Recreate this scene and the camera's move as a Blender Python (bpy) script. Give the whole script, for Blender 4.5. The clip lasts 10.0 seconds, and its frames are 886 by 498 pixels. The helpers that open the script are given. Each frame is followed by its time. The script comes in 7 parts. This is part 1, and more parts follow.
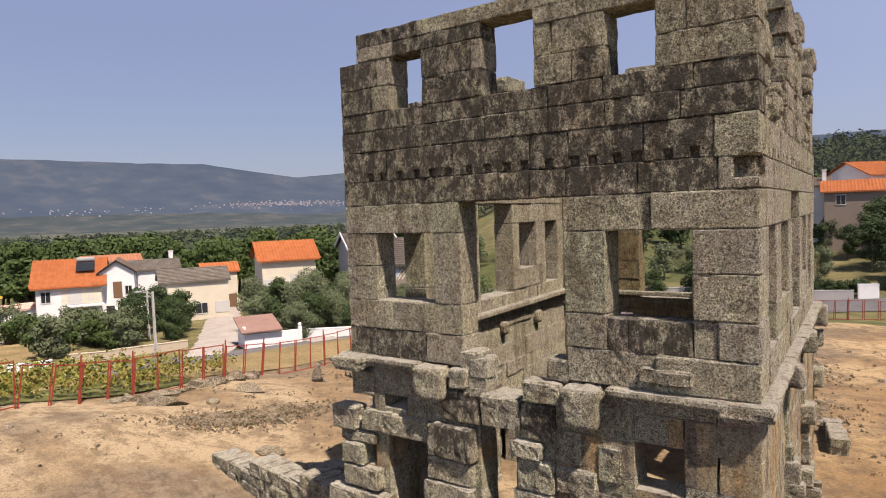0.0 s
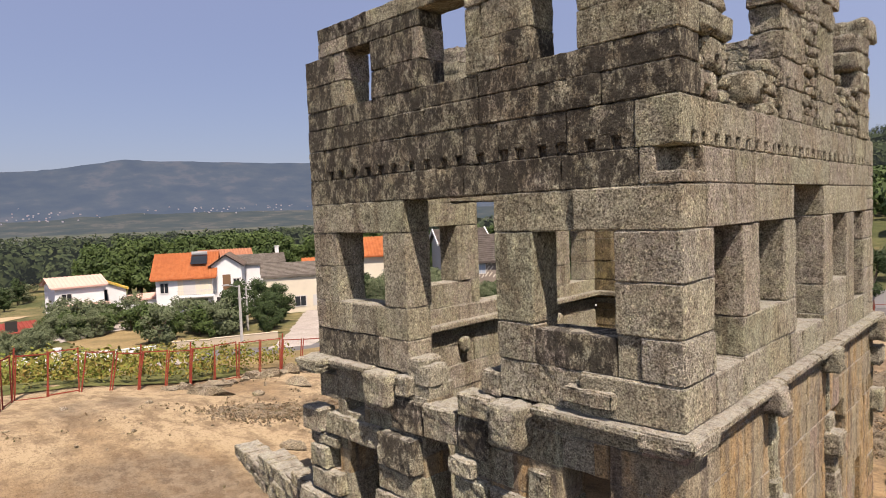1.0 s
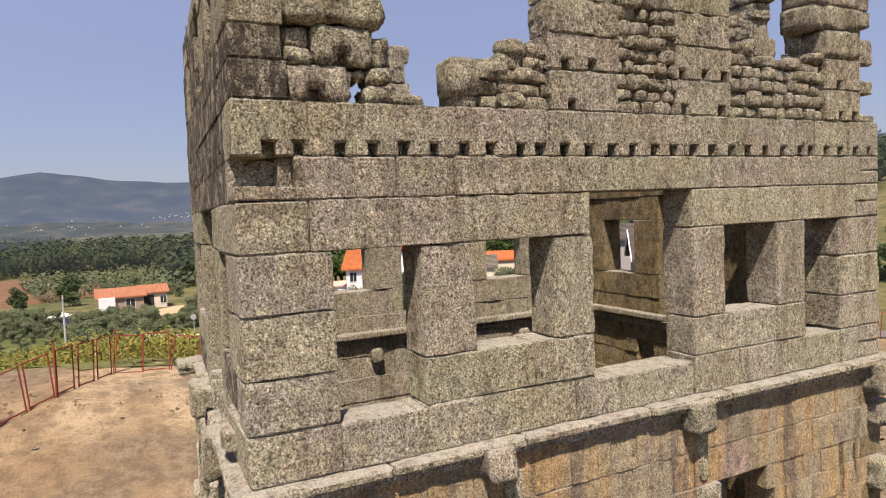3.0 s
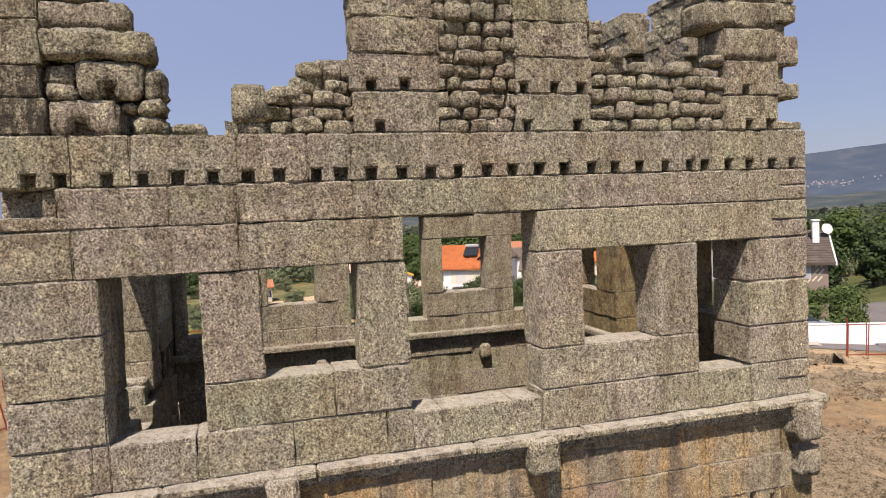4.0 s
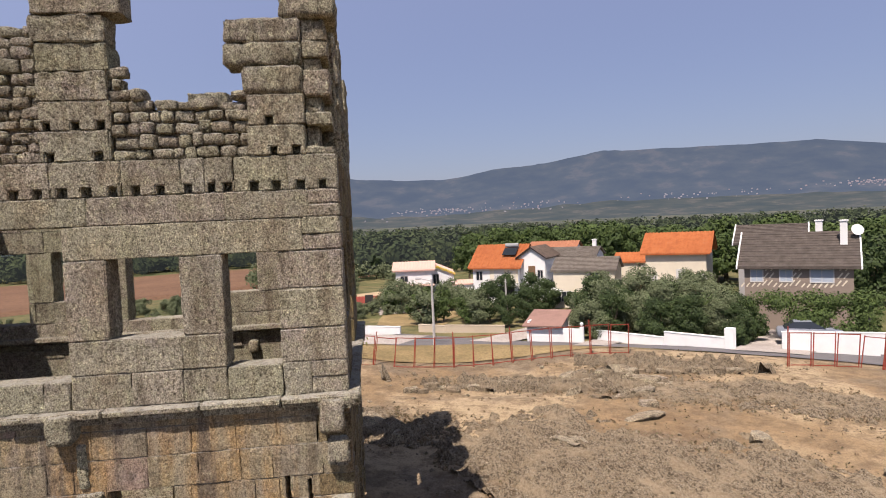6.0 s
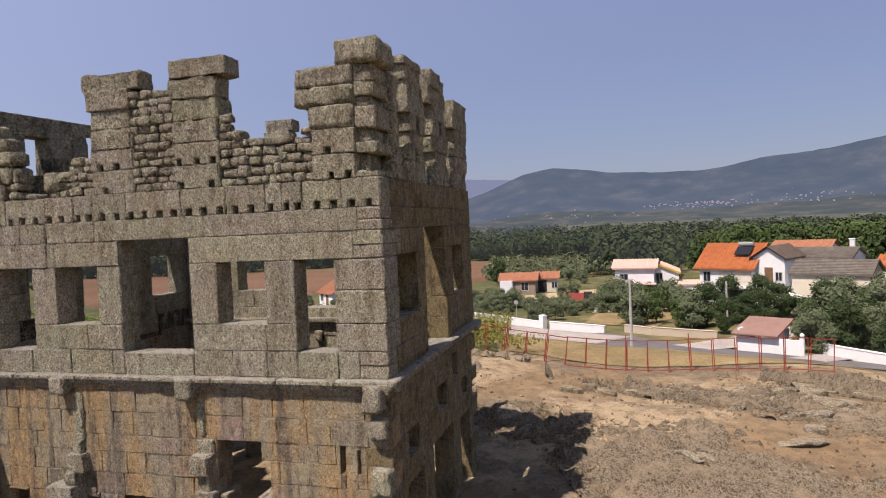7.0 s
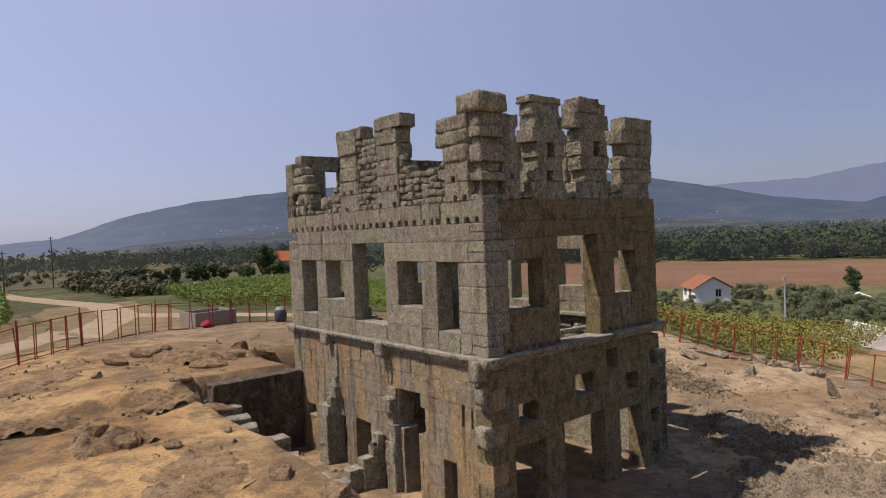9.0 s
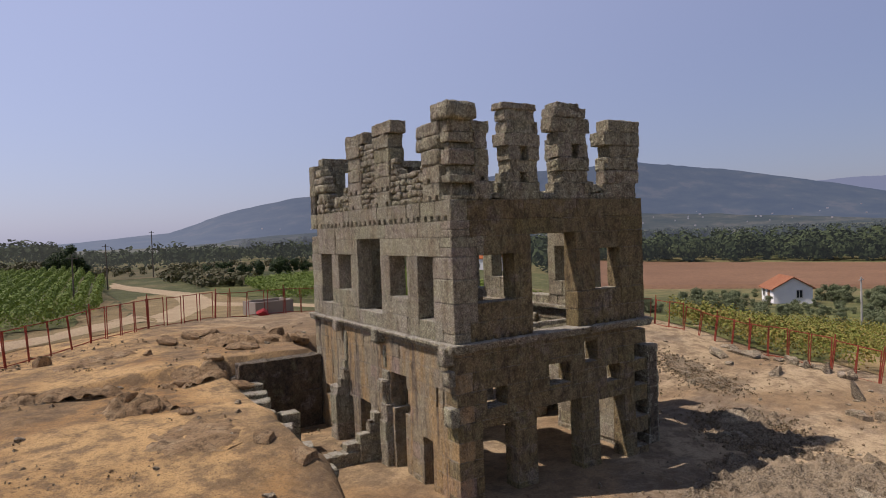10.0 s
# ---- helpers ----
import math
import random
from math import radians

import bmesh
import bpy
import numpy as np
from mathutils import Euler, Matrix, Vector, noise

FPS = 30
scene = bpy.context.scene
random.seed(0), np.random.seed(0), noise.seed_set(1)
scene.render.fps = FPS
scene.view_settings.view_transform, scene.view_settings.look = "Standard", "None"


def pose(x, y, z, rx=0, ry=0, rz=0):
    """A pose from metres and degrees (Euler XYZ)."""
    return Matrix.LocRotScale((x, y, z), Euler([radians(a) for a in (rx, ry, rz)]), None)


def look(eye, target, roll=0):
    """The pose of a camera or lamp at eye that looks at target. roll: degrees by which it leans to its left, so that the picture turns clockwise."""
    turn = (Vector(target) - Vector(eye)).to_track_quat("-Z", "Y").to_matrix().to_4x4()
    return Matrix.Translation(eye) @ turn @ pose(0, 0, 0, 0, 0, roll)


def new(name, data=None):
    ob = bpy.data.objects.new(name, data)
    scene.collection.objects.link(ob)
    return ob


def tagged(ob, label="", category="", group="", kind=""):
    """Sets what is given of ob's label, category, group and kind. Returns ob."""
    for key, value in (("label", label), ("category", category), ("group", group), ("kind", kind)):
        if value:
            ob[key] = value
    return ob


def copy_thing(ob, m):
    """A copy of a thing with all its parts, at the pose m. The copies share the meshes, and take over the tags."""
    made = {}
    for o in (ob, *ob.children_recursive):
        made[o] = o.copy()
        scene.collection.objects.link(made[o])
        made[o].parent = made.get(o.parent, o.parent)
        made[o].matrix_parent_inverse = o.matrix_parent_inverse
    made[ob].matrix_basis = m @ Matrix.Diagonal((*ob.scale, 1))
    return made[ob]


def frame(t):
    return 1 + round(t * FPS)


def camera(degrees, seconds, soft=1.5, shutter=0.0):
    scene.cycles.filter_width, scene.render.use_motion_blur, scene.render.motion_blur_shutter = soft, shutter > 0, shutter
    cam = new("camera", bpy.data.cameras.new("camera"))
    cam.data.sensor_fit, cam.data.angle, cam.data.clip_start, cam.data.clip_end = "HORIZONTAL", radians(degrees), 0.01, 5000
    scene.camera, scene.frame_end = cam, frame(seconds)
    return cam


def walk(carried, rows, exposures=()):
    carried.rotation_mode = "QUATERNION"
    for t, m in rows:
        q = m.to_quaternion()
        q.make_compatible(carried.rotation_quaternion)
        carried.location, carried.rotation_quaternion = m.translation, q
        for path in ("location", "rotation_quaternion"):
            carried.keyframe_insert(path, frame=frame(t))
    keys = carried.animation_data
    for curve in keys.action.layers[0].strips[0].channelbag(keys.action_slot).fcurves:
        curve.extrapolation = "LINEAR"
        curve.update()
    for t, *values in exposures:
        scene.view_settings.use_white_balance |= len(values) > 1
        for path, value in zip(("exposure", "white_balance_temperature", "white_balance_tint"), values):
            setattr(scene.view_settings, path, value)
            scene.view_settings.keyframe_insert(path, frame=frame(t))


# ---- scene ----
cam = camera(68.6, 10.0, soft=1.0)
PATH = [
    (0, (1.308, -10.525, 9.217), (0.216, -8.853, 9.107), -2.0),
    (0.5, (2.358, -9.362, 9.18), (1.115, -7.799, 9.071), -2.1),
    (1, (3.425, -7.996, 9.161), (2.052, -6.547, 9.051), -2.2),
    (1.5, (4.451, -6.437, 9.167), (2.945, -5.126, 9.056), -2.3),
    (2, (5.445, -4.715, 9.147), (3.819, -3.555, 9.036), -2.4),
    (2.5, (6.461, -2.94, 9.163), (4.748, -1.913, 9.056), -2.5),
    (2.7, (6.858, -2.214, 9.17), (5.112, -1.244, 9.063), -2.5),
    (3.8, (8.36, 2.08, 9.37), (6.459, 2.694, 9.267), -2.5),
    (4, (8.64, 2.96, 9.4), (6.718, 3.504, 9.301), -2.55),
    (4.5, (9.36, 5.26, 9.45), (7.411, 5.699, 9.350), -2.55),
    (5, (10.228, 7.606, 9.385), (8.268, 7.992, 9.284), -2.5),
    (5.5, (11.166, 9.955, 9.271), (9.196, 10.283, 9.176), -2.5),
    (5.7, (11.501, 10.866, 9.262), (9.527, 11.172, 9.168), -2.6),
    (6.8, (12.849, 15.703, 9.425), (10.883, 15.349, 9.344), -2.6),
    (7, (12.956, 16.572, 9.485), (11.03, 16.038, 9.408), -2.6),
    (7.5, (13.029, 18.777, 9.623), (11.161, 18.065, 9.549), -2.5),
    (8, (12.862, 20.814, 9.675), (11.104, 19.863, 9.607), -2.6),
    (8.5, (12.594, 22.715, 9.747), (11.105, 21.381, 9.687), -2.6),
    (9, (12.112, 24.534, 9.738), (10.837, 22.993, 9.683), -2.5),
    (9.5, (11.427, 26.27, 9.676), (10.344, 24.589, 9.626), -2.4),
    (10, (10.41, 27.951, 9.625), (9.356, 26.252, 9.57), -2.2),
]
walk(cam, [(t, look(eye, target, roll)) for t, eye, target, roll in PATH],
     [(0.0, 0.35, 6900, 21), (2.5, 0.47, 6950, 21), (5.5, 0.32, 6700, 21), (7.5, 0.13, 6600, 22), (8.5, 0.07, 6600, 22), (10.0, -0.01, 6600, 22)])

# ---- world and light ----
SUN_AZ, SUN_EL = radians(116.8), radians(58.0)
sun_way = Vector((math.sin(SUN_AZ) * math.cos(SUN_EL), math.cos(SUN_AZ) * math.cos(SUN_EL), math.sin(SUN_EL)))
world = bpy.data.worlds.new("world")
scene.world = world
world.use_nodes = True
wt = world.node_tree
sky = wt.nodes.new("ShaderNodeTexSky")
sky.sky_type = "NISHITA"
sky.sun_disc = False
sky.sun_elevation, sky.sun_rotation = SUN_EL, SUN_AZ
sky.altitude, sky.air_density, sky.dust_density, sky.ozone_density = 500, 1.2, 1.6, 4.0
haze_mix = wt.nodes.new("ShaderNodeMix")
haze_mix.data_type = "RGBA"
# the haze is brighter on the sun's side of the sky
toward = wt.nodes.new("ShaderNodeTexCoord")
aureole = wt.nodes.new("ShaderNodeVectorMath")
aureole.operation = "DOT_PRODUCT"
aureole.inputs[1].default_value = sun_way
wt.links.new(toward.outputs["Generated"], aureole.inputs[0])
spread = wt.nodes.new("ShaderNodeMapRange")
spread.interpolation_type = "SMOOTHSTEP"
spread.inputs[1].default_value, spread.inputs[2].default_value = -0.5, 0.6
wt.links.new(aureole.outputs["Value"], spread.inputs[0])
haze_tone = wt.nodes.new("ShaderNodeMix")
haze_tone.data_type = "RGBA"
haze_tone.inputs[6].default_value = (3.2, 3.75, 6.3, 1)
haze_tone.inputs[7].default_value = (9.2, 10.5, 14.8, 1)
wt.links.new(spread.outputs[0], haze_tone.inputs[0])
wt.links.new(haze_tone.outputs[2], haze_mix.inputs[7])
wt.links.new(sky.outputs[0], haze_mix.inputs[6])
# and thins out toward the zenith
height = wt.nodes.new("ShaderNodeSeparateXYZ")
wt.links.new(toward.outputs["Generated"], height.inputs[0])
thin = wt.nodes.new("ShaderNodeMapRange")
thin.interpolation_type = "SMOOTHSTEP"
thin.inputs[1].default_value, thin.inputs[2].default_value, thin.inputs[3].default_value, thin.inputs[4].default_value = 0.36, 0.75, 0.42, 0.12
wt.links.new(height.outputs["Z"], thin.inputs[0])
wt.links.new(thin.outputs[0], haze_mix.inputs[0])
overhead = wt.nodes.new("ShaderNodeMapRange")
overhead.interpolation_type = "SMOOTHSTEP"
overhead.inputs[1].default_value, overhead.inputs[2].default_value, overhead.inputs[3].default_value, overhead.inputs[4].default_value = 0.36, 0.85, 0.077, 0.042
wt.links.new(height.outputs["Z"], overhead.inputs[0])
wt.links.new(overhead.outputs[0], wt.nodes["Background"].inputs[1])
wt.links.new(haze_mix.outputs[2], wt.nodes["Background"].inputs[0])
sun = new("sun", bpy.data.lights.new("sun", "SUN"))
sun.data.energy, sun.data.angle, sun.data.color = 5.0, radians(0.53), (1.0, 0.95, 0.86)
sun.matrix_world = look(sun_way * 100, (0, 0, 0))


# ---- material helpers ----
class Nodes:
    """Short hand for node trees."""

    def __init__(self, name):
        self.mat = bpy.data.materials.new(name)
        self.mat.use_nodes = True
        self.tree = self.mat.node_tree
        self.bsdf = self.tree.nodes["Principled BSDF"]
        self.bsdf.inputs["Specular IOR Level"].default_value = 0.25
        self.bsdf.inputs["Diffuse Roughness"].default_value = 0.9

    def add(self, kind):
        return self.tree.nodes.new(kind)

    def link(self, a, b):
        self.tree.links.new(a, b)

    def coords(self, scale=1.0, world_space=True):
        if world_space:
            src = self.add("ShaderNodeNewGeometry").outputs["Position"]
        else:
            src = self.add("ShaderNodeTexCoord").outputs["Object"]
        m = self.add("ShaderNodeMapping")
        m.inputs["Scale"].default_value = (scale, scale, scale) if isinstance(scale, (int, float)) else scale
        self.link(src, m.inputs["Vector"])
        return m.outputs[0]

    def noise(self, scale, detail=4, rough=0.6, vec=None, out="Fac"):
        n = self.add("ShaderNodeTexNoise")
        n.inputs["Scale"].default_value, n.inputs["Detail"].default_value, n.inputs["Roughness"].default_value = scale, detail, rough
        self.link(vec or self.coords(), n.inputs["Vector"])
        return n.outputs[out]

    def ramp(self, fac, stops):
        r = self.add("ShaderNodeValToRGB")
        while len(r.color_ramp.elements) < len(stops):
            r.color_ramp.elements.new(0.5)
        for e, (p, c) in zip(r.color_ramp.elements, stops):
            e.position = p
            e.color = (*c, 1) if not isinstance(c, (int, float)) else (c, c, c, 1)
        self.link(fac, r.inputs[0])
        return r.outputs[0]

    def mix(self, fac, a, b, blend="MIX"):
        m = self.add("ShaderNodeMix")
        m.data_type, m.blend_type = "RGBA", blend
        for sock, v in ((m.inputs[0], fac), (m.inputs[6], a), (m.inputs[7], b)):
            if isinstance(v, (int, float)):
                sock.default_value = v
            elif isinstance(v, tuple):
                sock.default_value = (*v, 1)
            else:
                self.link(v, sock)
        return m.outputs[2]

    def bump(self, height, strength=0.5, distance=0.02, below=None):
        b = self.add("ShaderNodeBump")
        b.inputs["Strength"].default_value, b.inputs["Distance"].default_value = strength, distance
        self.link(height, b.inputs["Height"])
        if below:
            self.link(below, b.inputs["Normal"])
        return b.outputs[0]

    def done(self, color, rough=0.9, normal=None, metal=0.0):
        if isinstance(color, tuple):
            self.bsdf.inputs["Base Color"].default_value = (*color, 1)
        else:
            self.link(color, self.bsdf.inputs["Base Color"])
        if isinstance(rough, (int, float)):
            self.bsdf.inputs["Roughness"].default_value = rough
        else:
            self.link(rough, self.bsdf.inputs["Roughness"])
        self.bsdf.inputs["Metallic"].default_value = metal
        if normal:
            self.link(normal, self.bsdf.inputs["Normal"])
        return self.mat


def granite(name, tones, lichen, lichen_amount, dark_amount, ochre=0.0, speck=1.0, crown=0.8):
    """Weathered coarse granite: a tone for each block, stains, pale and dark lichen, proud crystals and pits."""
    n = Nodes(name)
    rnd = n.add("ShaderNodeObjectInfo").outputs["Random"]
    base = n.ramp(rnd, [(i / (len(tones) - 1), c) for i, c in enumerate(tones)])
    big = n.noise(0.9, 5, 0.65)
    base = n.mix(n.ramp(big, [(0.46, 0.0), (0.68, 0.55)]), base, (0.30, 0.225, 0.14))
    mauve = n.noise(1.15, 4, 0.6, n.coords((1.0, 1.0, 1.2)))
    base = n.mix(n.ramp(mauve, [(0.54, 0.0), (0.68, 0.5)]), base, (0.40, 0.34, 0.31))
    moss = n.noise(1.7, 5, 0.65, n.coords((1.0, 1.0, 0.8)))
    base = n.mix(n.ramp(moss, [(0.54, 0.0), (0.70, 0.5)]), base, (0.36, 0.36, 0.22))
    run = n.noise(1.0, 5, 0.65, n.coords((2.4, 2.4, 0.3)))
    base = n.mix(n.ramp(run, [(0.52, 0.0), (0.67, 0.65)]), base, (0.18, 0.14, 0.09))
    if ochre:
        streak = n.noise(1.0, 4, 0.6, n.coords((0.95, 0.95, 0.22)))
        base = n.mix(n.ramp(streak, [(0.46, 0.0), (0.58, ochre)]), base, (0.52, 0.33, 0.14))
        wash = n.noise(1.0, 5, 0.6, n.coords((2.6, 2.6, 0.16)))
        base = n.mix(n.ramp(wash, [(0.53, 0.0), (0.62, 0.75)]), base, (0.17, 0.14, 0.115))
        base = n.mix(n.ramp(wash, [(0.34, 0.6), (0.44, 0.0)]), base, (0.40, 0.36, 0.27))
    spot = n.noise(7.5, 6, 0.7)
    base = n.mix(n.ramp(spot, [(0.52, 0.0), (0.62, lichen_amount)]), base, lichen)
    blotch = n.noise(3.6, 8, 0.8, n.coords((1.0, 1.0, 0.9)))
    base = n.mix(n.ramp(blotch, [(0.40, 0.5), (0.50, 0.0)]), base, (0.58, 0.56, 0.53), "MULTIPLY")
    base = n.mix(n.ramp(blotch, [(0.52, 0.0), (0.62, 0.5)]), base, (1.32, 1.31, 1.24), "MULTIPLY")
    fleck = n.noise(18, 3, 0.6)
    base = n.mix(n.ramp(fleck, [(0.55, 0.0), (0.61, 0.5 * speck)]), base, (1.55, 1.56, 1.50), "MULTIPLY")
    base = n.mix(n.ramp(fleck, [(0.37, 0.8 * speck), (0.43, 0.0)]), base, (0.33, 0.31, 0.28), "MULTIPLY")
    grain = n.noise(40, 2, 0.5)
    flake = n.noise(88, 2, 0.5, n.coords((1.0, 1.0, 1.15)))
    base = n.mix(n.ramp(grain, [(0.50, 0.0), (0.63, 0.72 * speck)]), base, (1.75, 1.79, 1.86), "MULTIPLY")
    base = n.mix(n.ramp(flake, [(0.53, 0.0), (0.66, 0.8 * speck)]), base, (1.7, 1.74, 1.82), "MULTIPLY")
    base = n.mix(n.ramp(grain, [(0.35, 0.72 * speck), (0.46, 0.0)]), base, (0.22, 0.20, 0.17), "MULTIPLY")
    base = n.mix(n.ramp(flake, [(0.33, 0.65 * speck), (0.42, 0.0)]), base, (0.25, 0.23, 0.20), "MULTIPLY")
    pits = n.noise(11, 5, 0.72)
    base = n.mix(n.ramp(pits, [(0.36, 0.6), (0.41, 0.0)]), base, (0.36, 0.33, 0.29), "MULTIPLY")
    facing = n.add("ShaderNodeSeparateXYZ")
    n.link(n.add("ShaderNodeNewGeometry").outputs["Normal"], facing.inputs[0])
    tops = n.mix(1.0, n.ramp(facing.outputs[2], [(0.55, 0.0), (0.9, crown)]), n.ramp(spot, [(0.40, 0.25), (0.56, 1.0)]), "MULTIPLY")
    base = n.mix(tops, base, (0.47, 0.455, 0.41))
    crust = n.noise(5.0, 8, 0.8)
    base = n.mix(n.ramp(crust, [(0.57, 0.0), (0.64, 0.5)]), base, (0.12, 0.098, 0.075))
    dark = n.noise(3.4, 10, 0.86, n.coords((1.3, 1.3, 0.7)))
    base = n.mix(n.ramp(dark, [(0.54 - 0.09 * dark_amount, 0.0), (0.60 - 0.09 * dark_amount, min(0.85, 0.35 + 0.55 * dark_amount))]), base, (0.045, 0.038, 0.031))
    base = n.mix(1.0, base, (0.91, 0.885, 0.83), "MULTIPLY")
    b = n.bump(n.noise(6, 7, 0.72), 0.8, 0.075)
    b = n.bump(pits, 0.7, 0.04, b)
    b = n.bump(grain, 1.0, 0.045, b)
    b = n.bump(flake, 0.9, 0.018, b)
    return n.done(base, 0.93, b)


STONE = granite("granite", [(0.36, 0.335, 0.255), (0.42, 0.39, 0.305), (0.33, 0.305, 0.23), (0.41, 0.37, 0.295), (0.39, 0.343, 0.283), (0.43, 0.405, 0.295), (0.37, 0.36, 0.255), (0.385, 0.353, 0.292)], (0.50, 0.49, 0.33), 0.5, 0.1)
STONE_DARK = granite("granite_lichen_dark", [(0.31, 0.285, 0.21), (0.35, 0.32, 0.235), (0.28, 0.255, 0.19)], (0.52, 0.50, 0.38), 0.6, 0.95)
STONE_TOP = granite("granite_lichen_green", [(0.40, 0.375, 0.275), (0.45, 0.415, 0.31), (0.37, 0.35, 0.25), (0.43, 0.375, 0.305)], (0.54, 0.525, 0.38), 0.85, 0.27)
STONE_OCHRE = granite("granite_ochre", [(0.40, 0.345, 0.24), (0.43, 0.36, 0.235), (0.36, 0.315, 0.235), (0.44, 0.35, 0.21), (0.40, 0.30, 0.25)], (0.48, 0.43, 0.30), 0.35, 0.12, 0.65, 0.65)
# mossy brown stone, its tones also lowered to carry the north side's shade
STONE_NORTH = granite("granite_mossy_and_shaded", [(0.285, 0.22, 0.118), (0.31, 0.245, 0.135), (0.265, 0.195, 0.102), (0.285, 0.235, 0.112)], (0.34, 0.30, 0.15), 0.5, 0.4, 0.0, 0.75)
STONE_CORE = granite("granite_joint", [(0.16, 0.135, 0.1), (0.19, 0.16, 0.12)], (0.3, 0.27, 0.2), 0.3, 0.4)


# ---- mesh helpers ----
def mesh_from(name, verts, faces, material, smooth=False):
    me = bpy.data.meshes.new(name)
    me.from_pydata([tuple(v) for v in verts], [], faces)
    if material:
        for m in material if isinstance(material, (list, tuple)) else (material,):
            me.materials.append(m)
    if smooth:
        me.polygons.foreach_set("use_smooth", [True] * len(me.polygons))
    me.update()
    return me


def part_mesh(name, me, parent, label=""):
    ob = new(name, me)
    ob.parent = parent
    return tagged(ob, label) if label else ob


def part(name, bm, material, parent=None, label="", smooth=False):
    """Links a bmesh as one mesh object under a thing or under a part."""
    me = bpy.data.meshes.new(name)
    bm.normal_update()
    bm.to_mesh(me)
    bm.free()
    me.materials.append(material)
    if smooth:
        me.polygons.foreach_set("use_smooth", [True] * len(me.polygons))
    ob = new(name, me)
    if parent:
        ob.parent = parent
    if label:
        ob["label"] = label
    return ob


def add_box(bm, lo, hi, bevel=0.0, m=None):
    vs = [bm.verts.new((x, y, z)) for x in (lo[0], hi[0]) for y in (lo[1], hi[1]) for z in (lo[2], hi[2])]
    fs = [bm.faces.new([vs[i] for i in q]) for q in ((0, 1, 3, 2), (4, 6, 7, 5), (0, 4, 5, 1), (2, 3, 7, 6), (0, 2, 6, 4), (1, 5, 7, 3))]
    out = vs
    if bevel:
        es = list({e for f in fs for e in f.edges})
        r = bmesh.ops.bevel(bm, geom=es, offset=bevel, segments=1, affect="EDGES")
        out = list({v for f in r["faces"] for v in f.verts} | {v for v in vs if v.is_valid})
    if m is not None:
        bmesh.ops.transform(bm, matrix=m, verts=[v for v in out if v.is_valid])
    return out


def rough_box(sx, sy, sz, step=0.2, round_by=0.03, rough=0.012, seed=0.0, rubble=False, org=(0, 0, 0)):
    """Vertices and faces of a worn stone of that size, its lowest corner at the origin."""
    size = (sx, sy, sz)
    n = [max(2, min(17, int(round(s / step)))) for s in size]
    ticks = []
    for s, k in zip(size, n):
        e = min(round_by * 1.1, s * 0.25)
        inner = [e + (s - 2 * e) * i / max(1, k - 1) for i in range(k)]
        ticks.append([0.0] + inner + [s])
    index, verts, faces = {}, [], []
    mids = [s / 2 for s in size]

    def vert(i, j, k):
        key = (i, j, k)
        if key in index:
            return index[key]
        p = [ticks[0][i], ticks[1][j], ticks[2][k]]
        ends = [(i in (0, len(ticks[0]) - 1)), (j in (0, len(ticks[1]) - 1)), (k in (0, len(ticks[2]) - 1))]
        count = sum(ends)
        q = [p[a] + org[a] for a in range(3)]
        w = noise.noise((q[0] * 3.1 + seed, q[1] * 3.1 - seed, q[2] * 3.1 + seed * 0.7))
        w2 = noise.noise((q[0] * 9 + seed, q[1] * 9 - seed, q[2] * 9)) + 0.6 * noise.noise((q[0] * 21 - seed, q[1] * 21, q[2] * 21 + seed))
        for a in range(3):
            if ends[a]:
                side = -1 if p[a] < mids[a] else 1
                pull = 0.0
                if count == 2:
                    pull = round_by * (0.55 + 0.9 * abs(w) + 0.4 * w2)
                elif count == 3:
                    pull = round_by * (0.9 + 1.2 * abs(w) + 0.5 * w2)
                p[a] -= side * pull
                p[a] += side * rough * (w * 0.9 + w2 * 0.7)
        if rubble:
            d = [(p[a] - mids[a]) / mids[a] for a in range(3)]
            f = (abs(d[0]) ** 4 + abs(d[1]) ** 4 + abs(d[2]) ** 4) ** -0.25 if any(d) else 1
            q = [mids[a] + d[a] * mids[a] * f for a in range(3)]
            f = 1 + 0.10 * w2 + 0.08 * w
            p = [mids[a] + (p[a] * 0.2 + q[a] * 0.8 - mids[a]) * f for a in range(3)]
        index[key] = len(verts)
        verts.append(tuple(p))
        return index[key]

    L = [len(t) - 1 for t in ticks]
    for a in range(3):
        b, c = (a + 1) % 3, (a + 2) % 3
        for end in (0, L[a]):
            for u in range(L[b]):
                for v in range(L[c]):
                    ids = []
                    for du, dv in ((0, 0), (1, 0), (1, 1), (0, 1)):
                        q = [0, 0, 0]
                        q[a], q[b], q[c] = end, u + du, v + dv
                        ids.append(vert(*q))
                    faces.append(ids if end else ids[::-1])
    return verts, faces


rng = random.Random(7)


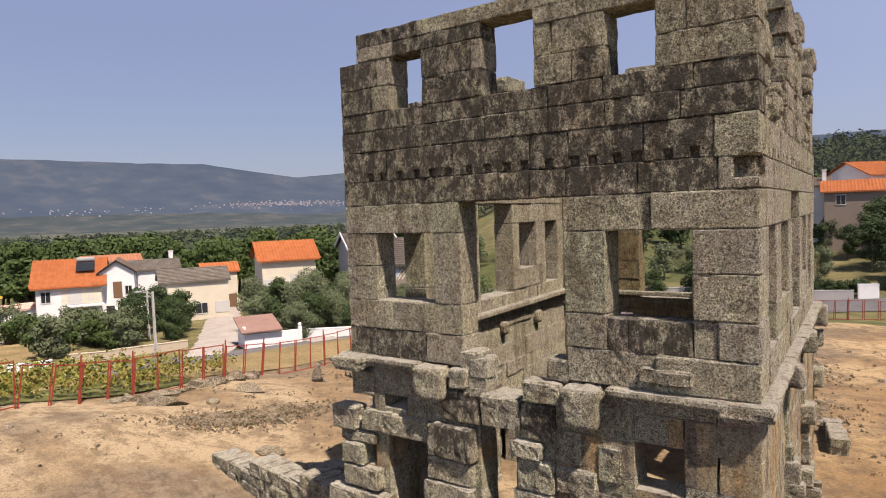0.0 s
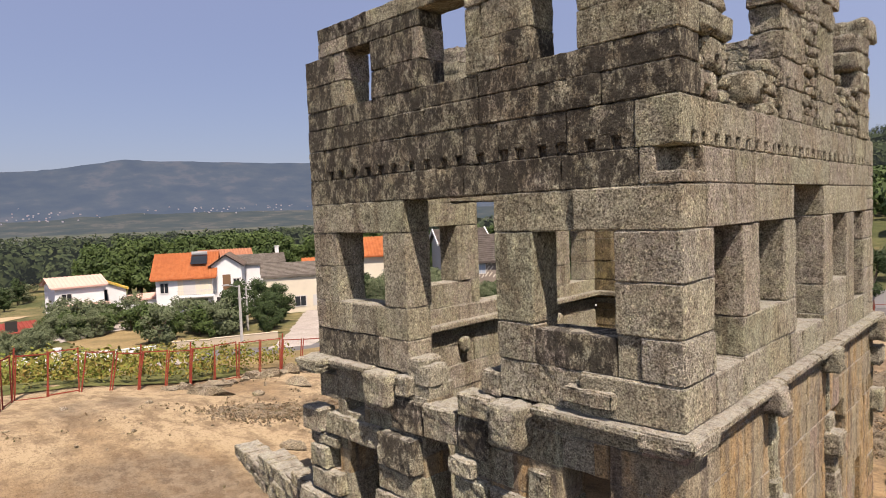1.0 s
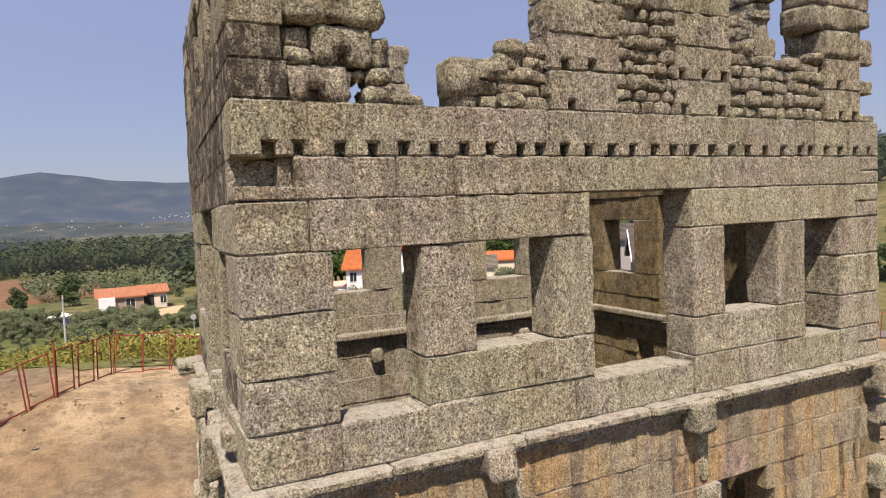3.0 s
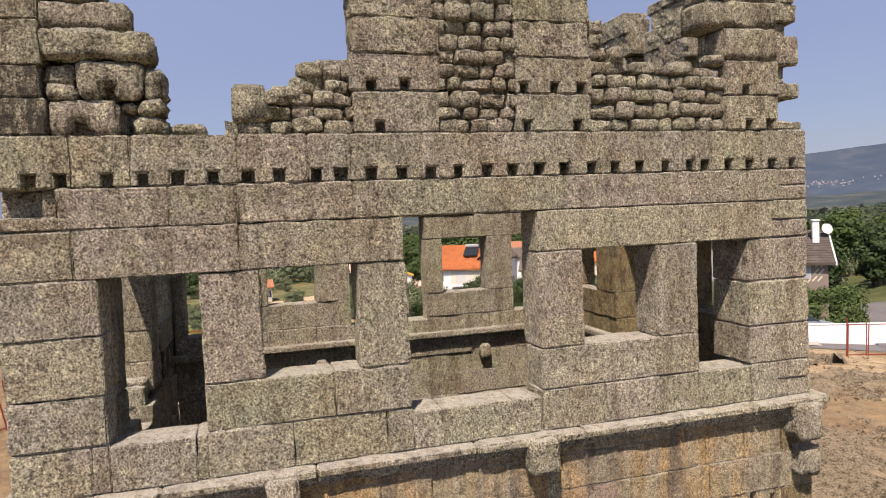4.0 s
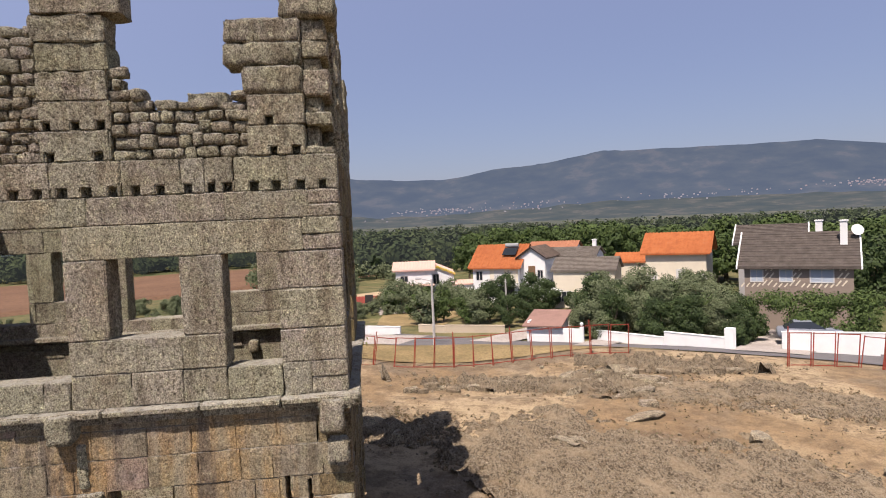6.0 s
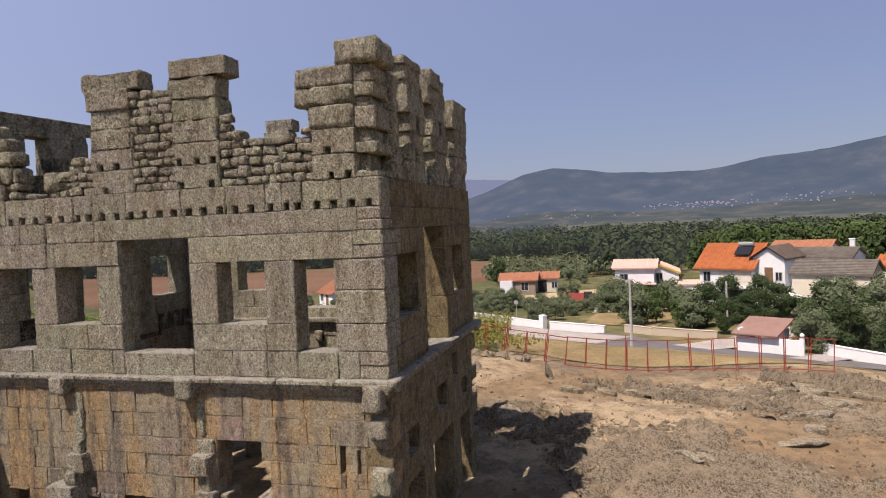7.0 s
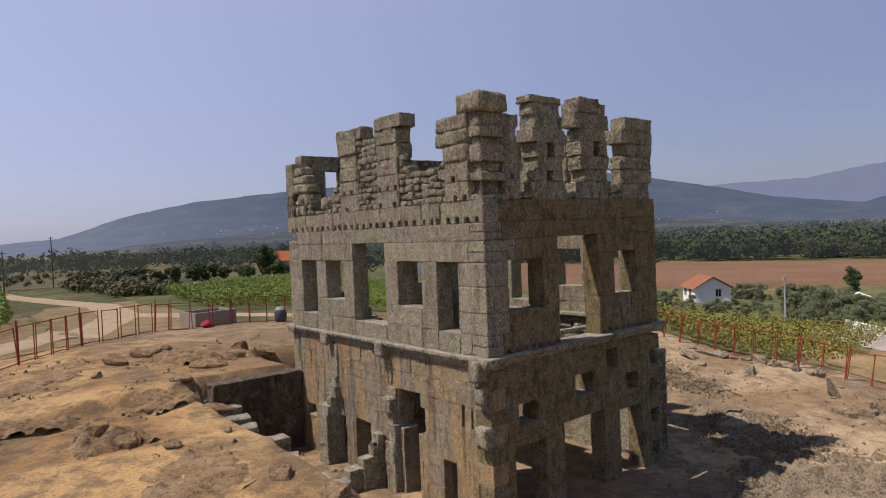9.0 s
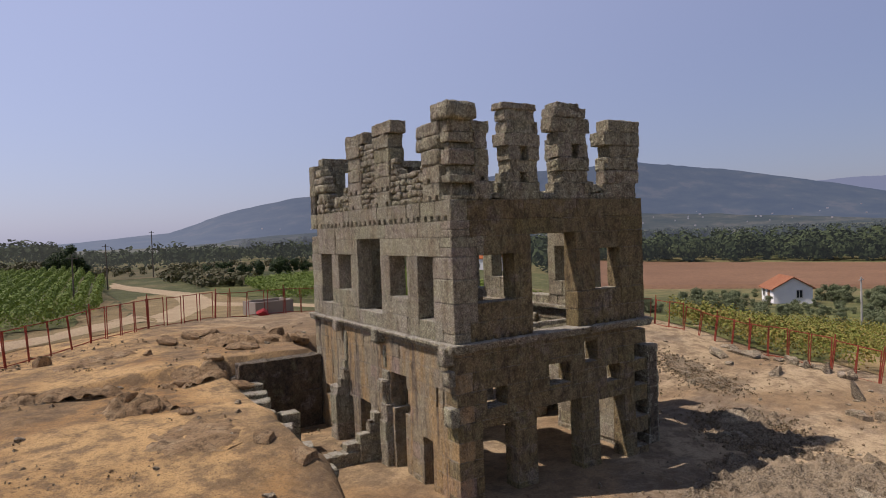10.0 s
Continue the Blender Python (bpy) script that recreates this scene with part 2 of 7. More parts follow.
def solid(name, parent, boxes, material, step=0.2, round_by=0.012, rough=0.01, label=""):
    """One stone as the union of several blocks (u0, u1, d0, d1, z0, z1), with one closed skin."""
    seed = rng.uniform(0, 200)
    boxes = [b for b in boxes if b[1] - b[0] > 0.01 and b[3] - b[2] > 0.01 and b[5] - b[4] > 0.01]
    axes = []
    for a in range(3):
        hard = sorted({round(b[2 * a + k], 4) for b in boxes for k in (0, 1)})
        hard = [h for i, h in enumerate(hard) if i == 0 or h - hard[i - 1] > 0.0015]
        at = list(hard)
        for lo, hi in zip(hard, hard[1:]):
            e = round_by * 1.1
            inner = [lo, hi]
            if round_by and hi - lo > 3.2 * e:
                inner = [lo, lo + e, hi - e, hi]
                at += [lo + e, hi - e]
            p, q = inner[len(inner) // 2 - 1], inner[len(inner) // 2]
            k = int((q - p) / step)
            at += [p + (q - p) * i / (k + 1) for i in range(1, k + 1)]
        axes.append(np.array(sorted(set(at))))
    mids = [(t[1:] + t[:-1]) / 2 for t in axes]
    full = np.zeros([len(m) + 2 for m in mids], bool)
    for b in boxes:
        k = [(m > b[2 * a]) & (m < b[2 * a + 1]) for a, m in enumerate(mids)]
        full[1:-1, 1:-1, 1:-1] |= k[0][:, None, None] & k[1][None, :, None] & k[2][None, None, :]
    index, verts, faces = {}, [], []

    def vert(key):
        if key in index:
            return index[key]
        i, j, k = key
        near = full[i:i + 2, j:j + 2, k:k + 2]
        p = [float(axes[0][i]), float(axes[1][j]), float(axes[2][k])]
        w = noise.noise((p[0] * 3.1 + seed, p[1] * 3.1 - seed, p[2] * 3.1))
        w2 = noise.noise((p[0] * 9 + seed, p[1] * 9 - seed, p[2] * 9))
        pull = round_by * (0.65 + 0.9 * abs(w) + 0.4 * w2) if near.sum() <= 3 else 0.0
        out = [float(near[0].sum()) - float(near[1].sum()), float(near[:, 0].sum()) - float(near[:, 1].sum()), float(near[:, :, 0].sum()) - float(near[:, :, 1].sum())]
        for a in range(3):
            if abs(out[a]) > 0.5:
                p[a] += (1 if out[a] > 0 else -1) * (rough * (w * 0.9 + w2 * 0.7) - pull)
        index[key] = len(verts)
        verts.append(tuple(p))
        return index[key]

    for a in range(3):
        b, c = (a + 1) % 3, (a + 2) % 3
        lo = np.moveaxis(full, a, 0)
        step_at = np.argwhere(lo[1:] != lo[:-1])
        rest = [x for x in range(3) if x != a]
        for cell in step_at:
            pos = [0, 0, 0]
            pos[a], pos[rest[0]], pos[rest[1]] = int(cell[0]), int(cell[1]) - 1, int(cell[2]) - 1
            ids = []
            for db, dc in ((0, 0), (1, 0), (1, 1), (0, 1)):
                q = list(pos)
                q[b] += db
                q[c] += dc
                ids.append(vert(tuple(q)))
            faces.append(ids if lo[tuple(cell)] else ids[::-1])
    return part_mesh(name, mesh_from(name, verts, faces, material, round_by > 0.034), parent, label)


def stone(name, parent, frame_m, box, material, step=0.2, round_by=0.03, rough=0.012, rubble=False, turn=None, label=""):
    """One stone, as a part of its wall. box: u0, u1, depth0, depth1, z0, z1 in the wall's frame."""
    u0, u1, d0, d1, z0, z1 = box
    verts, faces = rough_box(u1 - u0, d1 - d0, z1 - z0, step, round_by, rough, rng.uniform(0, 200), rubble)
    me = mesh_from(name, verts, faces, material, rubble or round_by > 0.034)
    ob = new(name, me)
    ob.parent = parent
    ob.matrix_basis = frame_m @ Matrix.Translation((u0, d0, z0)) @ (turn or Matrix())
    if label:
        ob["label"] = label
    return ob


# ---- the ground ----
def smooth(a, b, v):
    t = np.clip((v - a) / (b - a), 0, 1)
    return t * t * (3 - 2 * t)


def ground(x, y):
    """Height of the ground, without its small relief."""
    x, y = np.asarray(x, float), np.asarray(y, float)
    r = np.hypot(x + 4, (y - 8) * np.where(y > 8, 0.82, 1.0))
    west = np.interp(r, [0, 20, 27, 34, 40, 50, 90, 140, 250, 600, 1500, 5000], [1.35, 1.15, 0.85, -0.7, -1.5, -2.0, -3.4, -5.5, -8.5, -12, -16, -16])
    south = np.interp(r, [0, 15, 24, 60, 140, 260, 700, 2000, 5000], [3.6, 3.8, 3.6, 2.9, 2.0, 0.0, -7, -14, -16])
    lean = ((x + 4) * 0.5 - (y - 6) * 0.866) / np.maximum(r, 1)
    h = west + (south - west) * smooth(0.1, 0.75, lean) * smooth(12, 24, r)
    up = ((x + 4) * 0.25 + (y - 6) * 0.97) / np.maximum(r, 1)
    h = h + np.interp(r, [0, 42, 60, 100, 200, 420, 900, 2000, 5000], [0, 0, 2.2, 10, 24, 56, 60, 30, 0]) * smooth(0.62, 0.93, up)
    east = smooth(3.3, 4.3, x + 0.15 * np.sin(y * 1.3)) * (1 - smooth(8, 22, y)) * (1 - smooth(16, 60, x))
    h = h + (4.0 - h) * east
    back = smooth(0.2, -0.5, y) * smooth(-2.2, 0.2, x) * (1 - smooth(5, 14, x)) * (1 - smooth(14, 26, -y))
    h = h + (4.5 - h) * back
    behind = smooth(-3.5, -6, y) * smooth(-14, -4, x) * (1 - smooth(-2, 4, x)) * (1 - smooth(14, 26, -y))
    h = h + (4.3 - h) * behind
    rise = np.interp(y, [-30, -12, -4, -1.8, 1.5, 5.3, 9.0, 13.0, 17.4, 24], [2.6, 3.3, 3.0, 2.8, 2.5, 1.8, 1.5, 1.06, 0.7, 0.75])
    share = smooth(-38, -26.5, x) * (1 - smooth(-22.5, -12.5, x)) * smooth(-40, -14, y) * (1 - smooth(19, 27, y))
    return h + (rise - h) * share


def relief(x, y):
    """Small unevenness of the trodden earth."""
    d = math.hypot(x + 4, y - 6)
    k = 1.0 if d < 30 else max(0.1, 1 - (d - 30) / 14)
    v = noise.noise((x * 0.16, y * 0.16, 3.0)) * 0.16 + noise.noise((x * 0.55, y * 0.55, 8.0)) * 0.07 + noise.noise((x * 1.6, y * 1.6, 1.0)) * 0.03
    return k * v


def gz(x, y):
    return float(ground(x, y)) + relief(x, y)


def ticks(lo, hi, step, far):
    out = list(np.arange(lo, hi + 1e-6, step))
    d, g = step, 1.07
    a, b = lo, hi
    while a > -far or b < far:
        d *= g
        a -= d
        b += d
        out = [a] + out + [b]
    return out


def soil_material():
    n = Nodes("soil")
    big = n.noise(0.11, 5, 0.6)
    mid = n.noise(0.5, 7, 0.68)
    fine = n.noise(9, 6, 0.7)
    trod = n.noise(0.2, 5, 0.5, n.coords((0.5, 1.0, 1.0)))
    patch = n.noise(0.17, 6, 0.6)
    c = n.ramp(big, [(0.30, (0.31, 0.205, 0.10)), (0.5, (0.37, 0.26, 0.14)), (0.7, (0.35, 0.232, 0.112))])
    c = n.mix(n.ramp(mid, [(0.46, 0.0), (0.64, 0.6)]), c, (0.235, 0.155, 0.083))
    c = n.mix(n.ramp(trod, [(0.46, 0.0), (0.56, 0.9)]), c, (0.54, 0.415, 0.245))
    scrub = n.noise(2.2, 8, 0.8)
    rough_ground = n.mix(n.ramp(scrub, [(0.44, 0.0), (0.58, 1.0)]), (0.30, 0.235, 0.155), (0.15, 0.115, 0.075))
    c = n.mix(n.ramp(patch, [(0.52, 0.0), (0.60, 0.85)]), c, rough_ground)
    where = n.add("ShaderNodeSeparateXYZ")
    n.link(n.coords(), where.inputs[0])
    drift = n.add("ShaderNodeMapRange")
    drift.inputs[1].default_value, drift.inputs[2].default_value, drift.inputs[4].default_value = -2.0, 6.0, 0.75
    n.link(where.outputs[0], drift.inputs[0])
    c = n.mix(drift.outputs[0], c, (1.55, 1.26, 0.80), "MULTIPLY")
    veil = n.noise(1.3, 7, 0.72)
    c = n.mix(n.ramp(veil, [(0.46, 0.0), (0.60, 0.75)]), c, (0.185, 0.125, 0.07))
    c = n.mix(n.ramp(fine, [(0.34, 0.6), (0.48, 0.0)]), c, (0.17, 0.115, 0.065))
    c = n.mix(n.ramp(fine, [(0.6, 0.0), (0.74, 0.4)]), c, (0.48, 0.375, 0.24))
    grit = n.noise(24, 5, 0.75)
    c = n.mix(n.ramp(grit, [(0.37, 0.75), (0.46, 0.0)]), c, (0.12, 0.083, 0.05))
    c = n.mix(n.ramp(grit, [(0.58, 0.0), (0.68, 0.5)]), c, (0.55, 0.46, 0.33))
    c = n.mix(1.0, c, (0.79, 0.79, 0.81), "MULTIPLY")
    b = n.bump(mid, 0.7, 0.3)
    b = n.bump(scrub, 0.5, 0.12, b)
    b = n.bump(fine, 0.7, 0.04, b)
    return n.done(c, 0.95, b)


def land_material():
    n = Nodes("dry_land")
    big = n.noise(0.02, 6, 0.65)
    mid = n.noise(0.35, 6, 0.7)
    c = n.ramp(big, [(0.34, (0.055, 0.07, 0.022)), (0.47, (0.12, 0.12, 0.045)), (0.56, (0.22, 0.175, 0.08)), (0.7, (0.07, 0.085, 0.03))])
    c = n.mix(n.ramp(mid, [(0.4, 0.7), (0.62, 0.0)]), c, (0.045, 0.055, 0.018))
    return n.done(c, 0.95, n.bump(mid, 0.8, 0.5))


SOIL, LAND = soil_material(), land_material()
xs, ys = ticks(-33, 17, 0.42, 4600), ticks(-24, 36, 0.42, 4600)
gx, gy = np.meshgrid(xs, ys, indexing="ij")
hz = ground(gx, gy)
verts = [(x, y, hz[i, j] + relief(x, y)) for i, x in enumerate(xs) for j, y in enumerate(ys)]
W = len(ys)
faces = [(i * W + j, (i + 1) * W + j, (i + 1) * W + j + 1, i * W + j + 1) for i in range(len(xs) - 1) for j in range(W - 1)]
ground_ob = new("ground", mesh_from("ground", verts, faces, (SOIL, LAND), True))
on_site = [0 if (-27.5 < (verts[f[0]][0]) < 23 + 7 * noise.noise((verts[f[0]][1] * 0.09, verts[f[0]][0] * 0.09, 4.0)) and -20 < verts[f[0]][1] < 42) else 1 for f in faces]
ground_ob.data.polygons.foreach_set("material_index", on_site)
tagged(ground_ob, "dry sandy ground of a dig, running out to a wooded valley", "ground", kind="structure")


# ---- the ruined tower ----
TX, TY, TH = 8.3, 11.65, 0.62


def spans(lo, hi, rnd, low=0.75, high=1.6):
    """Cuts a length into blocks of uneven length."""
    out, a = [], lo
    while hi - a > high * 1.15:
        b = a + rnd.uniform(low, high)
        if hi - b < low * 0.7:
            b = (a + hi) / 2
        out.append((a, b))
        a = b
    out.append((a, hi))
    return [s for s in out if s[1] - s[0] > 0.02]


def minus(rects, hole):
    """Takes a hole from a list of (u0, u1, z0, z1)."""
    out = []
    for u0, u1, z0, z1 in rects:
        h0, h1, k0, k1 = max(u0, hole[0]), min(u1, hole[1]), max(z0, hole[2]), min(z1, hole[3])
        if h1 - h0 < 0.01 or k1 - k0 < 0.01:
            out.append((u0, u1, z0, z1))
            continue
        if h0 - u0 > 0.04:
            out.append((u0, h0, z0, z1))
        if u1 - h1 > 0.04:
            out.append((h1, u1, z0, z1))
        if k0 - z0 > 0.06:
            out.append((h0, h1, z0, k0))
        if z1 - k1 > 0.06:
            out.append((h0, h1, k1, z1))
    return out


def build_wall(tower, name, label, m, length, courses, holes, ends, pick, seed, tall=(), full_from=99, step=0.17):
    """A wall of through-stones. m: its frame, u along the wall, y into the tower, z up.
    courses: (z0, z1, low, high) with blocks of uneven length, or (z0, z1, joints).
    ends: how far it stops short at each end on even and on odd courses. tall: single stones over several courses."""
    rnd = random.Random(seed)
    jobs = [(99, t) for t in tall]
    for i, course in enumerate(courses):
        z0, z1 = course[:2]
        if len(course) == 3:
            cut = list(zip(course[2], course[2][1:]))
        else:
            a, b = ends[i % 2] if z0 < full_from else (0, 0)
            cut = spans(a, length - b, rnd, course[2], course[3])
        rects = [(u0, u1, z0, z1) for u0, u1 in cut]
        for h in (*holes, *tall):
            rects = minus(rects, h)
        jobs += [(i, r) for r in rects if r[3] - r[2] > 0.02 and r[1] - r[0] > 0.05]
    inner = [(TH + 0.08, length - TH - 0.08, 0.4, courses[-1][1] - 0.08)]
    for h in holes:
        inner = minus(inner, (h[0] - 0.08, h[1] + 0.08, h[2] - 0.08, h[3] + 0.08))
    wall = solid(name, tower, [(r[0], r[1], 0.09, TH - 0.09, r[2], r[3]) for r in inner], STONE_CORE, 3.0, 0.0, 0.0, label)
    wall.matrix_basis = m
    for i, r in jobs:
        out = rnd.uniform(-0.010, 0.012)
        stone("stone_block", wall, Matrix(), (r[0] + 0.003, r[1] - 0.003, out, TH + rnd.uniform(-0.03, 0.03), r[2] + 0.003, r[3] - 0.003), pick(r, rnd),
              step=step, round_by=rnd.uniform(0.010, 0.020) if r[3] > 6.1 else rnd.uniform(0.006, 0.013), rough=rnd.uniform(0.014, 0.024))
    return wall


def corner_stones(wall, at, sizes, pick, seed, far):
    """Corner blocks that show on two faces. at: the corner's u in the wall's frame, far: whether the wall ends there.
    sizes: (z0, z1, length along this wall, length along the other)."""
    rnd = random.Random(seed)
    for z0, z1, a, b in sizes:
        u0, u1 = (at - a, at) if far else (at, at + a)
        stone("stone_block", wall, Matrix(), (u0 + (0.003 if far else -rnd.uniform(0, 0.01)), u1 - (0.003 if not far else -rnd.uniform(0, 0.01)), rnd.uniform(-0.01, 0.01), b - 0.003, z0 + 0.003, z1 - 0.003),
              pick((u0, u1, z0, z1), rnd), step=0.11, round_by=rnd.uniform(0.014, 0.026), rough=rnd.uniform(0.016, 0.026))


def levels(zs, low=0.75, high=1.6):
    return [(a, b, low, high) for a, b in zip(zs, zs[1:])]


LOW_Z = [0.3, 0.95, 1.5, 2.05, 2.6, 3.2, 3.76, 4.28, 4.7, 5.28, 5.8, 6.03]
UP_Z = [6.2, 6.8, 7.41, 8.14, 8.83]
BAND = [(8.83, 9.43, 1.4, 2.6), (9.43, 9.93, 1.4, 2.6)]


def coursed(joints):
    """Courses of the upper storey with the joints of each, from the sill up."""
    return [(z0, z1, j) for (z0, z1), j in zip(zip(UP_Z + [9.43], UP_Z[1:] + [9.43, 9.93]), joints)]


EAST_JOINTS = ([0.87, 2.06, 3.27, 4.51, 5.3, 6.36, 6.8, 7.85, 8.74, 9.5, 10.5, 11.0], [1.07, 2.2, 3.83, 4.86, 6.83, 8.76, 9.52, 10.48], [1.07, 10.48], [1.07, 10.48],
               [0.82, 2.71, 4.86, 6.83, 10.97], [0.68, 1.92, 2.73, 4.2, 7.28, 9.64, 11.1])
EAST_TALL = [(2.2, 2.95, 7.41, 8.83), (4.2, 4.88, 7.41, 8.83), (6.83, 7.54, 7.41, 8.83), (8.78, 9.52, 7.41, 8.83)]
SOUTH_JOINTS = ([0, 0.98, 2.1, 3.0, 5.2, 6.74], [0, 0.36, 1.25, 2.2, 3.0, 5.17, 6.3, 7.7], [0, 0.84, 2.35, 7.34], [0, 0.84, 2.35, 7.34], [0, 1.75, 3.0, 5.17, 6.7], [0, 0.3, 1.3, 2.39, 4.12, 4.53, 5.24, 6.5, 7.73])
SOUTH_TALL = [(2.35, 3.0, 7.41, 8.83), (5.17, 5.94, 7.41, 8.83)]
NORTH_JOINTS = ([], [0.9, 2.0, 3.05, 5.0, 6.1, 7.1, 8.3], [0.9, 7.08, 8.3], [0.9, 7.08, 8.3], [1.2, 3.05, 5.0, 7.0, 8.3], [0.7, 2.4, 3.9, 5.6, 7.2, 8.3])
NORTH_TALL = [(2.36, 3.05, 7.41, 8.83), (5.0, 5.86, 7.41, 8.83)]
SE_CORNER = ((6.2, 6.8, 0.87, 1.55), (6.8, 7.41, 1.07, 0.6), (7.41, 8.14, 1.07, 0.96), (8.14, 8.83, 1.07, 0.96), (8.83, 9.43, 0.82, 1.6))
NE_CORNER = ((6.2, 6.5, 0.65, 0.6), (6.5, 6.8, 0.65, 0.6), (6.8, 7.41, 1.17, 0.9), (7.41, 8.14, 1.17, 0.9), (8.14, 8.83, 1.17, 0.9), (8.83, 9.12, 0.68, 1.2), (9.12, 9.43, 0.68, 1.2), (9.43, 9.66, 0.55, 0.7), (9.66, 9.93, 0.55, 0.7))
tower = new("ruined_tower")
tagged(tower, "roofless square tower of weathered granite blocks with tall window openings", "tower")
FB = Matrix.Translation((0, 0, 0)) @ Matrix(((0, -1, 0, 0), (1, 0, 0, 0), (0, 0, 1, 0), (0, 0, 0, 1)))
FA = Matrix.Translation((-TX, 0.31, 0)) @ pose(0, 0, 0, 0, 0, -2.1)
FC = Matrix.Translation((0, TY, 0)) @ pose(0, 0, 0, 0, 0, 180)
FD = Matrix.Translation((-TX, TY, 0)) @ pose(0, 0, 0, 0, 0, -90)
ENDS = [(0, 0), (TH, TH)]


def pick_east(r, rnd):
    if r[3] < 6.1:
        return STONE_OCHRE
    return STONE if r[2] < 10.4 else STONE_TOP


def pick_south(r, rnd):
    low_band = 6.1 < r[2] < 7.3 and rnd.random() < 0.4
    if r[3] < 6.1:
        return STONE_OCHRE if rnd.random() < 0.4 else STONE
    if r[2] > 11.1:
        return STONE_DARK if rnd.random() < 0.4 else STONE_TOP
    return STONE_DARK if r[2] > 9.3 or low_band or rnd.random() < 0.12 else STONE


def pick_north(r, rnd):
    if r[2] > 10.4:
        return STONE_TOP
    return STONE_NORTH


EAST_HOLES = [(1.07, 2.2, 6.77, 8.83), (2.95, 4.2, 7.42, 8.83), (4.88, 6.83, 6.72, 9.43), (7.54, 8.78, 7.40, 8.83), (9.52, 10.48, 6.78, 8.83),
              (1.0, 1.65, 2.72, 3.14), (2.5, 3.9, 0, 3.1), (4.6, 5.55, 0, 3.15), (7.3, 8.45, 3.42, 4.7), (7.6, 8.66, 3.42, 4.28), (7.5, 8.3, 0, 3.42), (9.5, 10.08, 0, 2.9), (10.42, 10.54, 4.08, 4.68), (10.82, 10.9, 4.08, 4.62)]
east = build_wall(tower, "wall_east", "", FB, TY, levels(LOW_Z, 0.42, 0.95) + coursed(EAST_JOINTS), EAST_HOLES, ENDS, pick_east, 11, EAST_TALL, step=0.11)
corner_stones(east, 0, SE_CORNER, pick_east, 15, False)
corner_stones(east, TY, NE_CORNER, pick_east, 16, True)
# the corner block under the sockets is cut back above a ledge
solid("stone_block", east, [(0.0, 0.677, 0.0, 0.57, 9.433, 9.6), (0.0, 0.677, 0.36, 0.57, 9.6, 9.93), (0.52, 0.677, 0.1, 0.57, 9.6, 9.93)], STONE, step=0.1, round_by=0.022, rough=0.02)
SOUTH_HOLES = [(TX - 7.46, TX - 5.95, 7.4, 8.83), (TX - 5.3, TX - 3.13, 6.03, 9.43), (TX - 2.36, TX - 0.96, 7.35, 8.83), (TX - 7.4, TX - 6.75, 5.1, 5.38),
               (TX - 7.3, TX - 6.05, 0, 4.55), (TX - 1.93, TX - 1.12, 4.5, 5.3), (3.33, 4.1, 0, 5.1), (3.5, 4.33, 5.72, 6.1),
               (TX - 6.9, TX - 6.1, 11.38, 12.45), (TX - 4.72, TX - 3.62, 11.38, 12.75), (TX - 2.3, TX - 1.48, 11.38, 12.46), (-1, 0.5, 12.5, 14), (TX - 0.45, TX + 1, 12.7, 14)]
south = build_wall(tower, "wall_south", "", FA, TX, levels(LOW_Z) + coursed(SOUTH_JOINTS) + [(9.93, 9.931, 20, 20)] + levels([10.56, 11.0, 11.38, 11.9, 12.46], 0.85, 1.7) + levels([12.46, 12.75, 13.05], 1.3, 2.4), SOUTH_HOLES, ENDS[::-1], pick_south, 12, SOUTH_TALL, full_from=10.5, step=0.11)
NORTH_HOLES = [(0.9, 2.36, 7.37, 8.83), (3.05, 5.0, 6.2, 9.43), (5.86, 7.08, 7.4, 8.83), (1.1, 1.9, 4.1, 4.68), (3.65, 4.6, 4.4, 5.1), (5.25, 5.86, 4.95, 5.66), (6.28, 6.93, 4.12, 4.7),
               (0.9, 2.2, 0, 3.5), (3.05, 5.04, 0, 3.75), (5.87, 7.15, 0, 3.55)]
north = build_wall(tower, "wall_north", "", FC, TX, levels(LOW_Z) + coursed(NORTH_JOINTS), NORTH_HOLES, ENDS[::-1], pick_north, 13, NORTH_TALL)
WEST_HOLES = [(TY - y1, TY - y0, a, b) for y0, y1, a, b in ((1.2, 2.4, 6.8, 8.83), (3.1, 4.26, 7.45, 8.83), (5.1, 7.1, 6.76, 9.4), (7.55, 8.8, 7.45, 8.83), (9.5, 10.5, 6.8, 8.83), (2, 3, 0, 3), (6, 7.4, 0, 3.2))]
west = build_wall(tower, "wall_west", "", FD, TY - 0.31, levels(LOW_Z) + levels(UP_Z, 0.9, 1.9) + BAND, WEST_HOLES, [(TH, TH), (TH, TH)], lambda r, rnd: STONE, 14, [(TY - b, TY - a, 7.41, 8.83) for a, b in ((2.4, 3.1), (4.26, 5.1), (7.1, 7.55), (8.8, 9.5))])


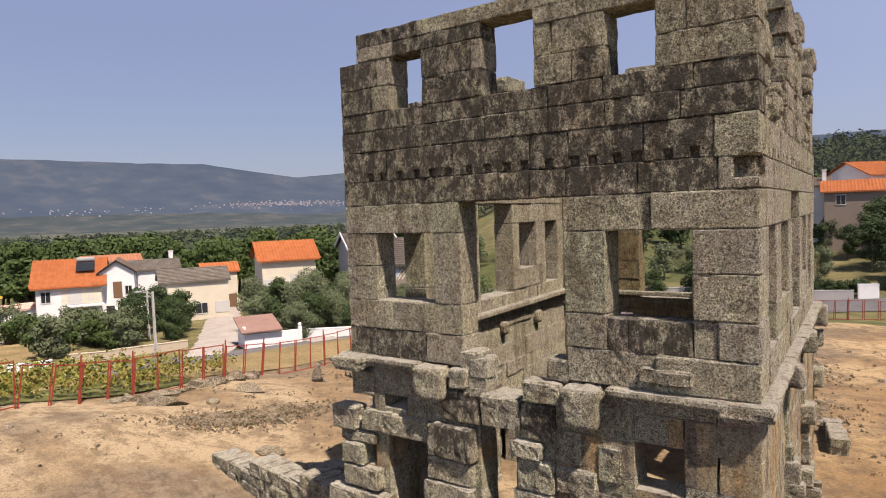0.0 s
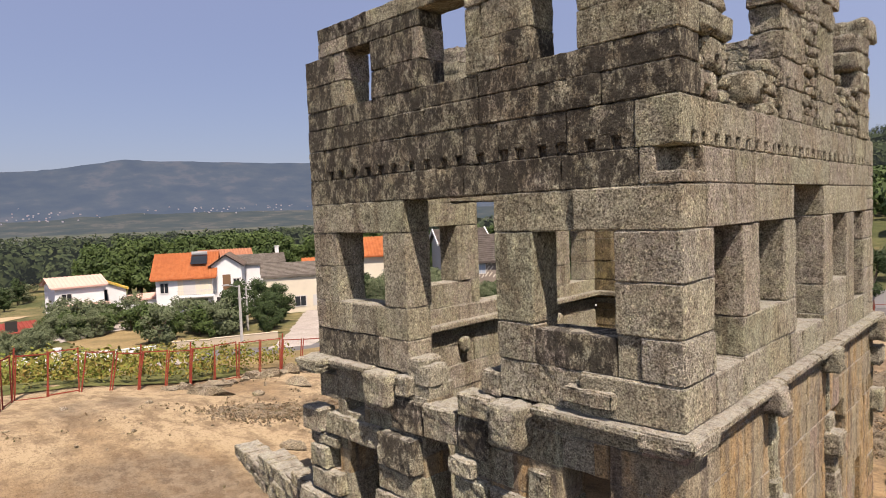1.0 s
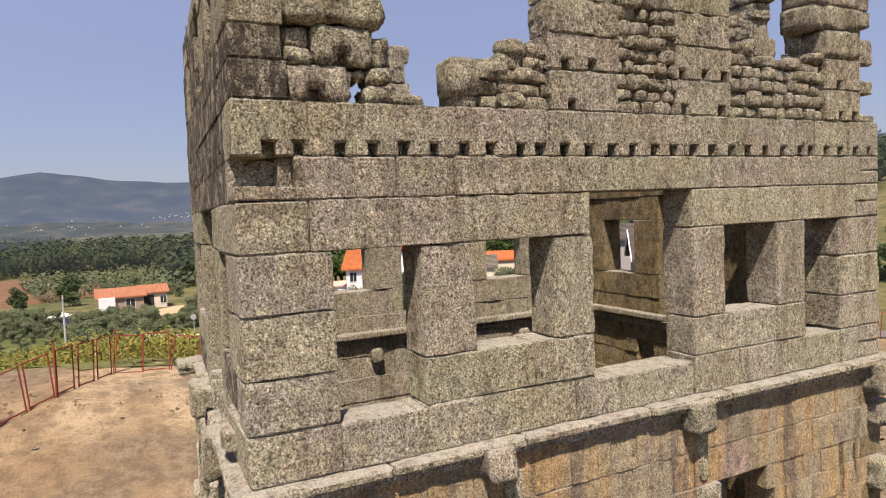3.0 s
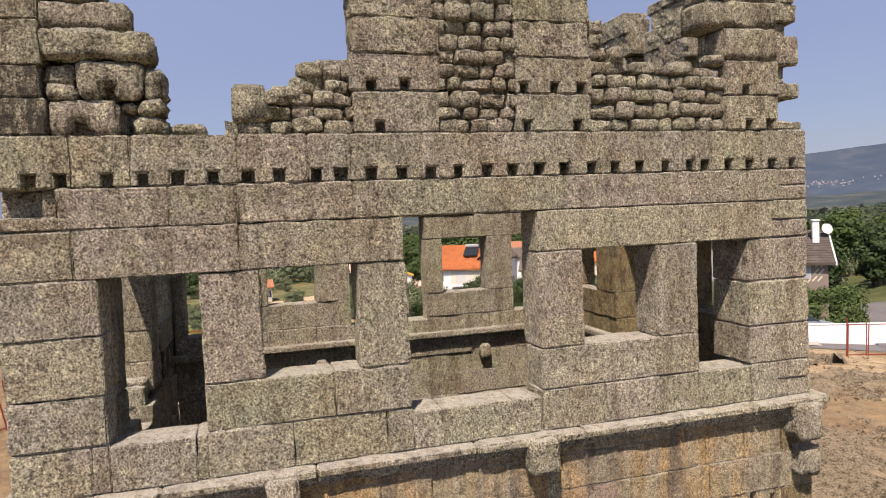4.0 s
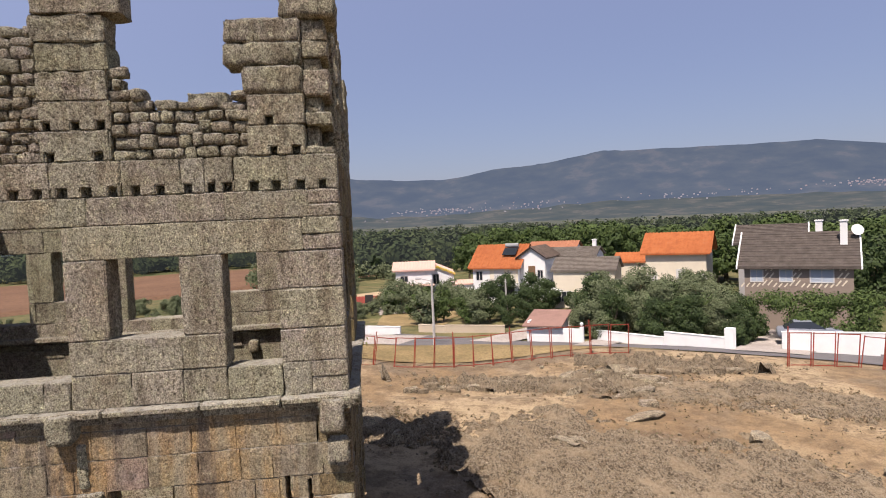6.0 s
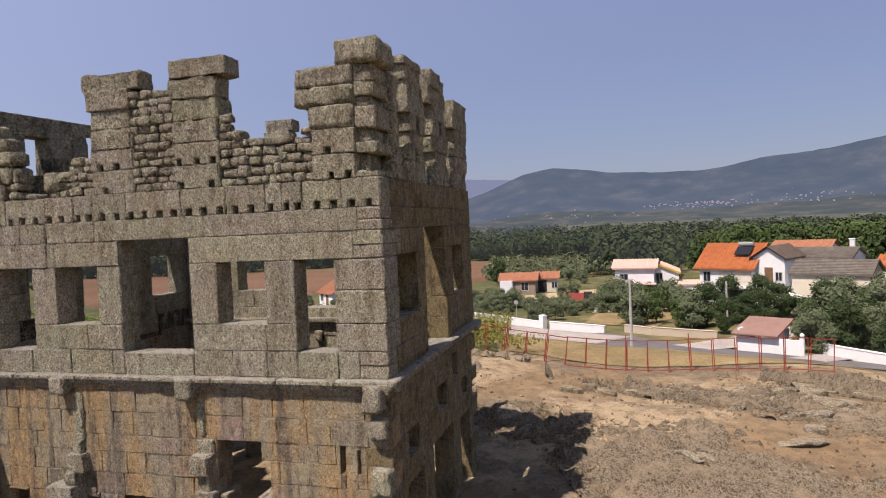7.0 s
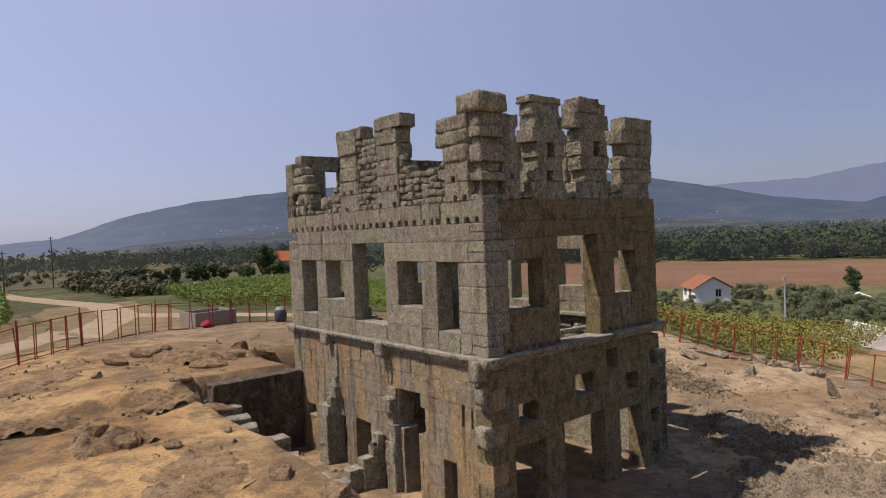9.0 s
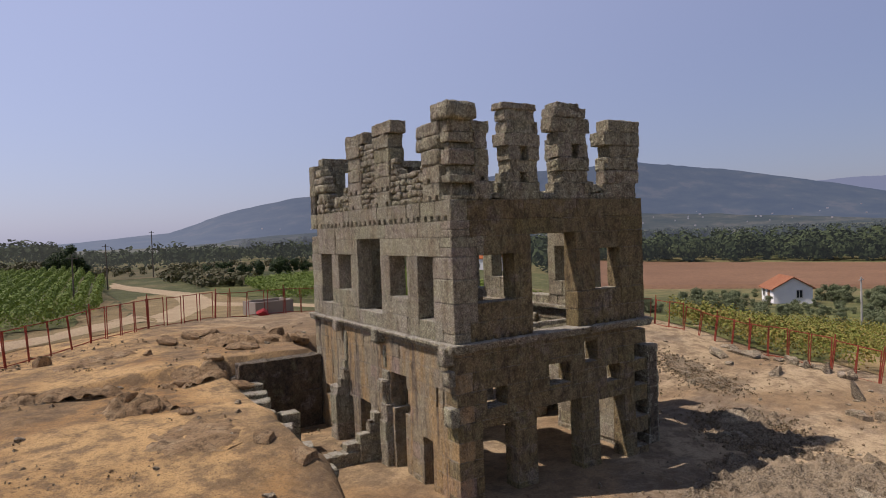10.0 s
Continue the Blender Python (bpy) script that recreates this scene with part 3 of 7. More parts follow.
def socket_course(wall, a, b, z0, z1, first, step, pick, seed, low=1.2, high=2.3, size=(0.15, 0.17), deep=0.24, joints=()):
    """A course whose stones have square beam sockets along their lower edge."""
    rnd = random.Random(seed)
    at = []
    u = first
    while u < b - 0.1:
        at.append(u + rnd.uniform(-0.015, 0.015))
        u += step
    for u0, u1 in (zip(joints, joints[1:]) if joints else spans(a, b, rnd, low, high)):
        mine = [min(max(c, u0 + 0.11), u1 - 0.11) for c in at if u0 < c < u1]
        out = rnd.uniform(-0.01, 0.012)
        top = z0 + size[1]
        boxes = [(u0 + 0.002, u1 - 0.002, out, TH, top, z1 - 0.002)]
        if mine:
            boxes.append((u0 + 0.002, u1 - 0.002, deep, TH, z0, top))
            e = u0 + 0.002
            for c in mine:
                w = size[0] * rnd.uniform(0.85, 1.15)
                boxes.append((e, c - w / 2, out, deep + 0.05, z0 + 0.002, top))
                e = c + w / 2
            boxes.append((e, u1 - 0.002, out, deep + 0.05, z0 + 0.002, top))
        else:
            boxes = [(u0 + 0.002, u1 - 0.002, out, TH, z0 + 0.002, z1 - 0.002)]
        solid("stone_block", wall, boxes, pick((u0, u1, z0, z1), rnd), step=0.11, round_by=0.02, rough=0.018)


def pile(wall, u0, u1, zs, seed, material, jitter=0.05, depth=(0.0, TH), caps=None, sockets=None):
    """A pier of dressed blocks, its ends a little uneven. caps: (u0, u1) of the topmost stone. sockets: course -> places."""
    rnd = random.Random(seed)
    for i, (z0, z1) in enumerate(zip(zs, zs[1:])):
        a, b = u0 + rnd.uniform(-jitter, jitter), u1 + rnd.uniform(-jitter, jitter)
        if caps and i == len(zs) - 2:
            a, b = caps
        d0, d1 = depth[0] + rnd.uniform(-0.03, 0.03), depth[1] + rnd.uniform(-0.03, 0.03)
        if sockets and i in sockets:
            top = z0 + 0.16
            boxes = [(a, b, d0, d1, top, z1 - 0.003), (a, b, d0 + 0.25, d1, z0 + 0.003, top)]
            e = a
            for c in sockets[i]:
                boxes.append((e, c - 0.07, d0, d0 + 0.3, z0 + 0.003, top))
                e = c + 0.07
            boxes.append((e, b, d0, d0 + 0.3, z0 + 0.003, top))
            solid("stone_block", wall, boxes, material, round_by=0.022, rough=0.018)
            continue
        cuts = [(a, b)] if b - a < 1.5 or rnd.random() < 0.5 else [(a, (a + b) / 2 + 0.15), ((a + b) / 2 + 0.15, b)]
        for c0, c1 in cuts:
            stone("stone_block", wall, Matrix(), (c0, c1 - 0.003, d0, d1, z0 + 0.003, z1 - 0.003), material, step=0.08, round_by=rnd.uniform(0.012, 0.028), rough=rnd.uniform(0.035, 0.055))


def rubble_fill(wall, u0, u1, top, z0, seed, material, depth=(0.02, 0.5), label="rubble_stone"):
    """Small undressed stones laid in rough rows, up to the height top(u)."""
    rnd = random.Random(seed)
    core = []
    k = max(2, int((u1 - u0) / 0.3))
    for i in range(k):
        a, b = u0 + (u1 - u0) * i / k, u0 + (u1 - u0) * (i + 1) / k
        t = min(top(a), top(b)) - 0.14
        if t > z0 + 0.1:
            core.append((a, b, depth[0] + 0.12, depth[1] - 0.05, z0, t))
    if core:
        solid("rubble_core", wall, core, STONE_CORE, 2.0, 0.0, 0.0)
    z = z0
    while True:
        h = rnd.uniform(0.16, 0.25)
        u, some = u0 + rnd.uniform(-0.08, 0.03), False
        while u < u1 - 0.05:
            w = rnd.uniform(0.2, 0.46)
            w = min(w, u1 + 0.06 - u)
            if w > 0.07 and z + h * 0.7 < top(u + w / 2):
                some = True
                hh = h * rnd.uniform(0.8, 1.1)
                tilt = pose(0, 0, 0, 0, rnd.uniform(-7, 7), rnd.uniform(-6, 6))
                stone("rubble_stone", wall, Matrix(), (u, u + w * 0.97, depth[0] + rnd.uniform(-0.04, 0.05), depth[0] + rnd.uniform(0.3, 0.42), z, z + hh), material,
                      step=0.075, round_by=0.02, rough=0.05, rubble=True, turn=tilt)
            u += w
        z += h * 0.97
        if not some or z > 14.5:
            break


# socket courses and ledges under the attic
socket_course(east, 0, TY, 9.93, 10.56, 0.42, 0.406, pick_east, 21, joints=[0, 0.85, 1.52, 2.77, 3.63, 4.19, 5.18, 6.72, 7.9, 8.91, 9.32, 9.82, 10.76, TY])
socket_course(south, TH, TX - TH, 9.93, 10.56, 0.75, 0.415, pick_south, 22, joints=[0, 0.55, 1.22, 2.88, 4.55, 5.3, 6.6, TX - TH])
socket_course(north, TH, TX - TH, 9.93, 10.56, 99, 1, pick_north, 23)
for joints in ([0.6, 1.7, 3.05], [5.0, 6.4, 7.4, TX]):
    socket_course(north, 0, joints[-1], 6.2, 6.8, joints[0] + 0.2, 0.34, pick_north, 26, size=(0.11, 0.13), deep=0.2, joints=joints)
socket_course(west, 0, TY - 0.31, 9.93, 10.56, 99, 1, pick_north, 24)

# attic of the east wall: piers of dressed stone with rubble between them
ATTIC = ((0.62, 1.42, 10.56, 10.99, 0.04), (0.62, 0.98, 10.99, 11.18, 0.06), (0.62, 0.97, 11.18, 11.44, 0.14), (0.99, 1.7, 10.99, 11.46, 0.02), (1.71, 1.95, 10.99, 11.38, 0.08), (1.44, 1.62, 10.84, 10.98, 0.12), (1.64, 1.94, 10.78, 10.985, 0.05),
         (1.6, 1.96, 10.562, 10.775, 0.06), (0.62, 1.86, 11.465, 11.8, -0.02), (0.62, 1.6, 11.805, 12.15, 0.02), (0.62, 1.3, 12.155, 12.5, 0.05), (1.98, 2.4, 10.56, 10.72, 0.16))
for k, (a, b, z0, z1, d) in enumerate(ATTIC):
    if k in (0, 3):
        cuts = ([0.98], [1.32])[k == 3]
        boxes = [(a, b, d, TH, z0 + 0.16, z1), (a, b, d + 0.25, TH, z0, z0 + 0.16)]
        e = a
        for c in cuts:
            boxes.append((e, c - 0.07, d, d + 0.3, z0, z0 + 0.16))
            e = c + 0.07
        boxes.append((e, b, d, d + 0.3, z0, z0 + 0.16))
        solid("stone_block", east, boxes, STONE_TOP, step=0.1, round_by=0.05, rough=0.04)
    else:
        stone("stone_block", east, Matrix(), (a, b, d, 0.55, z0, z1 - 0.004), STONE_TOP, step=0.08, round_by=0.04, rough=0.05)
rubble_fill(east, 2.78, 4.24, lambda u: 11.16 + (0.42 if u > 3.7 else 0.22 if u > 3.45 else 0) + 0.05 * math.sin(u * 9), 10.56, 34, STONE_TOP, (0.06, 0.55))
stone("stone_block", east, Matrix(), (2.72, 3.18, 0.02, 0.5, 10.72, 11.2), STONE_TOP, round_by=0.05, rough=0.03)
stone("stone_block", east, Matrix(), (3.2, 3.62, 0.04, 0.5, 10.98, 11.18), STONE_TOP, round_by=0.04, rough=0.02)
pile(east, 4.26, 5.42, [10.56, 11.12, 11.62, 12.1, 12.55, 13.02, 13.42], 35, STONE, 0.05, (0.0, 0.6), (4.08, 5.72), {0: [4.62], 1: [4.52, 4.98]})
rubble_fill(east, 5.44, 6.56, lambda u: 13.08 + 0.04 * math.sin(u * 11), 10.56, 36, STONE, (0.04, 0.55))
pile(east, 6.58, 7.8, [10.56, 11.1, 11.62, 12.12, 12.62, 13.1, 13.52], 37, STONE, 0.05, (0.0, 0.6), (6.6, 8.1), {0: [6.75, 7.55], 1: [6.72, 7.2, 7.62]})
rubble_fill(east, 7.8, 10.1, lambda u: (12.2 if u < 8.1 else 11.9 if u < 8.45 else 11.6 if u < 9.5 else 11.72) + 0.05 * math.sin(u * 7), 10.56, 38, STONE, (0.04, 0.58))
pile(east, 10.12, 11.12, [10.56, 11.1, 11.65], 39, STONE_TOP, 0.03, (0.0, 0.62), None, {0: [10.55, 10.95], 1: [10.5]})
for z0, z1, a in ((11.65, 12.15, 10.06), (12.15, 12.56, 9.76), (12.56, 12.98, 9.8)):
    stone("stone_block", east, Matrix(), (a, 11.12, -0.03, 0.62, z0 + 0.003, z1 - 0.003), STONE_TOP, step=0.09, round_by=0.035, rough=0.045)
for k, (z0, z1, back) in enumerate(((10.56, 10.7, 0.03), (10.7, 11.08, 0.3), (11.08, 11.32, 0.05), (11.32, 11.62, 0.22), (11.62, 12.08, 0.06), (12.08, 12.3, 0.2), (12.3, 12.6, 0.06), (12.6, 12.98, 0.1))):
    stone("stone_block", east, Matrix(), (11.12, TY - back, 0.02 + back * 0.8, 1.0, z0 + 0.003, z1), STONE_TOP, step=0.1, round_by=0.025, rough=0.035)
stone("stone_block", east, Matrix(), (10.78, 11.75, -0.06, 1.05, 12.985, 13.5), STONE_TOP, step=0.1, round_by=0.035, rough=0.045)

# attic of the north wall: four tall piers of stacked blocks
def stack(wall, u0, u1, rows, seed, holes=()):
    """A pier of roughly squared blocks. rows: (top, inset at the start, inset at the end). holes: courses with a deep socket."""
    rnd = random.Random(seed)
    z0 = 10.56
    for i, (z1, a, b) in enumerate(rows):
        d0 = rnd.uniform(-0.03, 0.05)
        if i in holes:
            mid = (u0 + u1) / 2 + 0.1
            boxes = [(u0 + a, mid - 0.16, d0, TH, z0 + 0.003, z1 - 0.003), (mid + 0.16, u1 - b, d0, TH, z0 + 0.003, z1 - 0.003), (mid - 0.16, mid + 0.16, d0 + 0.3, TH, z0 + 0.003, z1 - 0.003)]
            solid("stone_block", wall, boxes, STONE_TOP, step=0.08, round_by=0.018, rough=0.04)
        else:
            stone("stone_block", wall, Matrix(), (u0 + a, u1 - b, d0, TH + rnd.uniform(-0.06, 0.06), z0 + 0.003, z1 - 0.003), STONE_TOP, step=0.08, round_by=rnd.uniform(0.012, 0.026), rough=rnd.uniform(0.035, 0.055))
        z0 = z1


pile(north, 0.98, 1.5, [10.56, 11.12, 11.59, 12.11, 12.62, 12.98], 41, STONE_TOP, 0.07, sockets={1: [1.25]})
stack(north, 2.05, 3.52, [(11.1, 0.0, 0.0), (11.42, 0.12, 0.05), (11.8, 0.3, 0.08), (12.25, 0.22, 0.0), (12.65, 0.05, -0.05), (13.05, 0.2, 0.0), (13.4, 0.12, 0.12), (13.62, 0.0, 0.06)], 42, (1, 3))
stack(north, 4.3, 5.76, [(11.1, 0.0, 0.12), (11.5, 0.25, 0.1), (11.95, 0.1, 0.06), (12.4, 0.06, 0.04), (12.8, 0.08, 0.1), (13.28, -0.18, -0.06), (13.62, -0.06, 0.1), (13.76, 0.05, 0.4)], 43, (3,))
stack(north, 6.4, 8.26, [(11.08, 0.1, 0.25), (11.55, 0.2, 0.1), (12.0, 0.22, 0.1), (12.42, 0.35, 0.05), (12.9, 0.05, 0.02), (13.32, 0.28, 0.0)], 44)
for a, b, t, k in ((1.5, 2.1, 10.8, 45), (3.5, 4.3, 10.86, 46), (5.68, 6.45, 11.1, 47)):
    rubble_fill(north, a, b, lambda u: t + 0.05 * math.sin(u * 9), 10.56, k, STONE_TOP, (0.1, 0.55))

# attic of the west wall, broken down to a few piers
pile(west, TY - 8.25, TY - 7.2, [10.56, 11.0, 11.45, 11.9, 12.35, 12.8, 13.25], 51, STONE_TOP, 0.08)
pile(west, TY - 5.5, TY - 4.55, [10.56, 11.05, 11.5, 12.0, 12.5, 13.0, 13.4], 52, STONE_TOP, 0.08)
pile(west, TY - 3.2, TY - 2.3, [10.56, 11.0, 11.45, 11.9], 53, STONE_TOP, 0.08)
rubble_fill(west, TY - 7.2, TY - 5.5, lambda u: 11.25 + 0.1 * math.sin(u * 6), 10.56, 54, STONE_TOP, (0.05, 0.55))
rubble_fill(west, TY - 11.0, TY - 8.3, lambda u: 11.0 + 0.12 * math.sin(u * 5), 10.56, 55, STONE_TOP, (0.05, 0.55))

# cornice between the storeys, with worn consoles
def cornice(wall, length, seed, skip=(), out=0.22):
    rnd = random.Random(seed)
    for u0, u1 in spans(-out, length + out, rnd, 1.3, 2.4):
        pieces = [(u0, u1)]
        for s0, s1 in skip:
            pieces = [q for p in pieces for q in ((p[0], min(p[1], s0)), (max(p[0], s1), p[1])) if q[1] - q[0] > 0.15]
        for a, b in pieces:
            o = out * rnd.uniform(0.85, 1.1)
            solid("cornice_stone", wall, [(a, b - 0.004, -o, TH - 0.02, 6.09, 6.2), (a, b - 0.004, -o * 0.62, TH - 0.05, 6.0, 6.1), (a, b - 0.004, -o * 0.3, TH - 0.05, 5.93, 6.01)],
                       STONE_TOP if rnd.random() < 0.3 else STONE, step=0.16, round_by=0.025, rough=0.022)


def console(wall, u, z0, z1, wide=0.42, out=0.36, material=None):
    stone("console", wall, Matrix(), (u - wide / 2, u + wide / 2, -out, 0.12, z0, z1), material or STONE, step=0.08, round_by=0.04, rough=0.05)


cornice(east, TY, 61)
cornice(south, TX, 62, ((1.95, 5.85),))
cornice(north, TX, 63)
cornice(west, TY, 64)
for u, z0, z1 in ((3.08, 5.72, 6.16), (6.7, 5.68, 6.18), (11.35, 5.55, 6.14)):
    console(east, u, z0, z1)
console(east, 11.42, 4.9, 5.4, 0.4, 0.26)
console(east, 11.45, 3.7, 4.3, 0.42, 0.26)
for u, z0, z1 in ((2.3, 5.52, 6.16), (5.5, 5.46, 6.14)):
    console(south, u, z0, z1, 0.66, 0.36)
# worn remains of the buttresses below the consoles, broken off at different heights
REMAINS = (((3.28, 3.56, 0.07, 4.5, 5.72), (3.24, 3.52, 0.14, 4.2, 4.55), (3.2, 3.66, 0.26, 3.78, 4.24), (3.16, 3.5, 0.34, 3.5, 3.82), (2.74, 3.5, 0.5, 3.16, 3.5), (2.8, 3.46, 0.56, 2.0, 3.17), (2.78, 3.46, 0.55, 0.8, 2.0)),
           ((6.86, 7.02, 0.06, 4.8, 5.6), (6.8, 7.26, 0.1, 4.36, 4.72), (6.74, 7.2, 0.3, 3.92, 4.38), (6.82, 7.16, 0.16, 3.5, 3.94), (6.8, 7.28, 0.2, 2.9, 3.52), (6.76, 7.26, 0.26, 2.2, 2.92), (6.78, 7.28, 0.24, 0.8, 2.22)))
for blocks in REMAINS:
    for a, b, out, z0, z1 in blocks:
        stone("buttress_stone", east, Matrix(), (a, b, -out, 0.2, z0, z1 - 0.004), STONE, step=0.08, round_by=0.024, rough=0.035)
# rough lower courses of the south front stand proud
rnd = random.Random(70)
for u0, u1, z0, z1, out in ((-0.5, 0.2, 4.5, 5.02, 0.2), (0.34, 2.15, 4.55, 5.0, 0.14), (-0.3, 0.72, 4.24, 4.48, 0.12), (-0.25, 0.4, 3.74, 4.22, 0.2), (-0.2, 0.84, 3.25, 3.72, 0.2), (-0.6, 0.3, 2.7, 3.2, 0.3), (0.3, 1.0, 2.6, 3.2, 0.22),
                            (2.2, 3.24, 4.36, 5.02, 0.26), (2.14, 3.2, 3.86, 4.34, 0.2), (2.08, 3.2, 3.3, 3.84, 0.26), (2.1, 3.2, 2.7, 3.28, 0.2), (2.74, 3.1, 5.78, 6.16, 0.2), (2.5, 3.42, 5.1, 5.72, 0.12), (3.43, 4.26, 5.12, 5.73, 0.14), (4.27, 4.95, 5.02, 5.7, 0.1),
                            (4.36, 5.12, 5.74, 6.13, 0.2), (4.12, 4.72, 4.68, 4.98, 0.22), (4.2, 4.92, 4.08, 4.66, 0.16), (4.95, 5.72, 4.15, 4.62, 0.1), (4.1, 4.9, 3.4, 4.06, 0.14), (5.72, 6.14, 4.5, 5.14, 0.05), (6.5, 7.35, 6.35, 6.6, 0.18)):
    stone("worn_block", south, Matrix(), (u0, u1, -out, 0.24, z0, z1), STONE if rnd.random() < 0.6 else STONE_TOP if rnd.random() < 0.5 else STONE_DARK, step=0.09, round_by=0.03, rough=0.035, turn=pose(0, 0, 0, 0, rnd.uniform(-1, 1), rnd.uniform(-1.5, 1.5)))
for u, z in ((3.32, 6.2), (3.12, 6.3), (5.0, 6.34)):
    stone("worn_block", south, Matrix(), (u - 0.2, u + 0.2, -0.02, 0.5, z - 0.2, z + 0.2), STONE, step=0.1, round_by=0.03, rough=0.035)
# ledge and brackets on the inner side of the west wall
for u0, u1 in spans(0.7, TY - 0.7, random.Random(71), 1.2, 2.2):
    stone("ledge_stone", west, Matrix(), (u0, u1, TH - 0.02, TH + 0.24, 6.28, 6.42), STONE, step=0.2, round_by=0.02, rough=0.012)
for u in (TY - 6.25, TY - 4.3, TY - 8.6):
    stone("bracket", west, Matrix(), (u - 0.13, u + 0.13, TH - 0.05, TH + 0.2, 5.6, 5.98), STONE, step=0.1, round_by=0.04, rough=0.02)
for u0, u1 in spans(0.7, TX - 0.7, random.Random(72), 1.2, 2.2):
    stone("ledge_stone", north, Matrix(), (u0, u1, TH - 0.02, TH + 0.2, 6.28, 6.42), STONE, step=0.2, round_by=0.02, rough=0.012)


# ---- materials of the surroundings ----
def leaf_material(name, tones):
    n = Nodes(name)
    isl = n.add("ShaderNodeNewGeometry").outputs["Random Per Island"]
    c = n.ramp(isl, [(i / (len(tones) - 1), t) for i, t in enumerate(tones)])
    rnd = n.add("ShaderNodeObjectInfo").outputs["Random"]
    c = n.mix(n.ramp(rnd, [(0.0, 0.0), (1.0, 0.35)]), c, tones[0])
    c = n.mix(1.0, c, (0.98, 0.90, 0.98), "MULTIPLY")
    return n.done(c, 0.7)


def plaster(name, tone, dirt=0.25):
    n = Nodes(name)
    c = n.mix(n.ramp(n.noise(0.8, 5, 0.7), [(0.45, 0.0), (0.75, dirt)]), tone, tuple(v * 0.62 for v in tone))
    return n.done(c, 0.85, n.bump(n.noise(20, 4), 0.2, 0.01))


def metal(name, tone, rough=0.6, rust=0.0):
    n = Nodes(name)
    c = n.mix(n.ramp(n.noise(3, 6, 0.7), [(0.45, 0.0), (0.62, rust)]), tone, (0.16, 0.06, 0.025))
    return n.done(c, rough, n.bump(n.noise(30, 3), 0.2, 0.004))


def tiled(name, tones):
    n = Nodes(name)
    c = n.ramp(n.noise(1.6, 5, 0.65), [(0.35, tones[0]), (0.55, tones[1]), (0.7, tones[2])])
    c = n.mix(n.ramp(n.noise(0.25, 3), [(0.5, 0.0), (0.7, 0.5)]), c, tones[0])
    c = n.mix(1.0, c, (0.84, 0.84, 0.84), "MULTIPLY")
    return n.done(c, 0.8)


def glass_pane():
    n = Nodes("window_glass")
    n.bsdf.inputs["Specular IOR Level"].default_value = 0.6
    return n.done((0.03, 0.035, 0.04), 0.08)


LEAF_GREEN = leaf_material("leaves_green", [(0.045, 0.080, 0.020), (0.078, 0.130, 0.030), (0.112, 0.172, 0.042), (0.058, 0.098, 0.025)])
LEAF_DARK = leaf_material("leaves_dark", [(0.034, 0.059, 0.019), (0.054, 0.093, 0.026), (0.078, 0.121, 0.034)])
LEAF_OLIVE = leaf_material("leaves_olive", [(0.11, 0.145, 0.062), (0.155, 0.20, 0.09), (0.20, 0.245, 0.12)])
LEAF_VINE = leaf_material("leaves_vine", [(0.13, 0.21, 0.032), (0.19, 0.29, 0.045), (0.26, 0.36, 0.065), (0.155, 0.235, 0.038)])
LEAF_VINE_DRY = leaf_material("leaves_vine_dry", [(0.16, 0.22, 0.036), (0.27, 0.29, 0.052), (0.341, 0.264, 0.062), (0.155, 0.202, 0.031), (0.310, 0.186, 0.046)])
BARK = granite("bark", [(0.14, 0.11, 0.08), (0.18, 0.14, 0.1)], (0.2, 0.17, 0.13), 0.3, 0.3, crown=0.0)
ROCK = granite("field_rock", [(0.32, 0.27, 0.19), (0.36, 0.30, 0.215), (0.29, 0.24, 0.17)], (0.42, 0.385, 0.28), 0.45, 0.25, crown=0.15)


def strata_material():
    """Rotten bedrock under gravel and dried tufts."""
    n = Nodes("bedrock")
    layer = n.noise(0.9, 7, 0.7, n.coords((1.0, 0.7, 4.0)))
    c = n.ramp(layer, [(0.34, (0.24, 0.185, 0.12)), (0.46, (0.33, 0.265, 0.18)), (0.56, (0.38, 0.305, 0.205)), (0.68, (0.30, 0.255, 0.18))])
    spots = n.noise(3.2, 8, 0.75)
    c = n.mix(n.ramp(spots, [(0.53, 0.0), (0.62, 0.7)]), c, (0.17, 0.125, 0.08))
    c = n.mix(n.ramp(spots, [(0.34, 0.7), (0.45, 0.0)]), c, (0.44, 0.36, 0.245))
    tuft = n.noise(7.5, 4, 0.65, n.coords((1.0, 1.5, 1.0)))
    c = n.mix(n.ramp(tuft, [(0.40, 0.85), (0.48, 0.0)]), c, (0.10, 0.078, 0.05))
    c = n.mix(n.ramp(tuft, [(0.56, 0.0), (0.66, 0.6)]), c, (0.46, 0.40, 0.30))
    fine = n.noise(20, 4, 0.6)
    c = n.mix(n.ramp(fine, [(0.36, 0.85), (0.46, 0.0)]), c, (0.09, 0.07, 0.05))
    c = n.mix(n.ramp(fine, [(0.54, 0.0), (0.64, 0.7)]), c, (0.56, 0.50, 0.39))
    sand = n.noise(0.55, 6, 0.65, n.coords((1.0, 1.6, 1.0)))
    c = n.mix(n.ramp(sand, [(0.51, 0.0), (0.64, 0.7)]), c, (0.50, 0.40, 0.27))
    c = n.mix(1.0, c, (0.62, 0.60, 0.57), "MULTIPLY")
    b = n.bump(spots, 0.5, 0.12)
    b = n.bump(tuft, 0.8, 0.08, b)
    return n.done(c, 0.95, n.bump(fine, 0.8, 0.035, b))


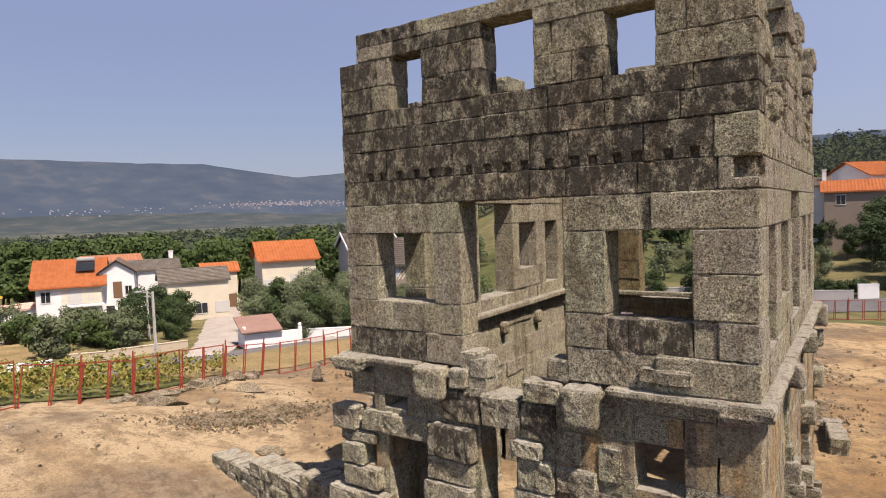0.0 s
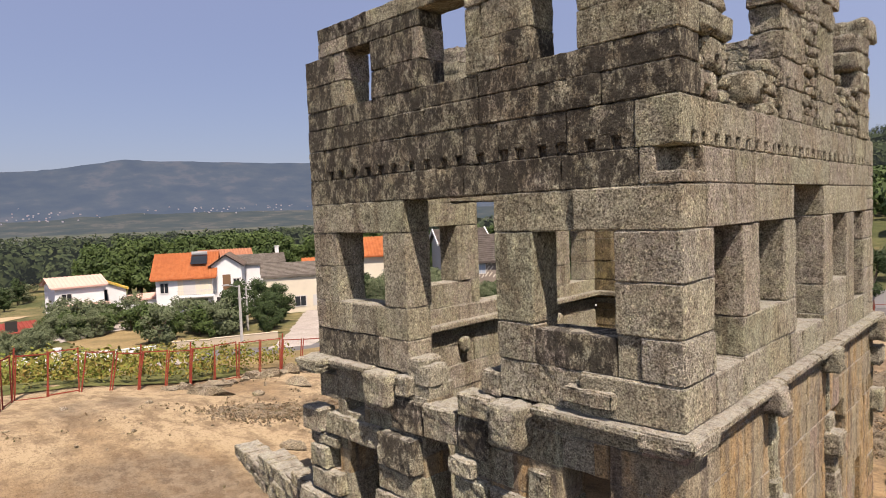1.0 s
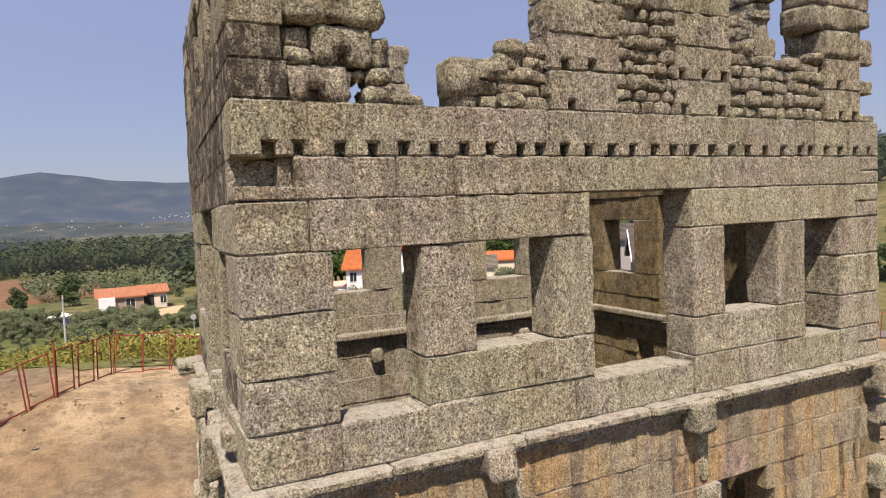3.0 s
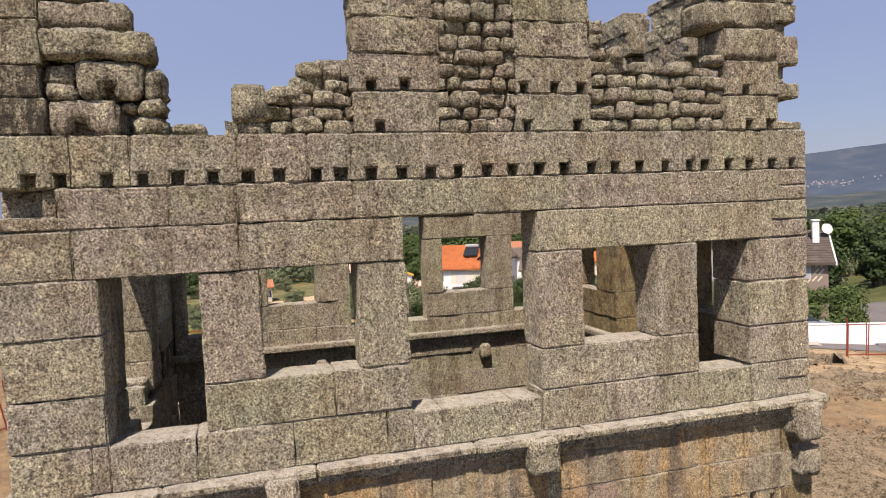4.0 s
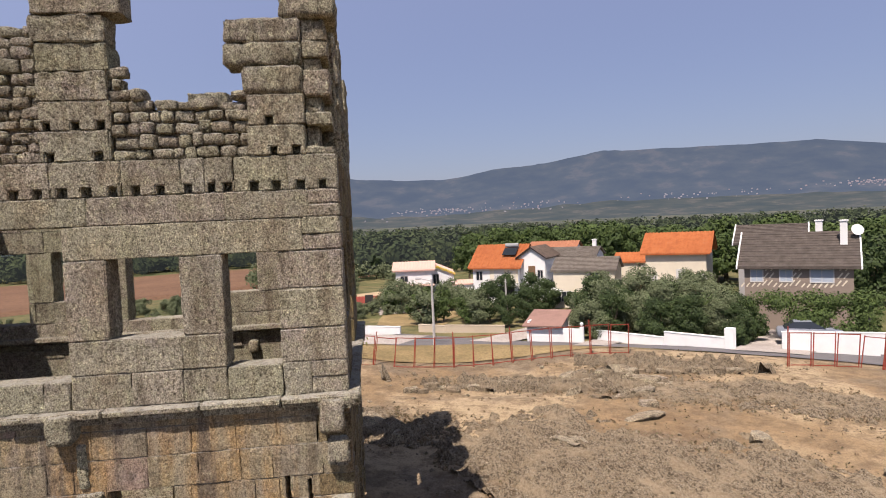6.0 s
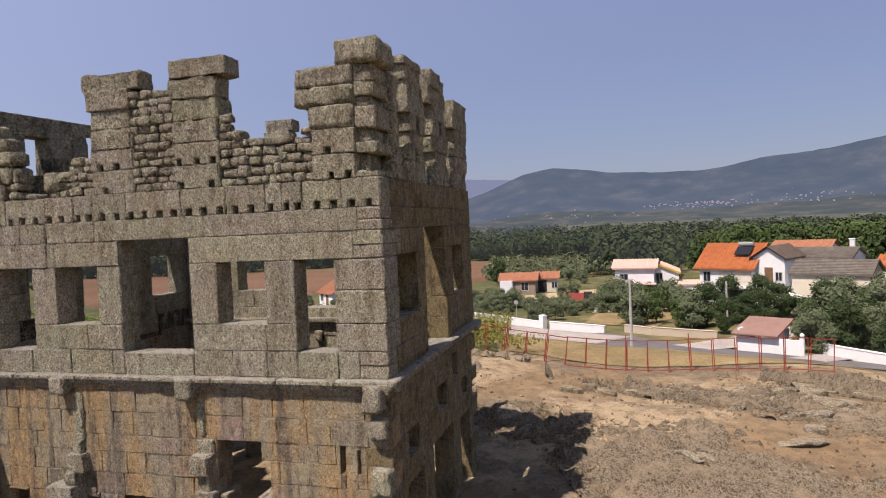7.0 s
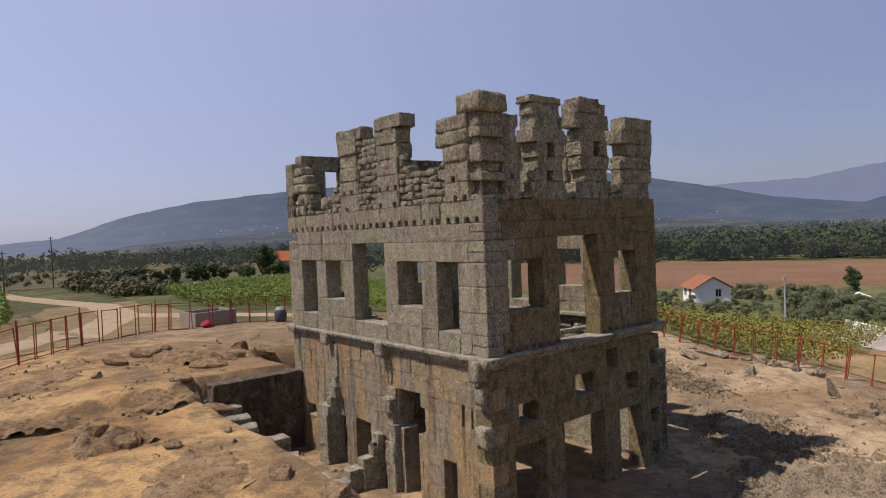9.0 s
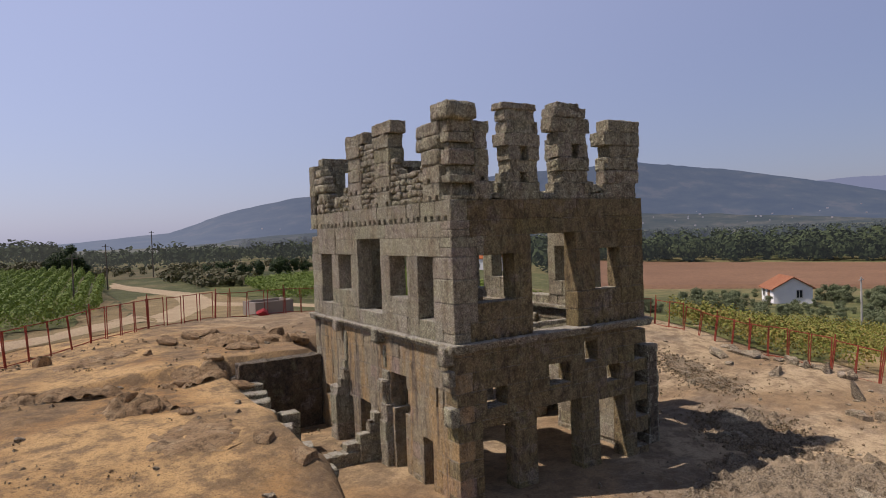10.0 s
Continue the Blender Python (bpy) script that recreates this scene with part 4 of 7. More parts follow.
def earth_material():
    """Lumpy brown earth and rotten stone of the bank."""
    n = Nodes("bank_earth")
    layer = n.noise(1.1, 7, 0.7, n.coords((1.0, 1.0, 3.0)))
    c = n.ramp(layer, [(0.36, (0.27, 0.175, 0.09)), (0.5, (0.36, 0.24, 0.125)), (0.64, (0.45, 0.33, 0.19))])
    lump = n.noise(5.0, 7, 0.72)
    c = n.mix(n.ramp(lump, [(0.40, 0.8), (0.49, 0.0)]), c, (0.13, 0.09, 0.052))
    c = n.mix(n.ramp(lump, [(0.56, 0.0), (0.68, 0.6)]), c, (0.50, 0.37, 0.22))
    grit = n.noise(22, 4, 0.65)
    c = n.mix(n.ramp(grit, [(0.36, 0.7), (0.46, 0.0)]), c, (0.13, 0.09, 0.055))
    c = n.mix(1.0, c, (0.88, 0.87, 0.86), "MULTIPLY")
    return n.done(c, 0.95, n.bump(grit, 0.7, 0.03, n.bump(lump, 0.7, 0.1)))


# cut rock in low tones: the pit's shade is put into its colour
SHADED_ROCK = granite("shaded_cut_rock", [(0.125, 0.098, 0.07), (0.15, 0.115, 0.08), (0.11, 0.088, 0.064)], (0.2, 0.17, 0.115), 0.25, 0.5, 0.0, 0.5, 0.2)
STRATA, EARTH = strata_material(), earth_material()
WHITE, CREAM, GREY_WALL, BROWN_WALL = plaster("white_plaster", (0.80, 0.79, 0.76)), plaster("cream_plaster", (0.72, 0.65, 0.51)), plaster("grey_render", (0.42, 0.40, 0.38)), plaster("brown_render", (0.30, 0.24, 0.19))
YELLOW, PINK, CONCRETE, BEIGE = plaster("yellow_paint", (0.78, 0.60, 0.10), 0.1), plaster("pink_roof", (0.66, 0.43, 0.34)), plaster("concrete", (0.45, 0.43, 0.40), 0.4), plaster("beige_wall", (0.55, 0.46, 0.34), 0.3)
ORANGE_TILE = tiled("orange_tiles", [(0.43, 0.125, 0.04), (0.55, 0.175, 0.055), (0.51, 0.19, 0.075)])
RED_TILE = tiled("red_tiles", [(0.39, 0.155, 0.08), (0.47, 0.205, 0.11), (0.43, 0.215, 0.13)])
GREY_TILE = tiled("grey_tiles", [(0.15, 0.125, 0.10), (0.21, 0.18, 0.145), (0.26, 0.22, 0.18)])
DARK_ROOF = tiled("grey_brown_tiles", [(0.095, 0.078, 0.064), (0.135, 0.11, 0.09), (0.175, 0.145, 0.12)])
BROWN_TILE = tiled("dark_tiles", [(0.12, 0.09, 0.07), (0.17, 0.125, 0.095), (0.21, 0.16, 0.125)])
RED_SHEET = tiled("red_sheet", [(0.25, 0.05, 0.035), (0.32, 0.065, 0.045), (0.28, 0.075, 0.055)])
GLASS, SHUTTER, WOODEN = glass_pane(), plaster("white_shutter", (0.6, 0.58, 0.54), 0.1), plaster("brown_wood", (0.22, 0.13, 0.07), 0.3)
RUST_RED, DARK_STEEL, GALV = metal("red_paint", (0.30, 0.052, 0.032), 0.6, 0.5), metal("dark_steel", (0.05, 0.045, 0.04)), metal("galvanised", (0.38, 0.38, 0.37), 0.5, 0.1)
WOOD_POLE = plaster("pole_wood", (0.16, 0.13, 0.10), 0.4)


def ground_cover(name, stops, scale, bump=0.1, fine_scale=6):
    n = Nodes(name)
    c = n.ramp(n.noise(scale, 6, 0.65), stops)
    fine = n.noise(fine_scale, 6, 0.7)
    c = n.mix(n.ramp(fine, [(0.38, 0.5), (0.55, 0.0)]), c, tuple(v * 0.45 for v in stops[0][1]))
    return n.done(c, 0.95, n.bump(fine, 0.6, bump))


ASPHALT = ground_cover("asphalt", [(0.35, (0.125, 0.118, 0.115)), (0.6, (0.16, 0.148, 0.142))], 0.6, 0.01, 30)
TRACK = ground_cover("sand_track", [(0.35, (0.40, 0.295, 0.175)), (0.65, (0.50, 0.385, 0.235))], 0.5, 0.05)
PAVED = ground_cover("pale_paving", [(0.35, (0.33, 0.29, 0.25)), (0.65, (0.43, 0.38, 0.33))], 0.5, 0.02)
STRAW = ground_cover("dry_grass", [(0.35, (0.19, 0.145, 0.066)), (0.5, (0.27, 0.195, 0.09)), (0.65, (0.33, 0.245, 0.12))], 0.35, 0.1)
PLOUGHED = ground_cover("ploughed_earth", [(0.35, (0.15, 0.082, 0.045)), (0.65, (0.20, 0.112, 0.062))], 0.05, 0.1, 1.0)
FIELD_GREEN = ground_cover("field_green", [(0.35, (0.07, 0.09, 0.025)), (0.65, (0.17, 0.16, 0.055))], 0.08, 0.2, 1.2)
GRASS_DULL = ground_cover("rough_grass", [(0.35, (0.085, 0.085, 0.035)), (0.65, (0.20, 0.155, 0.075))], 0.12, 0.15, 2.0)


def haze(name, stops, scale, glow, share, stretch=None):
    """Far land with its haze put into the material, as a share of bluish glow."""
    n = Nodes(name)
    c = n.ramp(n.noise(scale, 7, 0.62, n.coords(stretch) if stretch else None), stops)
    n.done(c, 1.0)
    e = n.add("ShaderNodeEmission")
    # the glow is raised on the sun's side, imitating forward scattering
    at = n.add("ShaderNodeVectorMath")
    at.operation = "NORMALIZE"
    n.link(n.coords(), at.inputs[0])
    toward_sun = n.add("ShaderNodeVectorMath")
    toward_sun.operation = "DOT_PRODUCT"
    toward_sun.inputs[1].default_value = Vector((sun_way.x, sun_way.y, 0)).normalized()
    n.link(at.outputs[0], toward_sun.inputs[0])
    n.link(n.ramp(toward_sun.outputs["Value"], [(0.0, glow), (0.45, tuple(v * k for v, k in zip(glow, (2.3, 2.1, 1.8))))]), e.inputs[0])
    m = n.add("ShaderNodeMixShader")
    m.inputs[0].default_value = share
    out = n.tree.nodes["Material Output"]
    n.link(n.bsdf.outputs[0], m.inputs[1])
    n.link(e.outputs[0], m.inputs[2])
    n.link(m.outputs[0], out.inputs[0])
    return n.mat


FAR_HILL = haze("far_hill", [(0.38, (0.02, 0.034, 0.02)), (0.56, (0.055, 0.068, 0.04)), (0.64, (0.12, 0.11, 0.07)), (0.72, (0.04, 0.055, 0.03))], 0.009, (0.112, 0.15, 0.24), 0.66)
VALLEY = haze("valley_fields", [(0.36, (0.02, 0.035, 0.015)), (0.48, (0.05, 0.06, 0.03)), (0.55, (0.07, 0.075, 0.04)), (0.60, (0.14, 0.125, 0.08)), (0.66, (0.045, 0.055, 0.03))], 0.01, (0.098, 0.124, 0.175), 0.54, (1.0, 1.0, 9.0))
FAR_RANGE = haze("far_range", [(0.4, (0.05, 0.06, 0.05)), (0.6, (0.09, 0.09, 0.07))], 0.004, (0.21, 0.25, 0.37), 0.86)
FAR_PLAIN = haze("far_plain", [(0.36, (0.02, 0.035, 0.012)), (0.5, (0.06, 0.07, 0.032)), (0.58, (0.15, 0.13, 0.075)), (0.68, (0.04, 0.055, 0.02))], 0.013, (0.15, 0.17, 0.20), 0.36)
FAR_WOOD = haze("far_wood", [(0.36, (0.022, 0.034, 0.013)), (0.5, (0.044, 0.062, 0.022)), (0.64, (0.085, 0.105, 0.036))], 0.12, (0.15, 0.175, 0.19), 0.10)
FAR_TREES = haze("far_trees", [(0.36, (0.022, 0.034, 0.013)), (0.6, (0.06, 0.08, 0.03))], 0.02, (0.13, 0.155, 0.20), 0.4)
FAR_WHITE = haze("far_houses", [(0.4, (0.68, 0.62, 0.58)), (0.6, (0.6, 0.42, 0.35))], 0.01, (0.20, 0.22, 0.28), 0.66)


# ---- draped strips and sheets ----
def ribbon(name, pts, width, material, label, lift=0.06, step=1.0, ragged=0.15, category="road"):
    rnd = random.Random(len(pts) + int(width * 10))
    dense = []
    for (x0, y0), (x1, y1) in zip(pts, pts[1:]):
        k = max(1, int(math.hypot(x1 - x0, y1 - y0) / step))
        dense += [(x0 + (x1 - x0) * i / k, y0 + (y1 - y0) * i / k) for i in range(k)]
    dense.append(pts[-1])
    for _ in range(6):
        dense = [dense[0]] + [tuple((a[i] + 2 * b[i] + c[i]) / 4 for i in (0, 1)) for a, b, c in zip(dense, dense[1:], dense[2:])] + [dense[-1]]
    verts, faces, n = [], [], 5
    for i, (x, y) in enumerate(dense):
        a, b = dense[max(0, i - 1)], dense[min(len(dense) - 1, i + 1)]
        d = Vector((b[0] - a[0], b[1] - a[1])).normalized()
        for j in range(n):
            o = (j / (n - 1) - 0.5) * width + (rnd.uniform(-ragged, ragged) if j in (0, n - 1) else 0)
            px, py = x - d.y * o, y + d.x * o
            verts.append((px, py, gz(px, py) + lift - (0.03 if j in (0, n - 1) else 0)))
    for i in range(len(dense) - 1):
        for j in range(n - 1):
            faces.append((i * n + j, i * n + j + 1, (i + 1) * n + j + 1, (i + 1) * n + j))
    ob = new(name, mesh_from(name, verts, [f[::-1] for f in faces], material, True))
    return tagged(ob, label, category, kind="structure")


def sheet(name, corners, material, label, lift=0.08, cell=3.0, category="field"):
    """A draped four-cornered patch of land, with uneven borders."""
    c = [Vector(p) for p in corners]
    nu = max(2, int((c[1] - c[0]).length / cell))
    nv = max(2, int((c[3] - c[0]).length / cell))
    verts, faces = [], []
    for i in range(nu + 1):
        for j in range(nv + 1):
            u, v = i / nu, j / nv
            p = c[0] * (1 - u) * (1 - v) + c[1] * u * (1 - v) + c[2] * u * v + c[3] * (1 - u) * v
            if i in (0, nu) or j in (0, nv):
                p = p + Vector((noise.noise((p.x * 0.3, p.y * 0.3, 0)), noise.noise((p.x * 0.3, p.y * 0.3, 9)))) * cell * 0.35
            rim = i in (0, nu) or j in (0, nv)
            verts.append((p.x, p.y, gz(p.x, p.y) + (lift if not rim or lift < 0.3 else -0.5)))
    W2 = nv + 1
    for i in range(nu):
        for j in range(nv):
            faces.append((i * W2 + j, (i + 1) * W2 + j, (i + 1) * W2 + j + 1, i * W2 + j + 1))
    ob = new(name, mesh_from(name, verts, faces, material, True))
    return tagged(ob, label, category, kind="structure")


ribbon("road", [(-50, 12.2), (-44, 18), (-39, 23.5), (-35, 28.5), (-31, 34.5), (-27.5, 40), (-24, 46), (-16, 56), (-4, 63), (10, 68)], 6.2, ASPHALT, "grey asphalt village road beside the fence", 0.1)
ribbon("farm_road", [(-46.5, 15.6), (-50.3, 9.6), (-54.6, 4.2), (-60.5, -3.2)], 5.6, PAVED, "pale worn concrete road past the white walls", 0.13)
LANE = [(-42.5, 21.5), (-46.1, 25.4), (-54, 32), (-62.2, 38.8), (-72, 47), (-86, 59)]
ribbon("lane", LANE, 3.8, PAVED, "pale paved lane between the village houses", 0.14)
ribbon("house_entry", [(-35.5, 28.2), (-39.5, 31), (-44, 34)], 2.6, PAVED, "short paved entry between white walls", 0.14)
ribbon("driveway", [(-29, 38.5), (-33, 42), (-38, 47), (-42, 50)], 5.0, PAVED, "pale gravel driveway to a house", 0.16)
ribbon("sand_track", [(30, -14), (18, -14.2), (11.5, -15.2), (8, -18.5), (4.5, -24), (-1, -36), (-3.4, -43), (-5, -58), (-3, -70), (0, -92), (2, -130)], 3.4, TRACK, "pale sandy farm track outside the fence", 0.08)
ribbon("sand_track", [(-3.2, -42), (-7, -34), (-10, -28), (-16, -24)], 3.0, TRACK, "pale sandy branch of the farm track", 0.08)
ribbon("dirt_yard", [(-92, -1), (-97, 4), (-104, 9), (-112, 17)], 8.0, TRACK, "bare sandy yard beside a farmhouse", 0.12)
sheet("grass_strip", [(-26, 8.5), (-55, 5), (-36.5, 21), (-26, 30)], STRAW, "dry yellow grass beside the road", 0.05, 1.5)
sheet("grass_strip", [(14, -12.5), (-7, -20.5), (-10, -62), (0, -62)], STRAW, "dry brown grass along the farm track", 0.03, 1.5)
sheet("grass_strip", [(-60, 12), (-78, 14), (-70, 24), (-56, 19)], STRAW, "dry orange grass in a garden plot", 0.08, 2.0)
sheet("ploughed_field", [(-86, -84), (-215, -222), (-292, 12), (-178, 15)], PLOUGHED, "bare brown ploughed field in the valley", 0.7, 6.0)
sheet("vineyard_soil", [(-25.6, -3), (-60, -30), (-88, -6), (-25.6, 9)], FIELD_GREEN, "green weedy ground between vine rows", 0.05, 2.0)
sheet("vineyard_soil", [(9, -22), (44, -32), (60, -150), (-2, -118)], FIELD_GREEN, "green ground between vine rows", 0.05, 4.0)
sheet("vineyard_soil", [(-8, -48), (-12, -95), (-70, -105), (-34, -24)], FIELD_GREEN, "green ground between vine rows", 0.05, 3.0)
sheet("scrub_field", [(-3, -118), (40, -175), (-120, -260), (-80, -120)], GRASS_DULL, "dull dry scrub beyond the vines", 0.1, 9.0)


# ---- plants ----
def leaf_cloud(rnd, blobs, per_blob, size, loose=0.5, inner=0.6):
    """Small crossed leaf clumps over a set of blobs (x, y, z, rx, rz)."""
    verts, faces = [], []
    for bx, by, bz, rx, rz in blobs:
        for _ in range(per_blob):
            d = Vector((rnd.gauss(0, 1), rnd.gauss(0, 1), rnd.gauss(0, 1))).normalized()
            k = rnd.uniform(inner, 1.08)
            p = Vector((bx + d.x * rx * k, by + d.y * rx * k, bz + d.z * rz * k))
            nrm = (d + Vector((rnd.uniform(-loose, loose), rnd.uniform(-loose, loose), rnd.uniform(-loose * 0.4, loose * 1.1)))).normalized()
            a = nrm.orthogonal().normalized()
            a = Matrix.Rotation(rnd.uniform(0, 6.28), 3, nrm) @ a
            b = nrm.cross(a)
            s = size * rnd.uniform(0.6, 1.3)
            i = len(verts)
            verts += [p - a * s, p - b * s * 0.55 + nrm * s * 0.15, p + a * s, p + b * s * 0.6 - nrm * s * 0.1]
            faces.append((i, i + 1, i + 2, i + 3))
    return verts, faces


def limb(bm, p, q, r0, r1, sides=6):
    d = (Vector(q) - Vector(p))
    a = d.orthogonal().normalized()
    b = d.cross(a).normalized()
    rings = []
    for c, r in ((Vector(p), r0), (Vector(q), r1)):
        rings.append([bm.verts.new(c + (a * math.cos(t) + b * math.sin(t)) * r) for t in [6.2832 * k / sides for k in range(sides)]])
    for k in range(sides):
        bm.faces.new((rings[0][k], rings[0][(k + 1) % sides], rings[1][(k + 1) % sides], rings[1][k]))
    bm.faces.new(rings[1])


def make_tree(name, label, seed, height, spread, material, leaf=0.16, blobs=16, per=150, low=0.3):
    """A tapered trunk with limbs and a crown of many leaf clumps."""
    rnd = random.Random(seed)
    tree = new(name)
    tagged(tree, label, "tree" if height > 2.2 else "shrub")
    bm = bmesh.new()
    top = height * (low + 0.12)
    lean = Vector((rnd.uniform(-0.15, 0.15), rnd.uniform(-0.15, 0.15), 0)) * height * 0.4
    limb(bm, (0, 0, -0.3), Vector((0, 0, top)) + lean * 0.5, height * 0.03, height * 0.02)
    cloud = []
    for k in range(blobs):
        t = rnd.uniform(0, 6.28)
        h = rnd.uniform(low, 0.9)
        r = spread * (0.25 + 0.75 * rnd.random()) * math.sin(math.pi * (0.18 + 0.72 * (h - low) / (0.9 - low)) ) * 0.75
        c = Vector((math.cos(t) * r, math.sin(t) * r, height * h)) + lean * h
        s = spread * rnd.uniform(0.26, 0.42)
        cloud.append((c.x, c.y, c.z, s, s * rnd.uniform(0.7, 0.95)))
        if k < 7:
            limb(bm, Vector((0, 0, top)) + lean * 0.5, c, height * 0.015, height * 0.004, 5)
    part("trunk", bm, BARK, tree)
    v, f = leaf_cloud(rnd, cloud, per, leaf)
    part_mesh("crown", mesh_from("crown", v, f, material), tree)
    return tree


def plant(proto, x, y, scale=1.0, turn=0.0, sink=0.0):
    # the lane stays clear
    for (ax, ay), (bx, by) in zip(LANE, LANE[1:]):
        d = Vector((bx - ax, by - ay))
        t = max(0, min(1, ((x - ax) * d.x + (y - ay) * d.y) / d.length_squared))
        off = Vector((x - ax - d.x * t, y - ay - d.y * t))
        if off.length < 3.6:
            off = off.normalized() * 3.8
            x, y = ax + d.x * t + off.x, ay + d.y * t + off.y
    m = pose(x, y, gz(x, y) - sink, 0, 0, turn)
    ob = copy_thing(proto, m)
    ob.scale = (scale, scale, scale * (0.92 + 0.16 * ((x * 7.3 + y * 3.1) % 1)))
    return ob


store = []
def proto(*a, **k):
    t = make_tree(*a, **k)
    store.append(t)
    return t


DARKT = [proto("dark_tree", "dark green leafy tree with a dense crown", 110 + k, 6.0, 2.6, LEAF_DARK, 0.125, 18, 300, low=0.22) for k in range(2)]
OLIVE = [proto("olive_tree", "grey-green olive tree with a rounded crown", 120 + k, 4.2, 2.2, LEAF_OLIVE, 0.085, 18, 340, low=0.16) for k in range(3)]
FRUIT = [proto("fruit_tree", "small green fruit tree in an orchard", 130 + k, 3.2, 1.7, LEAF_GREEN, 0.13, 12, 130, low=0.3) for k in range(2)]
SHRUB = [proto("shrub", "low dark green rounded shrub", 140 + k, 1.9, 1.2, LEAF_DARK, 0.1, 12, 150, low=0.12) for k in range(2)]

FAR_BROAD = [proto("broadleaf_tree", "broad green deciduous tree with a dense uneven crown", 150 + k, 7.5, 3.2, LEAF_GREEN, 0.22, 22, 150) for k in range(2)]
FAR_DARKT = [proto("dark_tree", "dark green leafy tree with a dense crown", 155 + k, 6.0, 2.6, LEAF_DARK, 0.2, 18, 130, low=0.22) for k in range(2)]
FAR_OLIVE = [proto("olive_tree", "grey-green olive tree with a rounded crown", 160 + k, 4.2, 2.2, LEAF_OLIVE, 0.13, 16, 150, low=0.16) for k in range(2)]
FAR_FRUIT = [proto("fruit_tree", "small green fruit tree in an orchard", 165 + k, 3.2, 1.7, LEAF_GREEN, 0.15, 12, 76, low=0.25) for k in range(2)]
tr = random.Random(5)


def grove(kinds, count, x0, x1, y0, y1, smin, smax, group, clear=()):
    made, tries = 0, 0
    while made < count and tries < count * 12:
        tries += 1
        x, y = tr.uniform(x0, x1), tr.uniform(y0, y1)
        if any(a < x < b and c < y < d for a, b, c, d in clear):
            continue
        t = plant(tr.choice(kinds), x, y, tr.uniform(smin, smax), tr.uniform(0, 360), 0.1)
        tagged(t, group=group)
        made += 1


# thicket between the road wall and the houses
for x, y, k, s in ((-44, 33, 2, 1.3), (-46, 37, 0, 1.35), (-49, 33.5, 1, 1.2), (-41, 36, 2, 1.25), (-44.5, 41, 0, 1.3), (-50, 40.5, 1, 1.2), (-54, 33, 2, 1.2), (-39, 40, 1, 1.15), (-38, 37.5, 2, 0.9), (-36, 39.5, 0, 0.95), (-47, 44, 2, 1.3), (-53, 45, 0, 1.2)):
    tagged(plant((OLIVE + OLIVE)[k], x, y, s, x * 37, 0.1), group="trees behind the white wall")
for x, y, s in ((-41, 32.5, 0.75), (-36.5, 36.5, 0.7), (-43, 37.5, 0.85), (-37, 41.5, 0.7), (-35, 40, 0.6)):
    tagged(plant(DARKT[0], x, y, s, y * 41, 0.1), group="trees behind the white wall")
thick = random.Random(62)
for k in range(40):
    a, r = thick.uniform(0, 1), thick.uniform(0, 1)
    if a > 0.62 and r > 0.45:
        continue
    x, y = -41.5 + 7.0 * a - 13 * r * (1 - 0.35 * a), 29.2 + 9.6 * a + 6.5 * r * (0.6 + 0.6 * a)
    tagged(plant((OLIVE + DARKT[:1] + FRUIT[:1])[k % 5], x, y, thick.uniform(0.75, 1.15) * (1 - 0.25 * a), k * 77, 0.5), group="trees behind the white wall")
for x, y, s in ((-57, 24.5, 0.75), (-60, 27, 0.85), (-55, 28, 0.7), (-62, 30.5, 0.8), (-58.5, 32, 0.75), (-52, 25.5, 0.6), (-65, 25, 0.6), (-64, 33, 0.7)):
    tagged(plant(DARKT[1], x, y, s, y * 23, 0.1), group="trees in the garden")
for x, y, s in ((-65.6, 36.2, 0.42), (-67.0, 38.6, 0.4), (-64.4, 38.8, 0.36), (-68.2, 35.2, 0.5), (-63.8, 40.8, 0.34)):
    tagged(plant(DARKT[0], x, y, s, y * 29, 0.1), group="trees in the garden")
grove(FAR_FRUIT + FAR_OLIVE[:1], 44, -80, -56, 5, 24, 0.65, 1.05, "orchard trees", ((-70, -60, 14, 22), (-62, -50, 4, 16), (-84, -62, 3, 13)))
grove(FAR_OLIVE, 130, -98, -60, -34, 9, 0.4, 0.68, "olive trees", ((-93, -72, -36, -14), (-80, -58, -26, -6), (-99, -82, -9, 6), (-88, -64, 2, 14), (-104, -99, -8, 8), (-90, -82, 7, 16), (-96, -91, -12, -7)))
grove(FAR_OLIVE, 46, -84, -60, -34, -6, 0.26, 0.42, "low olive trees", ((-93, -83, -34, -24),))
for k in range(66):
    x, y = thick.uniform(-95, -63), thick.uniform(-5, 15)
    if not (-92 < x < -81 and 6 < y < 16) and not (x < -84 and y > -1.5):
        tagged(plant(FAR_OLIVE[k % 2], x, y, thick.uniform(0.34, 0.56), k * 67, 0.15), group="olive trees below the farmhouse")
for k in range(80):
    x, y = thick.uniform(-96, -62), thick.uniform(-40, -7)
    if not (-94 < x < -79 and -36 < y < -23):
        tagged(plant(FAR_OLIVE[k % 2], x, y, thick.uniform(0.26, 0.44), k * 53, 0.15), group="low olive trees")
grove(FAR_OLIVE + FAR_DARKT, 26, -172, -112, -30, 44, 0.7, 1.1, "trees by the field", ((-125, -104, -14, 12), (-172, -135, -30, 0)))
grove(FAR_BROAD, 62, -125, -95, 30, 72, 1.1, 1.6, "trees behind the village", ((-98, -85, 20, 44),))
grove(FAR_BROAD, 50, -108, -68, 62, 112, 1.0, 1.5, "trees behind the village")
grove(FAR_DARKT + FAR_OLIVE, 22, -66, -46, 58, 90, 0.9, 1.3, "trees on the slope")
